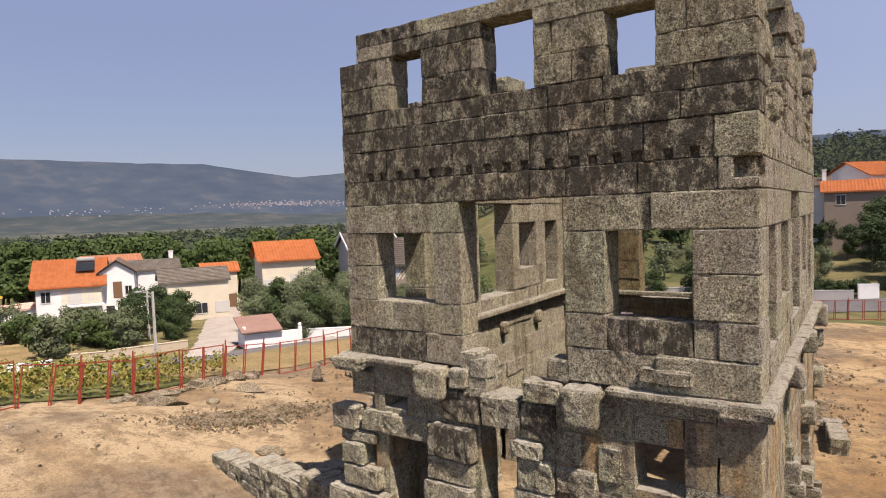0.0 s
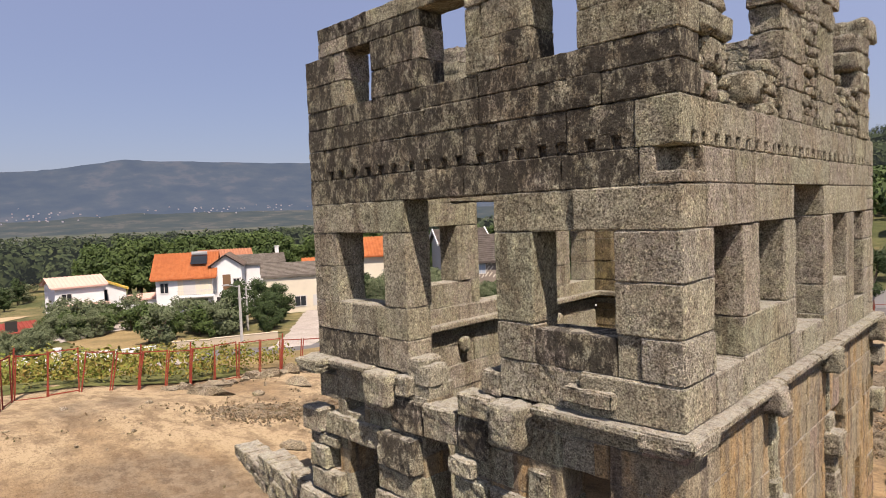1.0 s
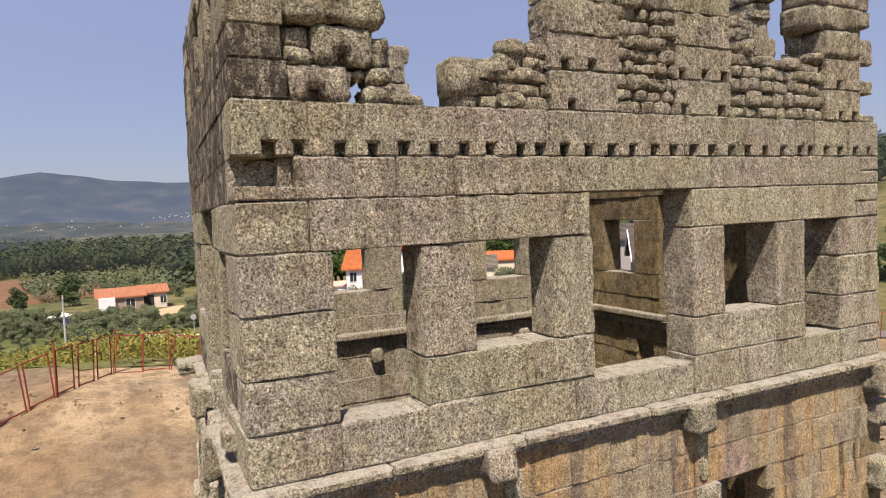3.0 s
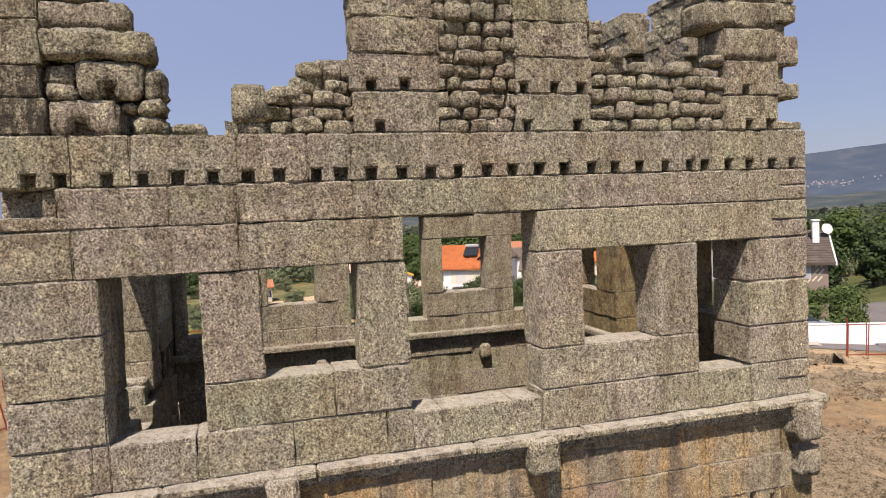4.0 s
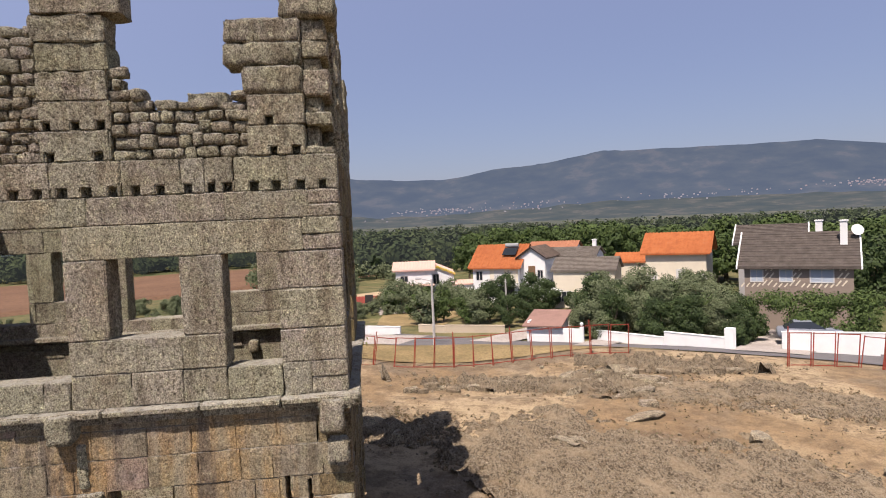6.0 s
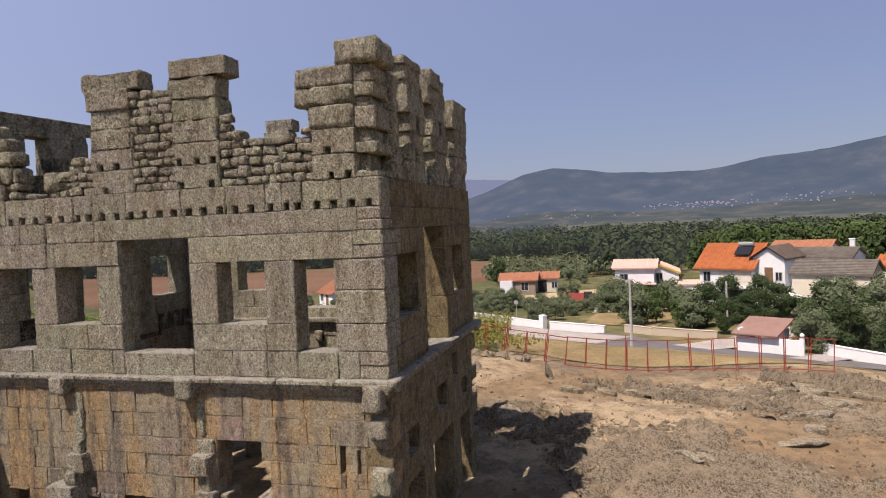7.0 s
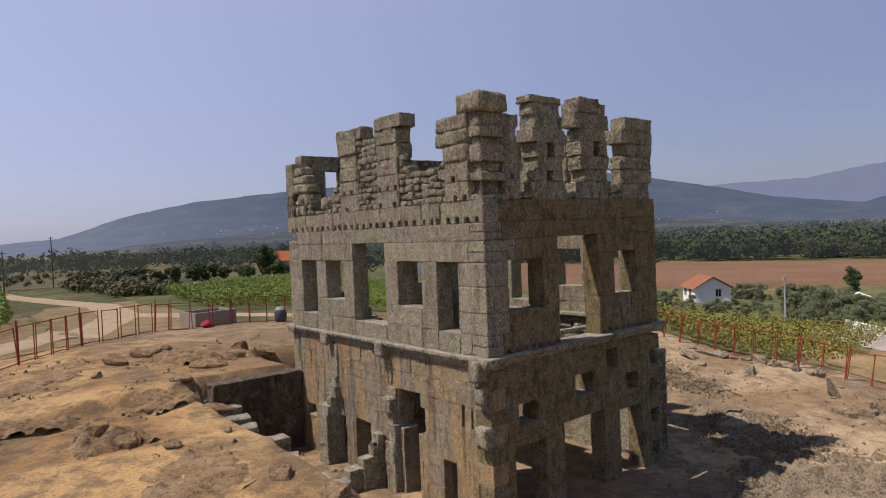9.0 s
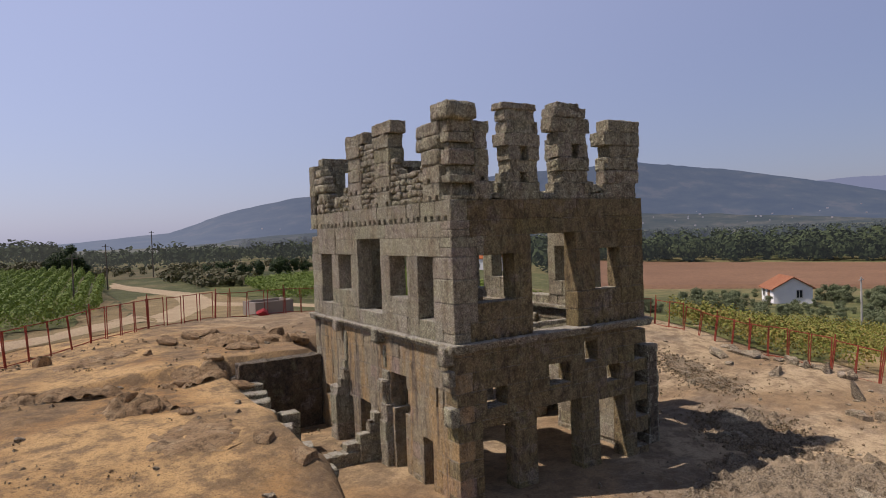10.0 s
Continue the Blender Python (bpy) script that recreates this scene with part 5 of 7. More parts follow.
grove(FAR_DARKT + FAR_OLIVE, 24, -38, 6, 72, 120, 0.8, 1.2, "trees on the slope", ((-16, 8, 74, 92),))
for x, y, s in ((-14, 62, 0.9), (-9, 64, 1.0), (-18, 59, 0.7), (1.9, 84, 1.25), (5.0, 86, 1.3), (4.6, 79, 1.0), (8.0, 83, 1.1), (2.6, 92, 1.5), (-1.0, 91, 0.8)):
    tagged(plant(DARKT[0], x, y, s, x * 19, 0.1), group="trees by the north road")
for x, y, s in ((-3.4, 78, 1.0), (-6.5, 76, 1.1), (-10, 79, 1.0), (4.4, 76, 0.8), (-14, 82, 1.1), (-19, 80, 1.0)):
    tagged(plant(OLIVE[1], x, y, s, x * 23, 0.1), group="trees by the north road")
for i in range(9):
    tagged(plant(SHRUB[i % 2], -4.4 + i * 0.72, 67.5 + i * 0.24, 0.85, i * 70, -0.5), group="hedge on the garden wall")
for x, y, s in ((5.6, -124, 0.85), (3.4, -125, 0.75), (8.2, -127, 0.7), (-66, -150, 1.1), (-72, -158, 0.9), (-98, -158, 0.7), (22, -190, 0.9), (34, -196, 0.9)):
    tagged(plant(FAR_DARKT[0], x, y, s * 1.45, x * 31, 1.5), group="trees beyond the vines")
for i in range(16):
    x = -16 - i * 3.6
    tagged(plant(SHRUB[i % 2], x, -98 - i * 1.2 + tr.uniform(-2, 2), tr.uniform(1.4, 2.2), i * 50, 0.1), group="hedge beyond the vines")


def rows_of_vines(name, label, corners, row_gap, step, material, seed, size=0.16, high=1.35, per=10, thin=0.0):
    """Vine rows as one leafy mass: clumps of leaves along parallel wires."""
    rnd = random.Random(seed)
    c = [Vector(p) for p in corners]
    along, across = c[1] - c[0], c[3] - c[0]
    n = int(across.length / row_gap)
    verts, faces = [], []
    for r in range(n + 1):
        v = r / max(1, n)
        a, b = c[0].lerp(c[3], v), c[1].lerp(c[2], v)
        m = int((b - a).length / step)
        for i in range(m):
            if rnd.random() < thin:
                continue
            p = a.lerp(b, (i + rnd.random()) / m)
            g = gz(p.x, p.y)
            v2, f2 = leaf_cloud(rnd, [(p.x + rnd.uniform(-0.15, 0.15), p.y + rnd.uniform(-0.15, 0.15), g + high * rnd.uniform(0.5, 0.75), 0.42, high * 0.42)], per, size)
            k = len(verts)
            verts += v2
            faces += [tuple(q + k for q in f) for f in f2]
    ob = new(name, mesh_from(name, verts, faces, material))
    return tagged(ob, label, "vineyard", kind="stuff")


rows_of_vines("vines", "rows of green and yellowing vines outside the fence", [(-26.2, 9.0), (-26.4, -2), (-58, -26), (-60, 4)], 1.7, 0.5, LEAF_VINE_DRY, 201, 0.1, 1.5, 40)
rows_of_vines("vines", "dense rows of bright green vines", [(6.8, -31), (-0.2, -122), (50, -126), (43, -32)], 1.2, 0.55, LEAF_VINE, 202, 0.125, 1.6, 24)
rows_of_vines("vines", "dense rows of bright green vines beside the track", [(11, -21.5), (7.0, -30), (42, -31), (40, -24)], 1.2, 0.5, LEAF_VINE, 205, 0.105, 1.6, 34)
rows_of_vines("vines", "dense rows of bright green vines", [(-10, -33), (-14, -64), (-60, -104), (-52, -30)], 1.25, 0.55, LEAF_VINE, 203, 0.125, 1.6, 26)
rows_of_vines("vines", "yellow-green vine shoots along the fence foot", [(-25.5, -1), (-25.4, 11), (-27.0, 11.5), (-27.3, -1)], 0.7, 0.4, LEAF_VINE_DRY, 204, 0.09, 1.2, 28, 0.25)


# far woods: one mass of rounded crowns
def far_wood(name, label, places, seed, size=5.5, per=46, material=None, tall=1.0, fine=0.13):
    rnd = random.Random(seed)
    verts, faces = [], []
    for x, y in places:
        g = float(ground(x, y))
        s = size * rnd.uniform(0.6, 1.25)
        blobs = [(x + rnd.uniform(-0.4, 0.4) * s, y + rnd.uniform(-0.4, 0.4) * s, g + s * tall * rnd.uniform(0.45, 1.05), s * 0.5, s * 0.45 * tall) for _ in range(4)]
        v2, f2 = leaf_cloud(rnd, blobs, per // 4, s * fine, 0.3, 0.85)
        k = len(verts)
        verts += v2
        faces += [tuple(q + k for q in f) for f in f2]
    ob = new(name, mesh_from(name, verts, faces, material or FAR_WOOD))
    return tagged(ob, label, "woods", kind="stuff")


def polar(rnd, az0, az1, r0, r1):
    a, r = radians(rnd.uniform(az0, az1)), rnd.uniform(r0, r1)
    return 6 + math.sin(a) * r, 10 + math.cos(a) * r


wr = random.Random(9)
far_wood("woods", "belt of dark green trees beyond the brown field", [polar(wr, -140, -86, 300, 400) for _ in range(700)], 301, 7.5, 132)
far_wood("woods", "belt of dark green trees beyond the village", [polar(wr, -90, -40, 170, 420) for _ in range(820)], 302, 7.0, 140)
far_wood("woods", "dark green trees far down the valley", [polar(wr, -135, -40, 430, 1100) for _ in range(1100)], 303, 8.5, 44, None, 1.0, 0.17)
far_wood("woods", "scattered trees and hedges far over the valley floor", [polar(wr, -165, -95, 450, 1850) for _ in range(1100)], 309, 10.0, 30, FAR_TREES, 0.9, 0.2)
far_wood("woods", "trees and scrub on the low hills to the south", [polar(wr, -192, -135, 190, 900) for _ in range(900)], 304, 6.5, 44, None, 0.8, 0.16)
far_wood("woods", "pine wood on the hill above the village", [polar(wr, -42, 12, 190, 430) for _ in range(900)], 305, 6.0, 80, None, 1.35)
far_wood("bushes", "green bushes on the slope above the north houses", [(wr.uniform(-45, 45), wr.uniform(122, 200)) for _ in range(520)], 308, 4.2, 90, LEAF_GREEN, 0.8, 0.16)
LEAF_SCRUB = leaf_material("leaves_scrub", [(0.11, 0.115, 0.045), (0.15, 0.145, 0.06), (0.085, 0.105, 0.035), (0.19, 0.165, 0.075)])
far_wood("scrub", "dry brown and olive scrub along the farm track", [(-9 - 9 * wr.random(), wr.uniform(-112, -68)) for _ in range(110)] + [(wr.uniform(-70, 30), wr.uniform(-190, -125)) for _ in range(160)], 307, 1.6, 72, LEAF_SCRUB, 0.8, 0.2)
far_wood("bushes", "low scrub between field and road", [polar(wr, -100, -86, 150, 240) for _ in range(160)], 306, 3.0, 80, LEAF_OLIVE)


# ---- far hills ----
RIDGE = [(-190, 0.1), (-178, 0.15), (-171, 0.7), (-165.5, 2.45), (-161, 3.3), (-156, 3.8), (-150, 4.2), (-140, 4.9), (-131, 5.2), (-127, 4.55), (-123, 3.9), (-117, 2.6), (-113, 1.6), (-107, 0.8),
         (-101.6, 2.5), (-98, 4.0), (-95.3, 4.4), (-90.8, 3.75), (-83.7, 3.35), (-78.8, 4.1), (-74.5, 4.4), (-69.6, 5.15), (-63.5, 4.95), (-53.5, 4.7), (-46, 3.5), (-30, 4.5), (0, 5), (40, 3), (90, 1.2), (140, 0.5), (170, 0.1)]


def ridge_el(az, table):
    a = [p[0] for p in table]
    t = np.interp(az, a, [p[1] for p in table])
    return float(t)


def hills(name, label, table, r0, r1, base, material, seed):
    verts, faces, rows, cols = [], [], 10, 720
    eye = Vector((8, 8, 9.4))
    for i in range(cols + 1):
        az = table[0][0] + (table[-1][0] - table[0][0]) * i / cols
        e = ridge_el(az, table) + 0.10 * noise.noise((az * 0.35, seed, 0)) + 0.05 * noise.noise((az * 1.7, seed, 0)) + 0.02 * noise.noise((az * 6.1, seed, 0))
        for j in range(rows + 1):
            t = j / rows
            r = r0 + (r1 - r0) * t
            el = base + (e - base) * (t ** 0.9) + (0.22 * noise.noise((az * 0.5, t * 3, seed)) * math.sin(math.pi * t))
            a = radians(az)
            verts.append((eye.x + math.sin(a) * r, eye.y + math.cos(a) * r, eye.z + math.tan(radians(el)) * r))
    R = rows + 1
    for i in range(cols):
        for j in range(rows):
            faces.append((i * R + j, i * R + j + 1, (i + 1) * R + j + 1, (i + 1) * R + j))
    ob = new(name, mesh_from(name, verts, faces, material, True))
    if isinstance(material, tuple):
        ob.data.polygons.foreach_set("material_index", [1 if j < 3 else 0 for i in range(cols) for j in range(rows)])
    return tagged(ob, label, "hills", kind="structure")


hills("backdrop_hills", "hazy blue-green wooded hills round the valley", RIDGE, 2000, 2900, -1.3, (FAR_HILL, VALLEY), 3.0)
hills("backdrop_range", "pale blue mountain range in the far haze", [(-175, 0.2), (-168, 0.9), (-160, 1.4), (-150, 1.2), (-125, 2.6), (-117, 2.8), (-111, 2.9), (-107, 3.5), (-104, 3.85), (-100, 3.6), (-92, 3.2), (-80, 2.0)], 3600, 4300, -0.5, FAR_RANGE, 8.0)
plain_v, plain_f = [], []
for i in range(181):
    a = radians(-190 + 2 * i)
    for j, r in enumerate((650, 800, 1000, 1250, 1550, 1900, 2300)):
        plain_v.append((8 + math.sin(a) * r, 8 + math.cos(a) * r, float(ground(8 + math.sin(a) * r, 8 + math.cos(a) * r)) + 1.0 + j * 0.6))
for i in range(180):
    for j in range(6):
        plain_f.append((i * 7 + j, i * 7 + j + 1, (i + 1) * 7 + j + 1, (i + 1) * 7 + j))
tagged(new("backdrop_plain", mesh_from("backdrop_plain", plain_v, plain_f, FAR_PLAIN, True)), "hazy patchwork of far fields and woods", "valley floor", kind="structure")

# white villages on the slopes
rnd = random.Random(77)
bm = bmesh.new()
for az0, az1, e0, e1, count, size in ((-53, -41, 1.05, 1.55, 260, 6), (-88, -78, 0.45, 1.0, 90, 6), (-80, -70, 0.3, 1.3, 30, 6), (-100, -88, -0.2, 0.6, 20, 6), (-70, -56, 0.6, 1.4, 40, 6), (-135, -112, -0.4, 0.9, 24, 6), (-165, -145, 0.2, 1.2, 16, 9)):
    for _ in range(count):
        az, e = rnd.gauss((az0 + az1) / 2, (az1 - az0) / 4), rnd.gauss((e0 + e1) / 2, (e1 - e0) / 4)
        top = ridge_el(az, RIDGE)
        t = max(0.02, min(0.95, ((e + 1.3) / (top + 1.3)))) ** (1 / 0.9)
        r = 2000 + 900 * t - 25
        a, s = radians(az), size * rnd.uniform(0.3, 0.85)
        p = Vector((8 + math.sin(a) * r, 8 + math.cos(a) * r, 9.4 + math.tan(radians(e)) * r))
        add_box(bm, (-s / 2, -s / 2, -s * 0.5), (s / 2, s / 2, s * 0.4), m=Matrix.Translation(p) @ pose(0, 0, 0, 0, 0, -az + rnd.uniform(-30, 30)))
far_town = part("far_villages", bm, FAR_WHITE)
tagged(far_town, "white houses of hill villages seen far off", "village", kind="stuff")


# ---- fence round the dig ----
def fence_panel(width, height=2.05):
    panel = new("fence_panel")
    tagged(panel, "rusty red steel fence panel with a thin rectangular frame", "fence", "fence round the dig")
    for x in (0.0, width):
        bm = bmesh.new()
        add_box(bm, (x - 0.022, -0.022, -0.35), (x + 0.022, 0.022, height), 0.005)
        part("post", bm, RUST_RED, panel)
    for z in (0.1, height - 0.05):
        bm = bmesh.new()
        add_box(bm, (0.03, -0.016, z - 0.022), (width - 0.03, 0.016, z + 0.022))
        part("rail", bm, RUST_RED, panel)
    return panel


first_panel = fence_panel(1.08, 1.8)
store.append(first_panel)


def run_fence(pts, gap=0.13):
    rnd = random.Random(int(abs(pts[0][0]) * 10))
    for (x0, y0), (x1, y1) in zip(pts, pts[1:]):
        L = math.hypot(x1 - x0, y1 - y0)
        n = max(1, round(L / (1.08 + gap)))
        for i in range(n):
            t0, t1 = i / n, (i + 1) / n
            ax, ay, bx, by = x0 + (x1 - x0) * t0, y0 + (y1 - y0) * t0, x0 + (x1 - x0) * t1, y0 + (y1 - y0) * t1
            za, zb = gz(ax, ay), gz(bx, by)
            yaw = math.degrees(math.atan2(by - ay, bx - ax))
            k = copy_thing(first_panel, Matrix())
            k.matrix_basis = pose(ax, ay, min(za, zb) + 0.02, rnd.uniform(-1.5, 1.5), -math.degrees(math.atan2(zb - za, L / n)) * 0.9, yaw)
            if i % 4 == 0:
                bm = bmesh.new()
                add_box(bm, (-0.1, -0.03, -0.4), (-0.05, 0.025, 2.08), 0.006)
                part("strut", bm, RUST_RED, k)


run_fence([(16, -6.5), (12, -8.7), (8.3, -11.2), (5, -14.8), (-0.6, -18.2), (-4.4, -17.6), (-9, -14.5), (-15.5, -8.5), (-21, -3.7), (-24.7, -1.8), (-24.8, 5), (-24.8, 12), (-24.7, 20), (-24.6, 27)])
run_fence([(-18.7, 33), (-17.6, 40), (-11, 49), (0, 57), (14, 62)])


# ---- rocks and tumbled masonry ----
def rock_mesh(seed, flat=0.6, rough=0.3, cuts=3):
    """A broken boulder: a ball cut by random planes, then roughened."""
    rnd = random.Random(int(seed * 10))
    planes = [(Vector((rnd.gauss(0, 1), rnd.gauss(0, 1), rnd.gauss(0, 0.9))).normalized(), rnd.uniform(0.42, 0.7)) for _ in range(9)]
    bm = bmesh.new()
    bmesh.ops.create_icosphere(bm, subdivisions=cuts, radius=1.0)
    for v in bm.verts:
        p = v.co.copy()
        for nrm, d in planes:
            over = p.dot(nrm) - d
            if over > 0:
                p -= nrm * over
        k = 1 + rough * 0.35 * noise.noise(p * 1.6 + Vector((seed, 0, 0))) + rough * 0.4 * noise.noise(p * 5.0 + Vector((seed, 3, 0)))
        p *= k
        v.co = (p.x, p.y, p.z * flat)
    me = bpy.data.meshes.new("rock")
    bm.to_mesh(me)
    bm.free()
    me.materials.append(ROCK)
    return me


ROCKS = [rock_mesh(k * 7.7 + 3, 0.75 + 0.12 * (k % 4), 0.3) for k in range(8)]


BANK_ROCKS = [me.copy() for me in ROCKS[:4]]
for me in BANK_ROCKS:
    me.materials[0] = EARTH


def rock(x, y, sx, sy, sz, turn=0, tilt=0, label="weathered grey granite boulder on the dry ground", group="loose rocks", k=None, z=None):
    ob = new("rock", ROCKS[(int(abs(x * 13 + y * 7)) if k is None else k) % len(ROCKS)])
    ob.matrix_basis = pose(x, y, (gz(x, y) if z is None else z) + sz * 0.25, tilt, tilt * 0.5, turn) @ Matrix.Diagonal((sx, sy, sz, 1))
    return tagged(ob, label, "rock", group)


rr = random.Random(40)
# row of stones at the foot of the west fence
for i in range(16):
    t = i / 15
    rock(-24.1 + rr.uniform(-0.25, 0.3), 10.8 - 7.0 * t + rr.uniform(-0.25, 0.25), rr.uniform(0.3, 0.62), rr.uniform(0.25, 0.45), rr.uniform(0.25, 0.5), rr.uniform(0, 180), rr.uniform(-12, 12), "grey stone in a row at the fence foot", "stones along the fence")
rock(-22.2, 4.6, 1.35, 0.55, 0.42, 62, 14, "long tilted grey granite slab on the sand", "loose rocks", 2)
rock(-23.7, 5.3, 1.4, 0.5, 0.4, 82, 4, "long flat grey granite slab by the fence", "loose rocks", 5)
rock(-21.2, 6.2, 0.35, 0.3, 0.28)
rock(-21.4, 12.6, 0.38, 0.3, 0.75, 20, 25, "upright jagged grey stone stump", "loose rocks", 3)
for x, y, sx, sy, sz in ((-19.3, 21.7, 0.9, 0.5, 0.35), (-15.3, 23.6, 1.0, 0.6, 0.3), (-17.4, 25.2, 0.8, 0.5, 0.3), (-11.9, 22.2, 1.1, 0.55, 0.3), (-8.6, 25, 0.7, 0.5, 0.35), (-9.6, 18.6, 0.8, 0.6, 0.4), (-14.9, 22.8, 0.7, 0.3, 0.28), (-16.4, 21.0, 0.9, 0.4, 0.3),
                         (-20.8, 18.8, 0.7, 0.45, 0.4), (-19.8, 24.4, 0.9, 0.6, 0.4), (-5, 27, 0.5, 0.4, 0.3), (-21.5, 8.6, 0.9, 0.4, 0.3), (-15.6, 4.2, 0.7, 0.35, 0.3), (-13.4, 11.8, 0.8, 0.6, 0.45), (-11.6, 12.8, 0.7, 0.5, 0.45), (-17.5, 6.5, 0.3, 0.3, 0.2)):
    rock(x, y, sx, sy, sz, rr.uniform(0, 180), rr.uniform(-8, 8))
# broken ledges of stone over the south and east bank
for x, y, sx, sy, sz in ((2.7, -2.7, 0.9, 0.6, 0.45), (1.2, -4.6, 1.2, 0.7, 0.5), (0.2, -5.4, 0.9, 0.6, 0.45), (-1.1, -5.6, 0.8, 0.6, 0.55), (4.2, -0.9, 0.8, 0.5, 0.3), (5.4, 0.2, 1.0, 0.5, 0.4), (4.6, 0.6, 0.7, 0.5, 0.4), (3.9, 1.0, 0.9, 0.5, 0.35), (6.0, 0.9, 0.6, 0.4, 0.35),
                         (5.2, -7.2, 1.3, 0.5, 0.45), (4.0, -7.7, 1.1, 0.45, 0.45), (2.9, -7.9, 0.9, 0.4, 0.35), (8.2, 3.6, 0.7, 0.5, 0.45), (7.6, 4.3, 0.5, 0.4, 0.45), (8.8, 0.6, 1.1, 0.3, 0.22), (10.0, 0.1, 1.1, 0.3, 0.22), (11.2, -0.4, 1.0, 0.35, 0.22),
                         (10.6, -7.2, 0.5, 0.4, 0.42), (6.4, -4.5, 0.3, 0.3, 0.2), (6.6, 5.6, 0.4, 0.3, 0.25), (5.2, 9.6, 0.45, 0.4, 0.3), (4.6, 11.2, 0.5, 0.4, 0.3)):
    rock(x, y, sx, sy, sz, rr.uniform(0, 180), rr.uniform(-8, 8), "broken brown stone ledge in the sandy bank", "ledges in the bank").data = BANK_ROCKS[int(abs(x * 13 + y * 7)) % 4]
# broken line of layered stone across the dig
for i in range(34):
    t = i / 33
    x, y = -18.6 - 0.7 * math.sin(t * 3.1) + 1.8 * max(0, t - 0.75) * 4 * 0.35 + rr.uniform(-0.45, 0.45), 13.6 + 17.6 * t + rr.uniform(-0.2, 0.2)
    sx, sy, sz = rr.uniform(0.35, 0.95), rr.uniform(0.3, 0.6), rr.uniform(0.22, 0.48)
    v, f = rough_box(sx, sy, sz, 0.13, 0.05, 0.05, i * 5.1)
    ob = new("ledge_block", mesh_from("ledge_block", [(a - sx / 2, b - sy / 2, c) for a, b, c in v], f, STRATA if i % 3 else ROCK))
    ob.matrix_basis = pose(x, y, gz(x, y) - 0.08, rr.uniform(-8, 8), rr.uniform(-8, 8), 78 + rr.uniform(-25, 25))
    tagged(ob, "flat broken stone in a ledge across the dig", "rock", "ledge across the dig")
for x, y, sx, sy, sz in ((-16.9, 24.4, 1.7, 0.8, 0.45), (-16.2, 24.9, 1.3, 0.7, 0.3), (-13.4, 23.2, 0.8, 0.6, 0.3), (-17.6, 22.2, 1.2, 0.6, 0.35)):
    v, f = rough_box(sx, sy, sz, 0.15, 0.06, 0.06, x * 3.3)
    ob = new("ledge_block", mesh_from("ledge_block", [(a - sx / 2, b - sy / 2, c) for a, b, c in v], f, ROCK))
    ob.matrix_basis = pose(x, y, gz(x, y) - 0.1, rr.uniform(-6, 6), rr.uniform(-6, 6), 60 + rr.uniform(-20, 20))
    tagged(ob, "long flat slab of grey stone on the dig", "rock", "ledge across the dig")
# small loose stones
for i in range(150):
    while True:
        x, y = rr.uniform(-24, 14), rr.uniform(-9, 30)
        if not (-10.5 < x < 4.5 and -1 < y < 13):
            break
    s = rr.uniform(0.05, 0.17)
    rock(x, y, s * 1.3, s, s * 0.8, rr.uniform(0, 180), 0, "small loose grey stone", "loose stones")


PATCHES = []


def bedrock(cx, cy, rx, ry, turn, seed, high=0.3, cell=0.14, reach=0.0):
    """A patch of weathered bedrock with broken layers, breaking through the sand."""
    nx, ny = int(2 * rx / cell), int(2 * ry / cell)
    c, s = math.cos(radians(turn)), math.sin(radians(turn))
    verts, faces = [], []
    for i in range(nx + 1):
        for j in range(ny + 1):
            u, v = -rx + i * cell, -ry + j * cell
            x, y = cx + u * c - v * s, cy + u * s + v * c
            e = 1 - math.sqrt((u / rx) ** 2 + (v / ry) ** 2)
            n1 = noise.noise((x * 0.5, y * 0.5, seed))
            edge = e - 0.16 + reach + 0.6 * n1 + 0.5 * noise.noise((x * 1.7, y * 1.7, seed + 2)) + 0.34 * noise.noise((x * 4.3, y * 4.3, seed + 3))
            layer = noise.noise((u * 0.9, v * 2.6, seed + 5)) * 0.6 + noise.noise((u * 2.2, v * 5.0, seed + 9)) * 0.4
            layer = math.floor(layer * 5) / 5 * 0.7 + layer * 0.3
            chunk = noise.cell((x * 2.3 + 0.3 * n1, y * 2.3, seed)) * 0.5 + noise.cell((x * 4.9, y * 4.9, seed + 1)) * 0.3
            h = max(-0.25, min(1, edge * 3)) * high * (0.5 + 0.7 * layer + 0.35 * chunk) + 0.06 * noise.noise((x * 5, y * 5, seed)) + 0.035 * noise.noise((x * 11, y * 11, seed))
            verts.append((x, y, gz(x, y) + (h if edge > 0 else -0.12)))
    for i in range(nx):
        for j in range(ny):
            a = i * (ny + 1) + j
            faces.append((a, a + ny + 1, a + ny + 2, a + 1))
    if cx < 1.5:
        PATCHES.append((cx, cy, rx, ry, c, s))
    bank = cx > 1.5
    ob = new("bedrock", mesh_from("bedrock", verts, faces, EARTH if bank else STRATA, bank))
    return tagged(ob, "lumpy brown earth and rotten rock on the bank" if bank else "patch of layered brown bedrock breaking through the sand", "rock", "bedrock patches", kind="structure")


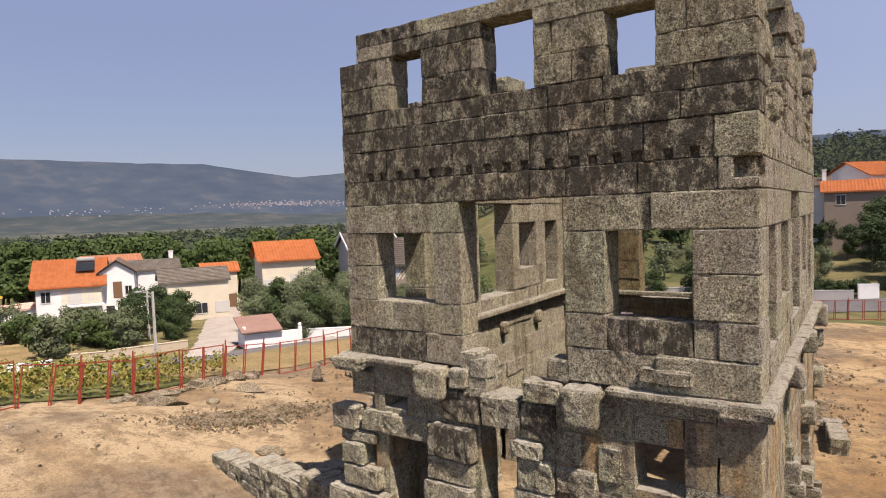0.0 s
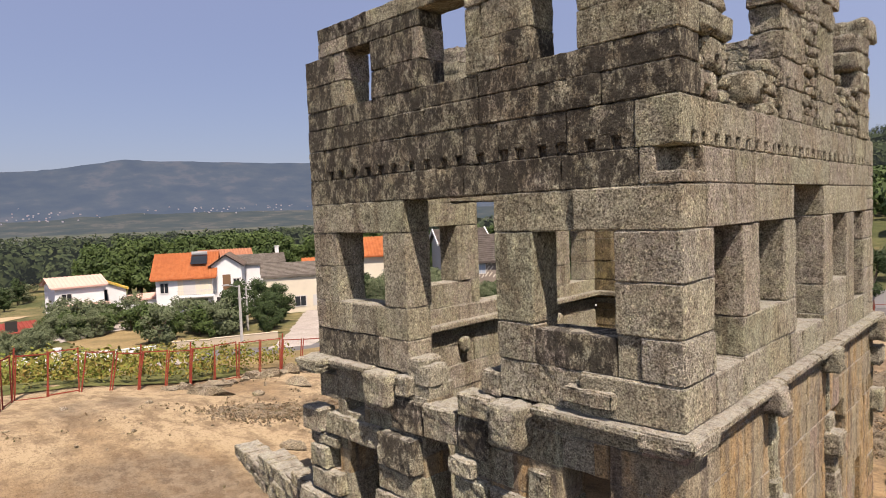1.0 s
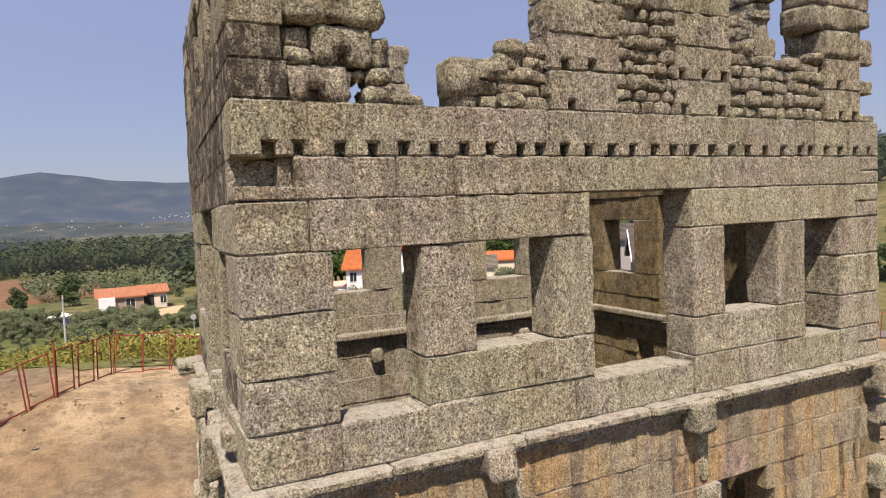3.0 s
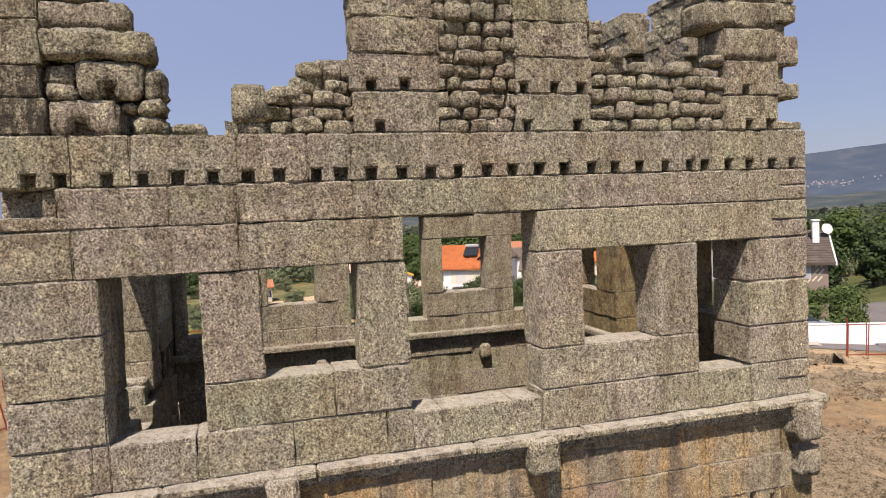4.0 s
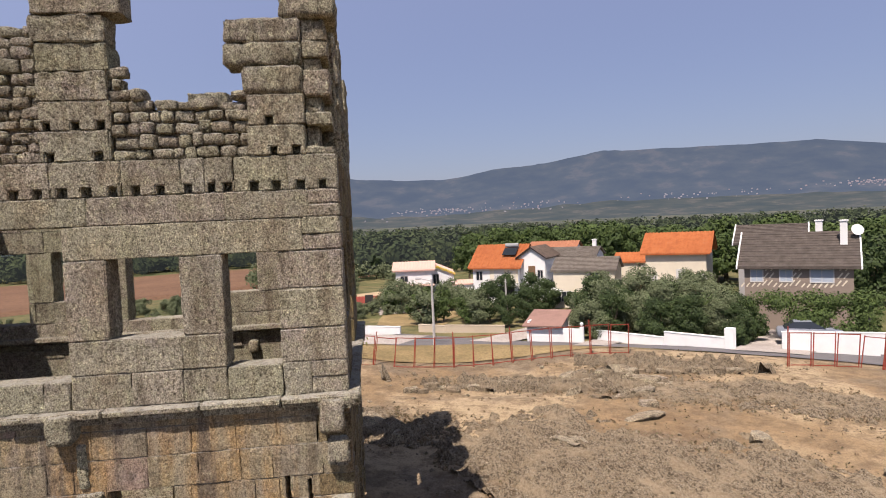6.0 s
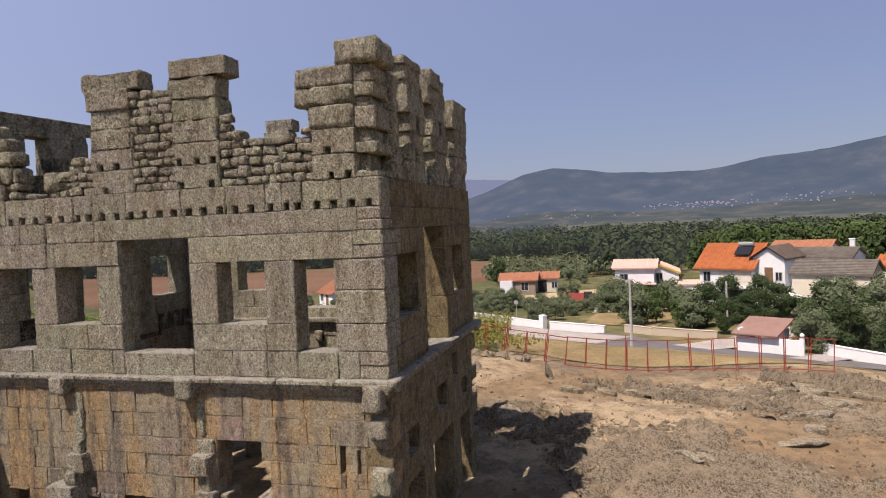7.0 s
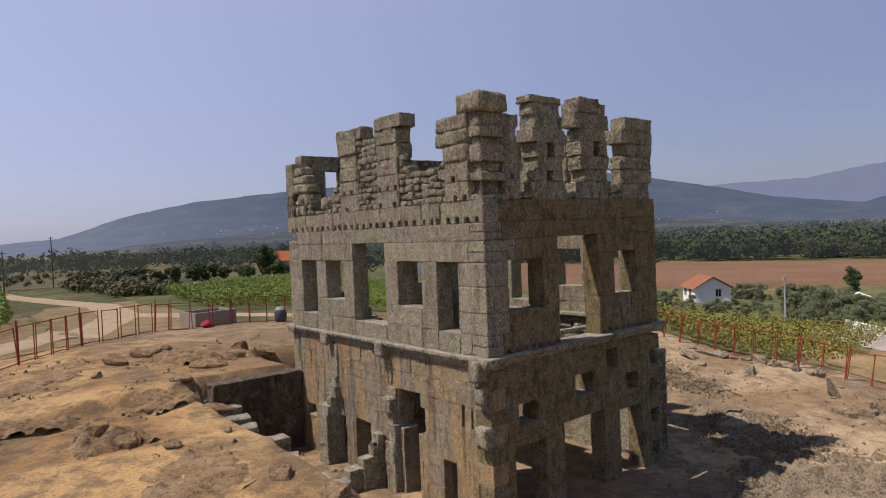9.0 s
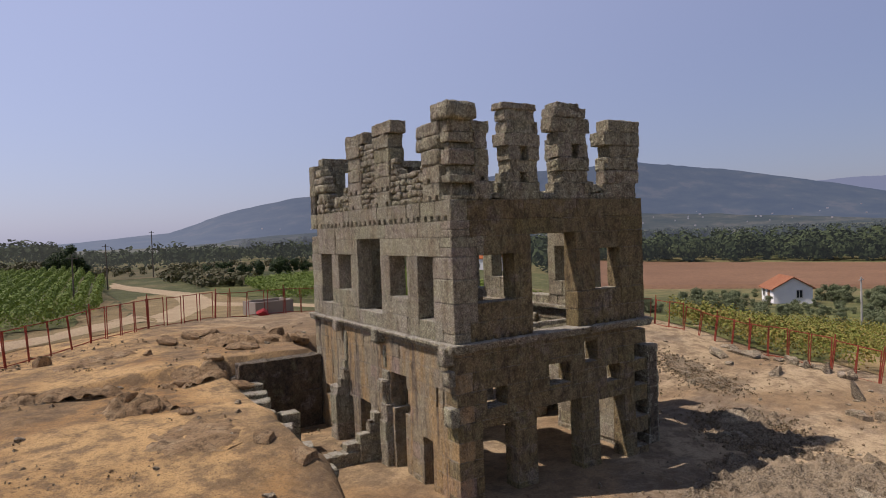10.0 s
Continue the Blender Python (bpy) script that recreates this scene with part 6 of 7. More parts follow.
bedrock(-8.0, 18.4, 5.8, 3.8, 20, 1.0, 0.42, reach=0.22)
bedrock(-13.2, 12.6, 2.8, 2.0, 60, 2.0, 0.5)
bedrock(-18.5, 20.5, 6.5, 1.6, 62, 3.0, 0.6, reach=0.12)
bedrock(-15.0, 25.5, 5.0, 2.2, 55, 4.0, 0.3)
bedrock(-4.6, 23.2, 4.6, 3.0, 15, 5.0, 0.36, reach=0.15)
bedrock(-20.5, 27.5, 5.0, 2.0, 70, 6.0, 0.7, reach=0.12)
bedrock(-12.0, 30.0, 5.0, 2.2, 30, 7.0, 0.35)
bedrock(-18.6, 6.0, 3.0, 1.1, 70, 8.0, 0.2)
bedrock(2.0, -4.6, 3.4, 1.3, 150, 9.0, 0.55)
bedrock(4.9, 0.4, 1.9, 0.9, 20, 10.0, 0.4)
bedrock(8.0, 4.0, 1.5, 1.2, 40, 11.0, 0.6)
bedrock(10.0, 0.3, 3.4, 0.7, -12, 12.0, 0.4)
bedrock(8.4, -5.6, 2.4, 0.9, 10, 13.0, 0.2)
bedrock(-2.5, 17.0, 3.0, 2.4, 0, 14.0, 0.36, reach=0.18)
bedrock(6.8, 8.5, 1.8, 1.4, 30, 15.0, 0.15)


# ---- low walls about the tower ----
def low_wall(name, label, x0, y0, x1, y1, z_top0, z_top1, thick, seed, material=None, z_base=None, size=(0.35, 0.8)):
    """A coursed wall of rough blocks on uneven ground, each stone its own part."""
    rnd = random.Random(seed)
    L = math.hypot(x1 - x0, y1 - y0)
    m = pose(x0, y0, 0, 0, 0, math.degrees(math.atan2(y1 - y0, x1 - x0)))
    core = []
    base = min(gz(x0, y0), gz(x1, y1)) - 0.3 if z_base is None else z_base
    n = max(2, int(L / 0.6))
    for i in range(n):
        a, b = L * i / n, L * (i + 1) / n
        t = z_top0 + (z_top1 - z_top0) * (i + 0.5) / n
        core.append((a, b, 0.08, thick - 0.08, base, max(base + 0.1, t - 0.22)))
    wall = new(name)
    tagged(wall, label, "wall")
    solid("wall_core", wall, core, STONE_CORE, 2.0, 0.0, 0.0)
    wall.matrix_basis = m
    z = base
    while z < max(z_top0, z_top1):
        h = rnd.uniform(0.26, 0.42)
        for u0, u1 in spans(0, L, rnd, *size):
            t = z_top0 + (z_top1 - z_top0) * (u0 + u1) / 2 / L
            if z + h * 0.8 < t + rnd.uniform(-0.06, 0.12):
                stone("wall_stone", wall, Matrix(), (u0, u1 - 0.01, rnd.uniform(-0.04, 0.04), thick + rnd.uniform(-0.04, 0.04), z, z + h - 0.008), material or (STONE if rnd.random() < 0.5 else STONE_TOP), step=0.14, round_by=rnd.uniform(0.016, 0.033), rough=rnd.uniform(0.03, 0.05))
        z += h
    return wall


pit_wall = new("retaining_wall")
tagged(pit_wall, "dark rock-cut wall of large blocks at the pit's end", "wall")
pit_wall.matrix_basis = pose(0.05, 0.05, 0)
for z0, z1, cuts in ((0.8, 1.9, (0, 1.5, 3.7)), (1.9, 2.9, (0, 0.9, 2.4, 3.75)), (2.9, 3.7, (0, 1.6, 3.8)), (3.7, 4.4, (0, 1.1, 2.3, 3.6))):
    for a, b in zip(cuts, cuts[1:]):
        stone("wall_stone", pit_wall, Matrix(), (a, b - 0.004, -0.1, 0.6 + rr.uniform(-0.05, 0.05), z0, z1 - 0.004), SHADED_ROCK, step=0.14, round_by=0.02, rough=0.05)
low_wall("stub_wall", "low broken wall of dark granite blocks beside the tower", 2.5, 6.35, 0.0, 6.35, 1.85, 2.05, 0.5, 82, z_base=0.9)
low_wall("step_stub", "stepped broken wall end of granite blocks on the tower", 0.9, 6.42, 0.02, 6.42, 2.1, 3.3, 0.36, 83, z_base=0.9, size=(0.3, 0.5))
low_wall("stub_wall", "low broken wall of dark granite blocks in the pit", 3.4, 3.9, 2.2, 3.9, 2.7, 2.75, 0.6, 84, z_base=1.0)
low_wall("rubble_wall", "ruined rubble wall half buried in the sand", -16.2, 2.4, -9.8, 0.9, 1.75, 2.75, 0.8, 85, z_base=0.9, size=(0.3, 0.7))
low_wall("rubble_wall", "ruined rubble wall in the sand beside the tower", -12.6, 3.0, -10.2, 5.8, 1.7, 2.0, 0.7, 86, z_base=0.9, size=(0.3, 0.7))
low_wall("stub_wall", "low broken wall of granite blocks on the north side", 0.9, 12.6, 0.5, 15.6, 2.0, 1.6, 0.55, 87, z_base=0.9)
low_wall("stub_wall", "low broken wall of granite blocks by the tower corner", -8.9, 5.0, -8.9, 11.2, 4.6, 5.2, 0.55, 88, z_base=0.9)
# flat slabs stepping down the pit's edge
for k, (x, y, sx, sy, z) in enumerate(((3.2, -1.4, 1.1, 0.7, 3.85), (3.5, -0.4, 1.0, 0.8, 3.7), (3.5, 1.1, 1.2, 0.8, 3.55), (3.6, 2.4, 1.1, 0.8, 3.45), (3.7, 3.4, 1.0, 0.7, 3.35), (4.1, 9.0, 0.9, 0.6, 3.25), (4.0, 10.6, 0.9, 0.6, 2.95), (4.1, 5.6, 0.7, 0.6, 3.5), (4.1, 7.4, 0.8, 0.6, 3.45))):
    v, f = rough_box(sx, sy, 0.28, 0.12, 0.03, 0.04, k * 3.3)
    ob = new("slab", mesh_from("slab", [(a - sx / 2, b - sy / 2, c) for a, b, c in v], f, STONE_TOP))
    ob.matrix_basis = pose(x, y, z - 0.16, rr.uniform(-5, 5), rr.uniform(-5, 5), rr.uniform(-25, 25))
    tagged(ob, "flat worn granite slab on the pit's edge", "stone slab", "slabs at the pit")


# ---- village ----
def gable_roof(parent, w, d, rise, over, material, z, thick=0.18, verge=None):
    bm = bmesh.new()
    a, b = w / 2 + over, d / 2 + over
    k = rise * over / (d / 2)
    prof = [(-b, z - k), (0, z + rise), (b, z - k), (b, z - k - thick), (0, z + rise - thick), (-b, z - k - thick)]
    rings = [[bm.verts.new((x, y, h)) for y, h in prof] for x in (-a, a)]
    n = len(prof)
    for i in range(n):
        bm.faces.new((rings[0][i], rings[0][(i + 1) % n], rings[1][(i + 1) % n], rings[1][i]))
    bm.faces.new(rings[0][::-1])
    bm.faces.new(rings[1])
    roof = part("roof", bm, material, parent)
    # tile ribs down both slopes, or lapped courses of flat tiles
    bm = bmesh.new()
    m = int(2 * a / 0.42)
    flat = material in (DARK_ROOF, GREY_TILE)
    c = int(b / 0.3)
    for j in range(c if flat else 0):
        for s in (-1, 1):
            e = []
            for f, h in ((1 - j / c, 0.01), (1 - j / c, 0.085), (1 - (j + 1) / c, 0.015)):
                e.append([bm.verts.new((x, s * b * f, z + rise - (rise + k) * f + h)) for x in (-a + 0.004, a - 0.004)])
            for p, q in zip(e, e[1:]):
                bm.faces.new((p[0], p[1], q[1], q[0]))
    for i in range(0 if flat else m + 1):
        x = -a + 2 * a * i / m
        for s in (-1, 1):
            p, q = Vector((x, s * b, z - k + 0.02)), Vector((x, 0, z + rise + 0.02))
            vs = [bm.verts.new(c + Vector((o, 0, h))) for c in (p, q) for o, h in ((-0.13, 0), (0, 0.045), (0.13, 0))]
            bm.faces.new((vs[0], vs[1], vs[4], vs[3]))
            bm.faces.new((vs[1], vs[2], vs[5], vs[4]))
    ribs = part("tiling" if flat else "tile_ribs", bm, material, roof)
    ribs["kind"] = "stuff"
    if verge:
        for sx in (-1, 1):
            for sy in (-1, 1):
                bm = bmesh.new()
                x0, x1 = sorted((sx * (a + 0.01), sx * (a + 0.13)))
                vs = [bm.verts.new((x, y, h)) for x in (x0, x1) for y, h in ((0, z + rise + 0.12), (0, z + rise - 0.2), (sy * b, z - k - 0.2), (sy * b, z - k + 0.12))]
                for q in ((0, 1, 2, 3), (4, 7, 6, 5), (0, 4, 5, 1), (1, 5, 6, 2), (2, 6, 7, 3), (3, 7, 4, 0)):
                    bm.faces.new([vs[i] for i in q])
                bmesh.ops.recalc_face_normals(bm, faces=bm.faces)
                part("verge", bm, verge, roof)
    return roof


def house(label, x, y, rot, w, d, h, rise, wall_mat, roof_mat, openings=(), over=0.45, chimney=None, base=None, chimney_mat=None, verge=None, pane=None):
    """A gabled house; its front looks along local -y. openings: (side, u, z, width, height, kind)."""
    g = gz(x, y) if base is None else base
    ob = new("house")
    tagged(ob, label, "house")
    ob.matrix_basis = pose(x, y, g, 0, 0, rot)
    bm = bmesh.new()
    prof = [(-d / 2, -1.5), (d / 2, -1.5), (d / 2, h), (0, h + rise - 0.12), (-d / 2, h)]
    rings = [[bm.verts.new((s * w / 2, yy, zz)) for yy, zz in prof] for s in (-1, 1)]
    for i in range(5):
        bm.faces.new((rings[0][i], rings[0][(i + 1) % 5], rings[1][(i + 1) % 5], rings[1][i]))
    bm.faces.new(rings[0][::-1])
    bm.faces.new(rings[1])
    part("wall", bm, wall_mat, ob)
    gable_roof(ob, w, d, rise, over, roof_mat, h, 0.18, verge)
    for side, u, z, ww, hh, kind in openings:
        m = {"front": pose(u, -d / 2, z), "left": pose(-w / 2, u, z, 0, 0, -90), "right": pose(w / 2, u, z, 0, 0, 90), "back": pose(u, d / 2, z, 0, 0, 180)}[side]
        bm = bmesh.new()
        if kind == "window":
            for lo, hi in (((-ww / 2 - 0.09, -0.07, -0.09), (ww / 2 + 0.09, 0.02, 0)), ((-ww / 2 - 0.09, -0.07, hh), (ww / 2 + 0.09, 0.02, hh + 0.09)), ((-ww / 2 - 0.09, -0.07, 0), (-ww / 2, 0.02, hh)), ((ww / 2, -0.07, 0), (ww / 2 + 0.09, 0.02, hh)), ((-0.03, -0.05, 0), (0.03, 0.02, hh))):
                add_box(bm, lo, hi)
            win = part("window", bm, SHUTTER, ob)
            win.matrix_basis = m
            bm = bmesh.new()
            add_box(bm, (-ww / 2, -0.02, 0), (ww / 2, 0.01, hh))
            part("pane", bm, pane or GLASS, win)
        elif kind == "shutter":
            add_box(bm, (-ww / 2, -0.06, 0), (ww / 2, 0.02, hh), 0.01)
            part("window", bm, SHUTTER, ob, "closed pale shutter").matrix_basis = m
        elif kind == "door":
            add_box(bm, (-ww / 2, -0.05, 0), (ww / 2, 0.02, hh), 0.01)
            part("door", bm, WOODEN, ob).matrix_basis = m
        elif kind == "dark":
            # a flat dark panel stands in for the shade of an open doorway
            add_box(bm, (-ww / 2, -0.03, 0), (ww / 2, 0.02, hh))
            part("garage_opening", bm, DARK_STEEL, ob).matrix_basis = m
        elif kind == "balcony":
            add_box(bm, (-ww / 2, -1.2, -0.16), (ww / 2, 0, 0))
            bal = part("balcony", bm, WHITE, ob)
            bal.matrix_basis = m
            bm = bmesh.new()
            add_box(bm, (-ww / 2, -1.2, hh - 0.08), (ww / 2, -1.12, hh))
            for i in range(int(ww / 0.25) + 1):
                add_box(bm, (-ww / 2 + i * 0.25 - 0.02, -1.18, 0), (-ww / 2 + i * 0.25 + 0.02, -1.14, hh - 0.08))
            part("railing", bm, SHUTTER, bal)
        elif kind == "panel":
            add_box(bm, (-ww / 2, -0.04, 0), (ww / 2, 0.015, hh))
            part("wall_panel", bm, CREAM, ob).matrix_basis = m
    if chimney:
        for cx, cy in chimney:
            bm = bmesh.new()
            add_box(bm, (cx - 0.28, cy - 0.28, h), (cx + 0.28, cy + 0.28, h + rise + 0.9), 0.02)
            add_box(bm, (cx - 0.36, cy - 0.36, h + rise + 0.9), (cx + 0.36, cy + 0.36, h + rise + 1.02), 0.02)
            part("chimney", bm, chimney_mat or WHITE, ob)
    return ob


h1 = house("two-storey white house with a bright orange tiled roof", -80.6, 31.2, 56.5, 6.8, 7.4, 2.5 - gz(-80.6, 31.2), 2.7, WHITE, ORANGE_TILE,
           [("front", -2.4, 3.4, 0.9, 1.2, "window"), ("front", 1.3, 3.0, 4.2, 2.3, "panel"), ("front", 0.6, 3.0, 1.5, 2.1, "shutter"), ("front", 2.5, 3.4, 0.9, 1.2, "window"), ("front", 1.5, 2.9, 4.4, 0.8, "balcony"), ("front", 1.5, 0.2, 2.6, 2.2, "dark"), ("right", -2, 3.2, 1.0, 1.3, "window")], 0.5)
panel_bm = bmesh.new()
add_box(panel_bm, (-1.0, -0.8, 0), (1.0, 0.8, 0.08), 0.01)
solar = part("solar_panel", panel_bm, GLASS, h1)
solar.matrix_basis = pose(1.7, -1.9, 2.5 - gz(-80.6, 31.2) + 1.75, 36, 0, 0)
tank_bm = bmesh.new()
bmesh.ops.create_cone(tank_bm, cap_ends=True, segments=14, radius1=0.28, radius2=0.28, depth=1.9, matrix=pose(1.7, -1.05, 2.5 - gz(-80.6, 31.2) + 2.6, 0, 90, 0))
part("water_tank", tank_bm, GALV, h1)
house("white stair wing of a house with a dark gable roof", -78.0, 35.6, -33.5, 6.0, 3.8, 3.6 - gz(-78, 35.6), 1.3, WHITE, BROWN_TILE,
            [("right", 0.0, 3.2, 1.0, 2.0, "door"), ("right", 1.2, 3.6, 0.7, 1.0, "window"), ("right", -0.9, 0.3, 0.9, 2.0, "dark")], 0.35)
stair = new("outside_stair")
tagged(stair, "white outside stair with solid sides up to a door", "stair")
sg = gz(-75.2, 34.2)
stair.matrix_basis = pose(-75.4, 33.2, sg, 0, 0, 56.5)
for i in range(14):
    bm = bmesh.new()
    add_box(bm, (i * 0.27, -0.55, -0.3), (i * 0.27 + 0.27, 0.55, 0.2 * (i + 1)))
    part("step", bm, WHITE, stair)
house("cream two-storey house with an orange tiled roof and balcony", -62.2, 48.8, 56, 6.6, 7.5, 4.4 - gz(-62.2, 48.8), 2.0, CREAM, ORANGE_TILE,
           [("front", -2.6, 3.4, 1.2, 1.0, "shutter"), ("front", 0.6, 2.9, 1.1, 2.0, "shutter"), ("front", 2.9, 3.4, 1.2, 1.0, "shutter"), ("front", 0.2, 3.0, 6.2, 0.7, "balcony"), ("front", 2.4, 0.2, 1.0, 2.1, "dark"), ("front", -1.4, 0.2, 1.2, 1.6, "shutter")], 0.5)
h3 = house("brown house with a grey tiled roof and white windows", -43.2, 50.8, 52.5, 8.3, 7.5, 4.1 - gz(-43, 50.8), 2.5, BROWN_WALL, DARK_ROOF,
           [("front", -3.15, 4.1 - gz(-43, 50.8) - 1.6, 0.9, 0.95, "window"), ("front", -0.85, 4.1 - gz(-43, 50.8) - 1.6, 0.9, 0.95, "window"), ("front", 1.85, 4.1 - gz(-43, 50.8) - 1.65, 1.65, 1.05, "window")], 0.5, [(3.5, -1.5), (1.6, 1.4)], verge=WHITE, pane=plaster("curtained_glass", (0.42, 0.47, 0.52), 0.2))
dish_bm = bmesh.new()
bmesh.ops.create_cone(dish_bm, cap_ends=True, segments=18, radius1=0.1, radius2=0.5, depth=0.18, matrix=pose(4.5, -1.0, 4.1 - gz(-43, 50.8) + 2.6, 70, 0, 20))
part("satellite_dish", dish_bm, WHITE, h3)
# boards laid slantwise over the front
hh = 4.1 - gz(-43, 50.8)
for i in range(19):
    x0 = -3.9 + i * 0.43
    covered = any(a < x0 < b for a, b in ((-3.95, -2.25), (-1.55, -0.05), (0.75, 3.05)))
    for mid_z, half in (((-0.4, 0.16), (-1.95, 0.22)) if covered else ((-0.45, 0.3), (-1.1, 0.3), (-1.75, 0.3))):
        bm = bmesh.new()
        add_box(bm, (-0.06, -0.03, -half), (0.06, 0.0, half), m=pose(x0 + mid_z * 0.2, -3.753, hh + mid_z, 0, 38, 0))
        part("slanting_board", bm, CREAM, h3)
house("dark-roofed house behind the brown house", -53.0, 54.6, 54, 6.0, 7, 5.5 - gz(-53, 54.6), 1.6, GREY_WALL, DARK_ROOF, [("front", 0, 3.2, 1.2, 1.2, "window")], 0.4, verge=WHITE)
house("long low cream outbuilding with a grey tiled roof", -68.5, 39.5, 60, 7.6, 5.5, 2.3 - gz(-68.5, 39.5), 1.3, CREAM, GREY_TILE,
      [("front", -2.2, 0.9, 1.3, 1.2, "window"), ("front", 0.6, 0.9, 1.3, 1.2, "window"), ("front", 3.0, 0.8, 1.7, 1.4, "shutter"), ("front", -3.3, 0.9, 0.8, 1.2, "window")], 0.3)
house("white house with a grey and orange tiled roof", -81.6, 41.5, 60, 8.2, 7.0, 3.2 - gz(-81.6, 41.5), 1.1, WHITE, GREY_TILE, [("front", 0.5, 0.3, 3.4, 2.2, "dark"), ("front", 2.6, 3.2, 1.2, 1.2, "window"), ("front", -2.0, 3.2, 1.2, 1.2, "window")], 0.3, [(3.4, 0.5)])
house("white house with a red-orange tiled roof", -90.0, 41.6, 64, 7.0, 7.0, 3.9 - gz(-90, 41.6), 1.0, WHITE, RED_TILE, [("front", 0.5, 3.2, 1.2, 1.2, "window")], 0.3)
house("low cream annex with an orange tiled roof", -75.5, 48.8, 58, 4.4, 5.0, 2.4 - gz(-75.5, 48.8), 1.0, CREAM, ORANGE_TILE, [("front", 1.4, 0.1, 1.2, 2.0, "door"), ("front", -1.6, 0.9, 1.0, 1.0, "window")], 0.3)
h4 = house("white house with yellow trim and a pale pink roof", -84.0, 18.3, 84, 5.2, 6.5, 2.3 - gz(-84, 18.3), 0.9, WHITE, PINK,
           [("front", -1.6, 1.0, 1.0, 1.2, "window"), ("front", 1.0, 0.9, 2.4, 1.5, "window"), ("front", -1.4, 3.6, 1.0, 0.8, "window")], 0.4)
# canopy, yellow window surround and paved forecourt of the pink-roofed house
bm = bmesh.new()
add_box(bm, (-2.9, -4.9, 3.0), (2.9, -3.2, 3.16), 0.03)
part("canopy", bm, PINK, h4)
for lo, hi in (((-0.3, -3.34, 0.75), (2.3, -3.26, 0.9)), ((-0.3, -3.34, 2.4), (2.3, -3.26, 2.55)), ((-0.3, -3.34, 0.9), (-0.16, -3.26, 2.4)), ((2.16, -3.34, 0.9), (2.3, -3.26, 2.4))):
    bm = bmesh.new()
    add_box(bm, lo, hi)
    part("window_surround", bm, YELLOW, h4, "yellow painted window surround")
sheet("forecourt", [(-70, 12.5), (-80, 12.5), (-80, 27), (-76, 27)], PAVED, "pale paved forecourt of a village house", 0.1, 1.5, "paving")
ribbon("side_road", [(-24.5, 45.5), (-30, 51), (-35, 56.5), (-42, 63)], 4.2, ASPHALT, "grey asphalt side road up past the brown house", 0.16)
wing_h = 1.3 - gz(-86.4, 21.8)
wing = house("white gabled wing with a yellow-edged pink roof and open stair", -86.4, 21.8, -4, 7.0, 4.8, wing_h, 1.05, WHITE, PINK, [("right", -0.2, wing_h - 1.5, 0.8, 1.4, "window"), ("right", 1.2, 0.2, 1.4, 1.8, "dark")], 0.25)
for sgn in (-1, 1):
    bm = bmesh.new()
    add_box(bm, (3.7, -0.1, -0.14), (3.82, 2.85, 0.16), 0.01, Matrix.Translation((0, 0, wing_h + 1.02)) @ pose(0, 0, 0, -math.degrees(math.atan2(1.05, 2.4)), 0, 0) if sgn > 0 else Matrix.Translation((0, 0, wing_h + 1.02)) @ Matrix.Diagonal((1, -1, 1, 1)) @ pose(0, 0, 0, -math.degrees(math.atan2(1.05, 2.4)), 0, 0))
    part("bargeboard", bm, YELLOW, wing, "yellow painted bargeboard")
house("low white garage with a pale roof", -84.0, 26.0, 86, 4.2, 6, 2.9, 0.3, WHITE, PINK, [("front", 1.0, 0.1, 1.8, 2.1, "shutter")], 0.2)
farm = house("small farmhouse, half white and half brown, with orange tiles", -106.6, -2.1, 93, 6.2, 6.5, -1.2 - gz(-106.6, -2.1), 1.05, plaster("brown_stonework", (0.36, 0.28, 0.21), 0.5), RED_TILE, [("front", -1.4, 0.8, 1.2, 1.4, "window"), ("front", 1.2, 0.8, 1.2, 1.4, "window")], 0.4)
bm = bmesh.new()
add_box(bm, (-3.14, -4.3, -0.4), (-0.9, -3.26, -1.3 - gz(-106.6, -2.1)), 0.02)
part("porch", bm, WHITE, farm, "white plastered porch")
house("small cream farm annex with an orange tiled roof", -110.6, 2.6, 93, 3.8, 6.0, -1.3 - gz(-110.6, 2.6), 0.95, CREAM, RED_TILE, [("front", -0.8, 0.2, 1.6, 2.1, "dark"), ("front", 1.4, 0.9, 0.9, 1.1, "window")], 0.35)
house("lone white farmhouse with a pale orange tiled roof", -87.8, -29.6, 50, 5.2, 5.6, -0.9 - gz(-87.8, -29.6), 1.6, WHITE, RED_TILE, [("front", -1.4, 1.0, 0.9, 1.1, "window"), ("front", 0.6, 0.1, 1.0, 2.0, "door"), ("right", 0.9, 1.0, 0.8, 1.1, "window")], 0.35)
house("farmhouse with a wide orange roof beyond the vines", -78.8, -155.2, 125, 12, 8, 3.6, 2.4, BEIGE, ORANGE_TILE, [("front", -4, 0.8, 1.4, 1.4, "window"), ("front", 3, 0.8, 1.4, 1.4, "window"), ("right", 0, 0.5, 2.2, 2.4, "dark")], 0.6)
house("far white house with an orange roof", -108, -136.5, 120, 7, 6, 4.0, 1.2, WHITE, ORANGE_TILE, [("front", -2, 1.0, 1.0, 1.2, "window"), ("front", 1.5, 1.0, 1.0, 1.2, "window")], 0.4)
house("low shed with a red sheet roof in the orchard", -86.1, 11.5, 88, 5.2, 5.0, -2.9 - gz(-86.1, 11.5) + 0.3, 0.8, BEIGE, RED_SHEET, [("front", 0, 0.1, 1.2, 1.7, "dark")], 0.3)
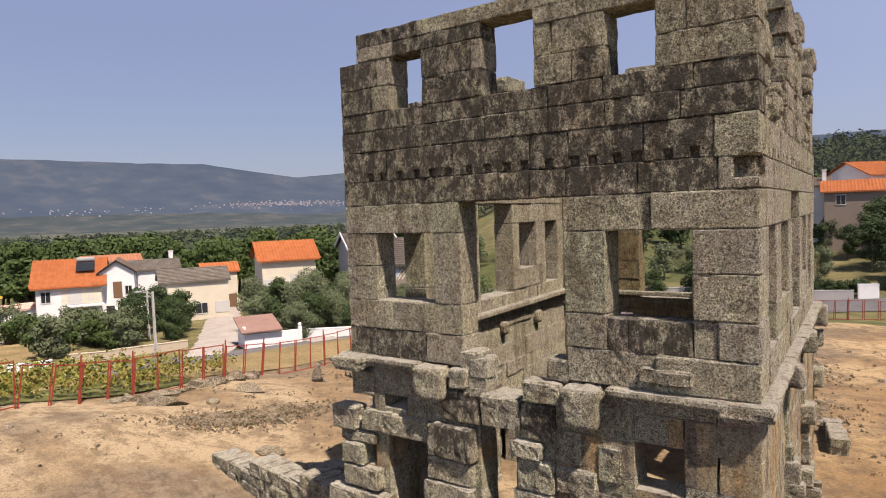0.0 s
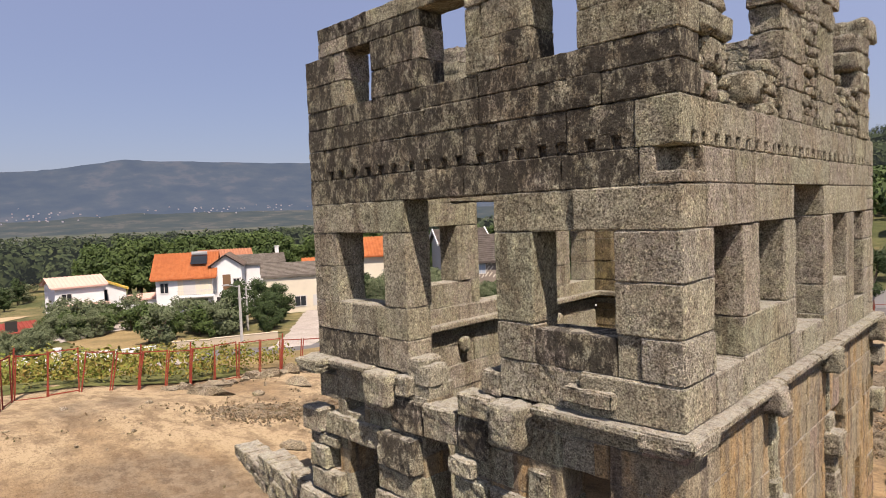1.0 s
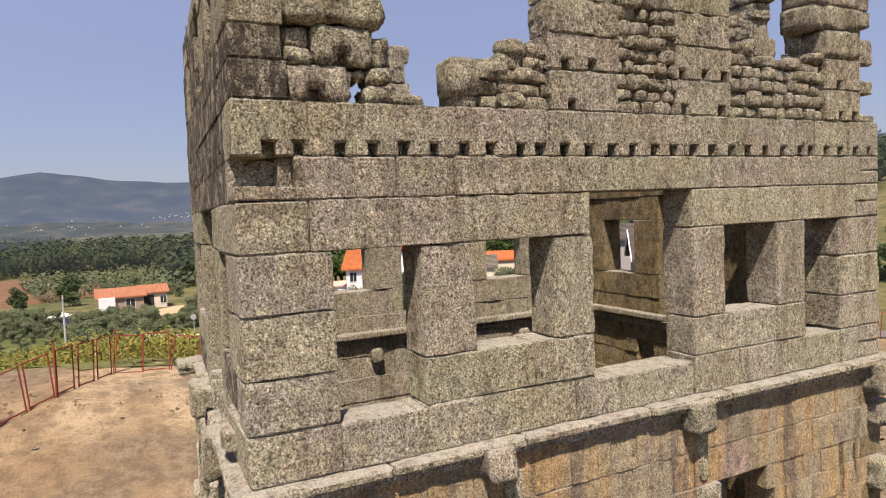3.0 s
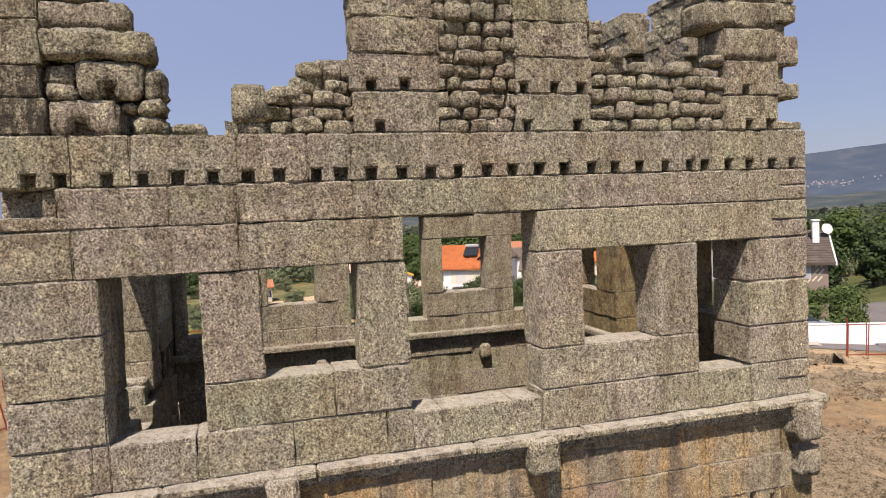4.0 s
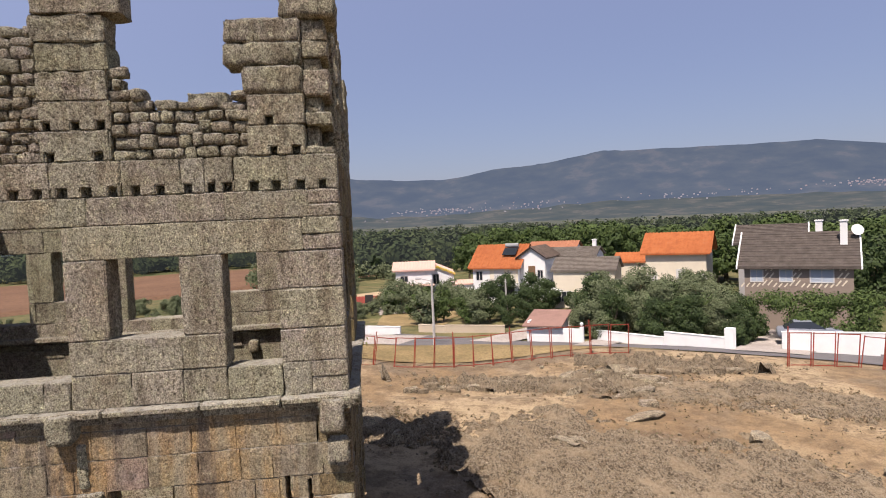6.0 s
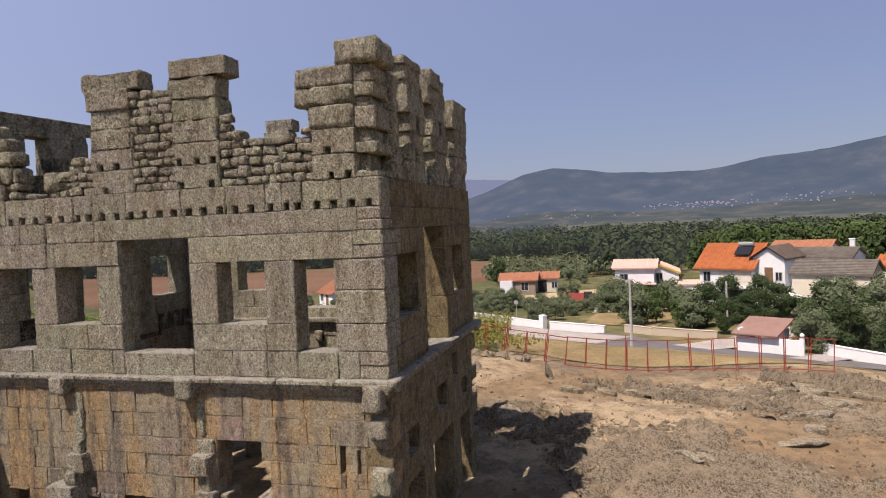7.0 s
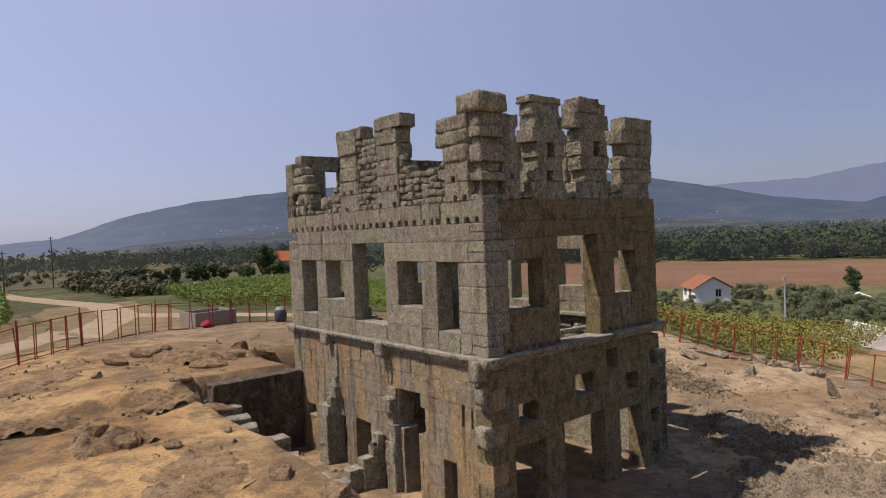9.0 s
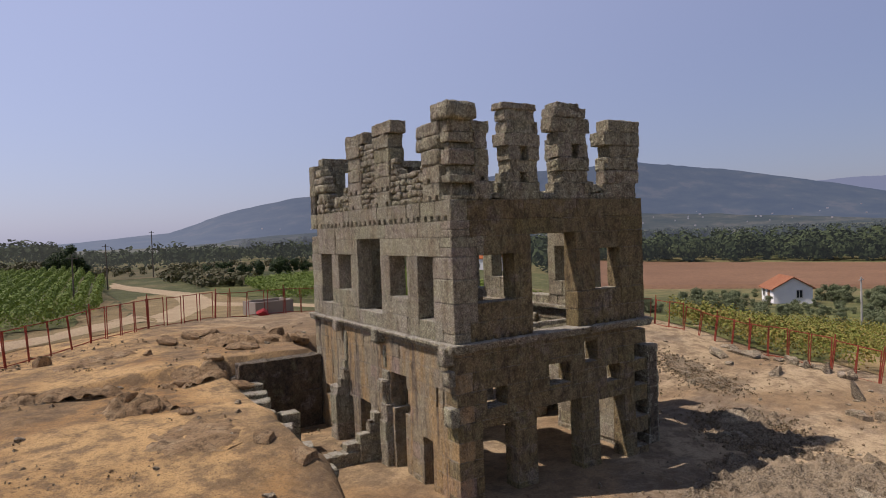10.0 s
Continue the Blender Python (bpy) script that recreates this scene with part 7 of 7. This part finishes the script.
house("white house with a wide orange roof on the north slope", 3.6, 114, 42, 13, 9, 13.0 - gz(3.6, 114), 2.0, WHITE, ORANGE_TILE, [("front", -4, 4.4, 1.2, 1.3, "window")], 0.4)
house("brown stone house with an orange tiled roof", 1.6, 101, 3, 11, 8, 10.5 - gz(1.6, 101), 1.5, BROWN_WALL, ORANGE_TILE, [("front", -3.5, 10.5 - gz(1.6, 101) - 2.0, 1.1, 1.3, "window"), ("front", 0, 0.4, 1.4, 2.0, "dark")], 0.4)
house("white house with a brown roof on the north slope", -7.2, 107, 3, 7, 7, 11.6 - gz(-7.2, 107), 1.2, WHITE, BROWN_TILE, [("front", 1, 0.2, 2.0, 2.2, "dark")], 0.4, [(3, -2)])

# white shed by the road
shed = new("shed")
tagged(shed, "small white shed with a sloping pink tiled roof by the road", "shed")
shed.matrix_basis = pose(-41.7, 24.9, gz(-41.7, 24.9) - 0.1, 0, 0, 60)
bm = bmesh.new()
add_box(bm, (0, 0, -0.6), (4.6, 0.2, 1.35))
add_box(bm, (0, 0.2, -0.6), (0.2, 3.2, 1.9))
add_box(bm, (2.6, 0.2, -0.6), (2.8, 3.2, 1.7))
part("wall", bm, WHITE, shed)
bm = bmesh.new()
add_box(bm, (-0.3, -0.4, 0), (3.1, 3.6, 0.14), 0.02, pose(0, 0, 1.55, 12, 0, 0))
part("roof", bm, plaster("faded_pink_tiles", (0.30, 0.18, 0.14), 0.6), shed)
bm = bmesh.new()
add_box(bm, (4.5, -0.05, -0.6), (4.8, 0.25, 1.6), 0.02)
bmesh.ops.create_icosphere(bm, subdivisions=2, radius=0.16, matrix=Matrix.Translation((4.65, 0.1, 1.75)))
part("gate_post", bm, WHITE, shed)


def garden_wall(label, pts, height, material, thick=0.22, post=False):
    for (x0, y0), (x1, y1) in zip(pts, pts[1:]):
        L = math.hypot(x1 - x0, y1 - y0)
        ob = new("garden_wall")
        tagged(ob, label, "wall")
        yaw = math.degrees(math.atan2(y1 - y0, x1 - x0))
        z0, z1 = gz(x0, y0), gz(x1, y1)
        ob.matrix_basis = pose(x0, y0, (z0 + z1) / 2, 0, 0, yaw)
        bm = bmesh.new()
        add_box(bm, (0, -thick / 2, -1.2), (L, thick / 2, height), 0.015)
        part("wall_body", bm, material, ob)
        bm = bmesh.new()
        add_box(bm, (-0.02, -thick / 2 - 0.04, height + 0.002), (L + 0.02, thick / 2 + 0.04, height + 0.07), 0.015)
        part("coping", bm, material, ob)
        if post:
            bm = bmesh.new()
            add_box(bm, (L - 0.1, -0.3, -1.2), (L + 0.5, 0.3, height + 0.75), 0.02)
            part("gate_pillar", bm, material, ob)


garden_wall("low white garden wall along the road", [(-40.3, 30.6), (-35.6, 34.2)], 0.75, WHITE)
garden_wall("white garden wall with a gate pillar along the road", [(-35.55, 34.25), (-31.8, 37.2)], 0.95, WHITE, post=True)
garden_wall("white garden wall beside the driveway", [(-31.1, 40.9), (-27.2, 49.2)], 1.5, WHITE)
garden_wall("low beige garden wall along the road", [(-53, 16.5), (-51, 19), (-48.6, 24.4)], 0.7, BEIGE)
garden_wall("low white garden wall at the bend of the road", [(-54.6, 9.0), (-51.8, 14.6)], 0.8, WHITE)
garden_wall("low white garden wall with an end pillar by the vineyard", [(-62.8, -0.8), (-55.7, 8.0)], 0.85, WHITE, post=True)
garden_wall("grey garden wall below a hedge by the north road", [(-4, 66), (0.2, 67.6)], 1.0, GREY_WALL)
garden_wall("short white gate wall by the north road", [(0.6, 67.8), (2.4, 68.5)], 1.5, WHITE)
garden_wall("grey retaining wall by the north road", [(-24, 58), (-4, 66)], 1.6, GREY_WALL)

# leafy pergola before the brown house
perg = new("pergola")
tagged(perg, "dense green vine-covered pergola over the parking place", "pergola")
pg = gz(-35.6, 46.2)
perg.matrix_basis = pose(-35.6, 46.2, pg, 0, 0, 52.5)
for x in (-4, -1.4, 1.4, 4):
    for yv in (-1.6, 1.6):
        bm = bmesh.new()
        add_box(bm, (x - 0.06, yv - 0.06, -0.3), (x + 0.06, yv + 0.06, 2.3))
        part("post", bm, DARK_STEEL, perg)
pr = random.Random(3)
v, f = leaf_cloud(pr, [(pr.uniform(-4.6, 4.6), pr.uniform(-1.9, 1.9), pr.uniform(2.2, 3.5), 0.85, 0.65) for i in range(44)] + [(pr.uniform(-1.2, 4.7), -1.9 + pr.uniform(-0.4, 0.3), pr.uniform(0.4, 2.4), 0.75, 0.75) for i in range(26)] + [(pr.uniform(-4.8, -3.4), pr.uniform(-1.9, 1.5), pr.uniform(0.4, 2.2), 0.7, 0.8) for i in range(12)] + [(pr.uniform(-7.4, -4.6), pr.uniform(-2.2, 0.5), pr.uniform(0.4, 3.2), 0.85, 0.8) for i in range(20)], 140, 0.12)
part_mesh("foliage", mesh_from("foliage", v, f, LEAF_GREEN), perg)
for x, y, s in ((-35.6, 40.6, 1.2), (-36.4, 41.8, 1.4), (-34.6, 39.4, 1.1), (-38.4, 53.2, 1.2)):
    tagged(plant(SHRUB[0], x, y, s, x * 50, 0.05), group="shrubs by the drive")

# parked car
car = new("car")
tagged(car, "silver-grey saloon car parked on the drive", "car")
car.matrix_basis = pose(-33.3, 44.6, gz(-33.3, 44.6) + 0.55, 0, 0, 62)
CARPAINT = metal("car_paint", (0.22, 0.24, 0.27), 0.3)
RUBBER = metal("rubber", (0.02, 0.02, 0.02), 0.9)


def lofted(sections):
    bm = bmesh.new()
    rings = [[bm.verts.new(p) for p in s] for s in sections]
    n = len(rings[0])
    for a, b in zip(rings, rings[1:]):
        for i in range(n):
            bm.faces.new((a[i], a[(i + 1) % n], b[(i + 1) % n], b[i]))
    bm.faces.new(rings[0][::-1])
    bm.faces.new(rings[-1])
    return bm


side = [(-2.2, 0.35, 0.68), (-2.1, 0.25, 0.86), (-1.3, 0.22, 0.93), (0.7, 0.22, 0.9), (1.6, 0.24, 0.82), (2.15, 0.3, 0.7), (2.25, 0.38, 0.58)]
body = lofted([[(x, -0.82, z0), (x, -0.86, (z0 + z1) / 2), (x, -0.78, z1), (x, 0.78, z1), (x, 0.86, (z0 + z1) / 2), (x, 0.82, z0)] for x, z0, z1 in side])
part("body", body, CARPAINT, car, smooth=True)
cabin = lofted([[(x, -w, z0), (x, -w * 0.82, z1), (x, w * 0.82, z1), (x, w, z0)] for x, w, z0, z1 in ((-1.75, 0.72, 0.86, 0.93), (-1.1, 0.74, 0.88, 1.38), (0.1, 0.74, 0.88, 1.4), (1.0, 0.74, 0.86, 0.92))])
part("cabin", cabin, GLASS, car)
bm = bmesh.new()
add_box(bm, (-1.1, -0.6, 1.39), (0.12, 0.6, 1.43), 0.02)
part("roof", bm, CARPAINT, car)
for x in (-1.35, 1.35):
    for yv in (-0.78, 0.78):
        bm = bmesh.new()
        bmesh.ops.create_cone(bm, cap_ends=True, segments=20, radius1=0.31, radius2=0.31, depth=0.2, matrix=pose(x, yv, 0.2, 90, 0, 0))
        wheel = part("wheel", bm, RUBBER, car)
        bm = bmesh.new()
        bmesh.ops.create_cone(bm, cap_ends=True, segments=16, radius1=0.19, radius2=0.19, depth=0.22, matrix=pose(x, yv, 0.2, 90, 0, 0))
        part("rim", bm, GALV, wheel)
for yv in (-0.6, 0.6):
    bm = bmesh.new()
    add_box(bm, (2.14, yv - 0.17, 0.55), (2.22, yv + 0.17, 0.68), 0.02)
    part("headlight", bm, GLASS, car)


# ---- poles and small things ----
def pole(label, x, y, top, material, r=0.11, arm=False, name="utility_pole"):
    ob = new(name)
    tagged(ob, label, "pole")
    g = gz(x, y)
    ob.matrix_basis = pose(x, y, g)
    bm = bmesh.new()
    limb(bm, (0, 0, -0.4), (0, 0, top - g), r, r * 0.65, 10)
    part("shaft", bm, material, ob)
    if arm:
        bm = bmesh.new()
        limb(bm, (0, 0, top - g - 0.15), (0.0, -0.9, top - g + 0.1), 0.035, 0.03)
        part("arm", bm, GALV, ob)
        bm = bmesh.new()
        add_box(bm, (-0.12, -1.35, top - g + 0.04), (0.12, -0.85, top - g + 0.16), 0.03)
        part("lamp_head", bm, GALV, ob)
    else:
        bm = bmesh.new()
        add_box(bm, (-0.5, -0.04, top - g - 0.35), (0.5, 0.04, top - g - 0.27))
        part("crossarm", bm, material, ob)


pole("grey concrete street lamp post beside the road", -41.8, 17.0, 4.3, CONCRETE, 0.13, True, "street_lamp")
pole("grey concrete utility pole among the gardens", -57.6, 26.5, 2.4, CONCRETE, 0.12)
pole("dark wooden pole at the vineyard's edge", 7.9, -42.0, 8.7, WOOD_POLE, 0.09)
pole("dark wooden pole at the vineyard's edge", 2.0, -81.7, 9.6, WOOD_POLE, 0.12)
pole("dark wooden pole beyond the vineyard", -9.7, -120.7, 12.0, WOOD_POLE, 0.14)
pole("dark wooden pole beyond the vineyard", -62, -112, 9.0, WOOD_POLE, 0.13)
pole("grey concrete pole among the olive trees", -62, -6.5, 3.2, CONCRETE, 0.11)

cover = new("sun_umbrella")
tagged(cover, "open white sun umbrella in a garden", "umbrella")
cover.matrix_basis = pose(-66.5, 33.6, gz(-66.5, 33.6))
bm = bmesh.new()
limb(bm, (0, 0, -0.2), (0, 0, 2.6), 0.04, 0.04)
part("pole", bm, GALV, cover)
bm = bmesh.new()
bmesh.ops.create_cone(bm, cap_ends=False, segments=8, radius1=1.9, radius2=0.02, depth=0.6, matrix=Matrix.Translation((0, 0, 2.6)))
part("canopy", bm, WHITE, cover)

hut = new("garden_hut")
tagged(hut, "small pale violet garden hut with a white pyramid roof", "hut")
hut.matrix_basis = pose(-93.5, -9.5, gz(-93.5, -9.5), 0, 0, 80) @ Matrix.Diagonal((0.68, 0.68, 0.75, 1))
bm = bmesh.new()
add_box(bm, (-1.5, -1.2, -0.4), (1.5, 1.2, 1.5))
part("wall", bm, plaster("violet_paint", (0.42, 0.40, 0.62)), hut)
bm = bmesh.new()
bmesh.ops.create_cone(bm, cap_ends=True, segments=4, radius1=2.6, radius2=0.05, depth=0.9, matrix=Matrix.Translation((0, 0, 1.97)) @ pose(0, 0, 0, 0, 0, 45))
part("roof", bm, WHITE, hut)

BLOCKS = plaster("stained_blocks", (0.31, 0.26, 0.21), 0.5)
basin = new("block_basin")
tagged(basin, "open grey concrete block basin beside the fence", "basin")
basin.matrix_basis = pose(-4.9, -23.6, gz(-4.9, -23.6), 0, 0, 8)
for k, (lo, hi) in enumerate((((-1.6, -1.2, -0.3), (1.6, -1.0, 1.15)), ((-1.6, 1.0, -0.3), (1.6, 1.2, 1.15)), ((-1.6, -1.0, -0.3), (-1.4, 1.0, 1.15)), ((1.4, -1.0, -0.3), (1.6, 1.0, 1.15)))):
    bm = bmesh.new()
    add_box(bm, lo, hi, 0.01)
    part("side", bm, BLOCKS, basin)

tank = new("water_barrel")
tagged(tank, "round grey-blue water barrel with a white top", "barrel")
tank.matrix_basis = pose(-7.0, -15.9, gz(-7.0, -15.9)) @ Matrix.Diagonal((0.66, 0.66, 0.8, 1))
bm = bmesh.new()
prof = [(0.3, -0.05), (0.52, 0.05), (0.62, 0.4), (0.62, 0.75), (0.55, 0.98), (0.4, 1.08)]
rings = [[bm.verts.new((r * math.cos(a), r * math.sin(a), z)) for a in [6.2832 * i / 24 for i in range(24)]] for r, z in prof]
for a, b in zip(rings, rings[1:]):
    for i in range(24):
        bm.faces.new((a[i], a[(i + 1) % 24], b[(i + 1) % 24], b[i]))
bm.faces.new(rings[-1])
part("barrel_body", bm, metal("grey_plastic", (0.075, 0.08, 0.10), 0.5), tank, smooth=True)
bm = bmesh.new()
bmesh.ops.create_cone(bm, cap_ends=True, segments=24, radius1=0.5, radius2=0.36, depth=0.2, matrix=Matrix.Translation((0, 0, 1.14)))
part("lid", bm, CONCRETE, tank)

heap = new("plastic_sheet", rock_mesh(91, 0.7, 0.5))
heap.data.materials[0] = metal("red_plastic", (0.36, 0.03, 0.028), 0.6)
heap.matrix_basis = pose(-2.6, -17.4, gz(-2.6, -17.4) + 0.2, 0, 0, 30) @ Matrix.Diagonal((0.75, 0.5, 0.5, 1))
tagged(heap, "crumpled heap of bright red plastic by the fence", "plastic heap")

# road sign among the vines
sign = new("road_sign")
tagged(sign, "round road sign on a thin grey post, seen from behind", "sign")
sign.matrix_basis = pose(-60.5, 4.6, gz(-60.5, 4.6), 0, 0, 75)
bm = bmesh.new()
limb(bm, (0, 0, -0.3), (0, 0, 2.5), 0.035, 0.035)
part("post", bm, GALV, sign)
bm = bmesh.new()
bmesh.ops.create_cone(bm, cap_ends=True, segments=20, radius1=0.27, radius2=0.27, depth=0.03, matrix=pose(0, -0.05, 2.4, 90, 0, 0))
part("disc", bm, GALV, sign)


# ---- gravel and dry weeds ----
def scatter_spots(rnd, count):
    """Places on the dig, thicker on the broken ground north of the tower and on the bank."""
    out = []
    while len(out) < count:
        if rnd.random() < 0.75:
            cx, cy, rx, ry, c, s = rnd.choice(PATCHES)
            u, v = rnd.gauss(0, 0.5) * rx, rnd.gauss(0, 0.5) * ry
            x, y = cx + u * c - v * s, cy + u * s + v * c
        else:
            x, y = rnd.uniform(-25, 16), rnd.uniform(-12, 32)
            if noise.noise((x * 0.28, y * 0.28, 4)) < 0.15:
                continue
        if -8.6 < x < 0.4 and 0 < y < 11.8:
            continue
        out.append((x, y))
    return out


gr = random.Random(88)
verts, faces = [], []
for x, y in scatter_spots(gr, 15000):
    s0 = gr.uniform(0.02, 0.06) if gr.random() < 0.82 else gr.uniform(0.06, 0.14)
    z, t = gz(x, y), gr.uniform(0, 6.28)
    k = len(verts)
    for q in range(4):
        a = t + q * 1.57 + gr.uniform(-0.3, 0.3)
        verts.append((x + math.cos(a) * s0, y + math.sin(a) * s0 * gr.uniform(0.6, 1), z - 0.01))
    verts.append((x + gr.uniform(-0.3, 0.3) * s0, y + gr.uniform(-0.3, 0.3) * s0, z + s0 * gr.uniform(0.6, 1.0)))
    faces += [(k, k + 1, k + 4), (k + 1, k + 2, k + 4), (k + 2, k + 3, k + 4), (k + 3, k, k + 4)]
tagged(new("gravel", mesh_from("gravel", verts, faces, STRATA)), "scattered grey-brown gravel on the sandy ground", "gravel", kind="stuff")
WEED = leaf_material("dry_weeds", [(0.22, 0.165, 0.09), (0.28, 0.21, 0.115), (0.17, 0.14, 0.07), (0.13, 0.125, 0.055)])
verts, faces = [], []
for x, y in scatter_spots(gr, 8000):
    v2, f2 = leaf_cloud(gr, [(x, y, gz(x, y) + 0.05, gr.uniform(0.05, 0.14), gr.uniform(0.04, 0.1))], gr.choice((4, 6, 8)), 0.05)
    k = len(verts)
    verts += v2
    faces += [tuple(q + k for q in f) for f in f2]
tagged(new("dry_weeds", mesh_from("dry_weeds", verts, faces, WEED)), "low dry brown weeds and tufts on the dig", "weeds", kind="stuff")


# the patterns of the plants are not part of the place
for t in store:
    for o in (*t.children_recursive, t):
        bpy.data.objects.remove(o)
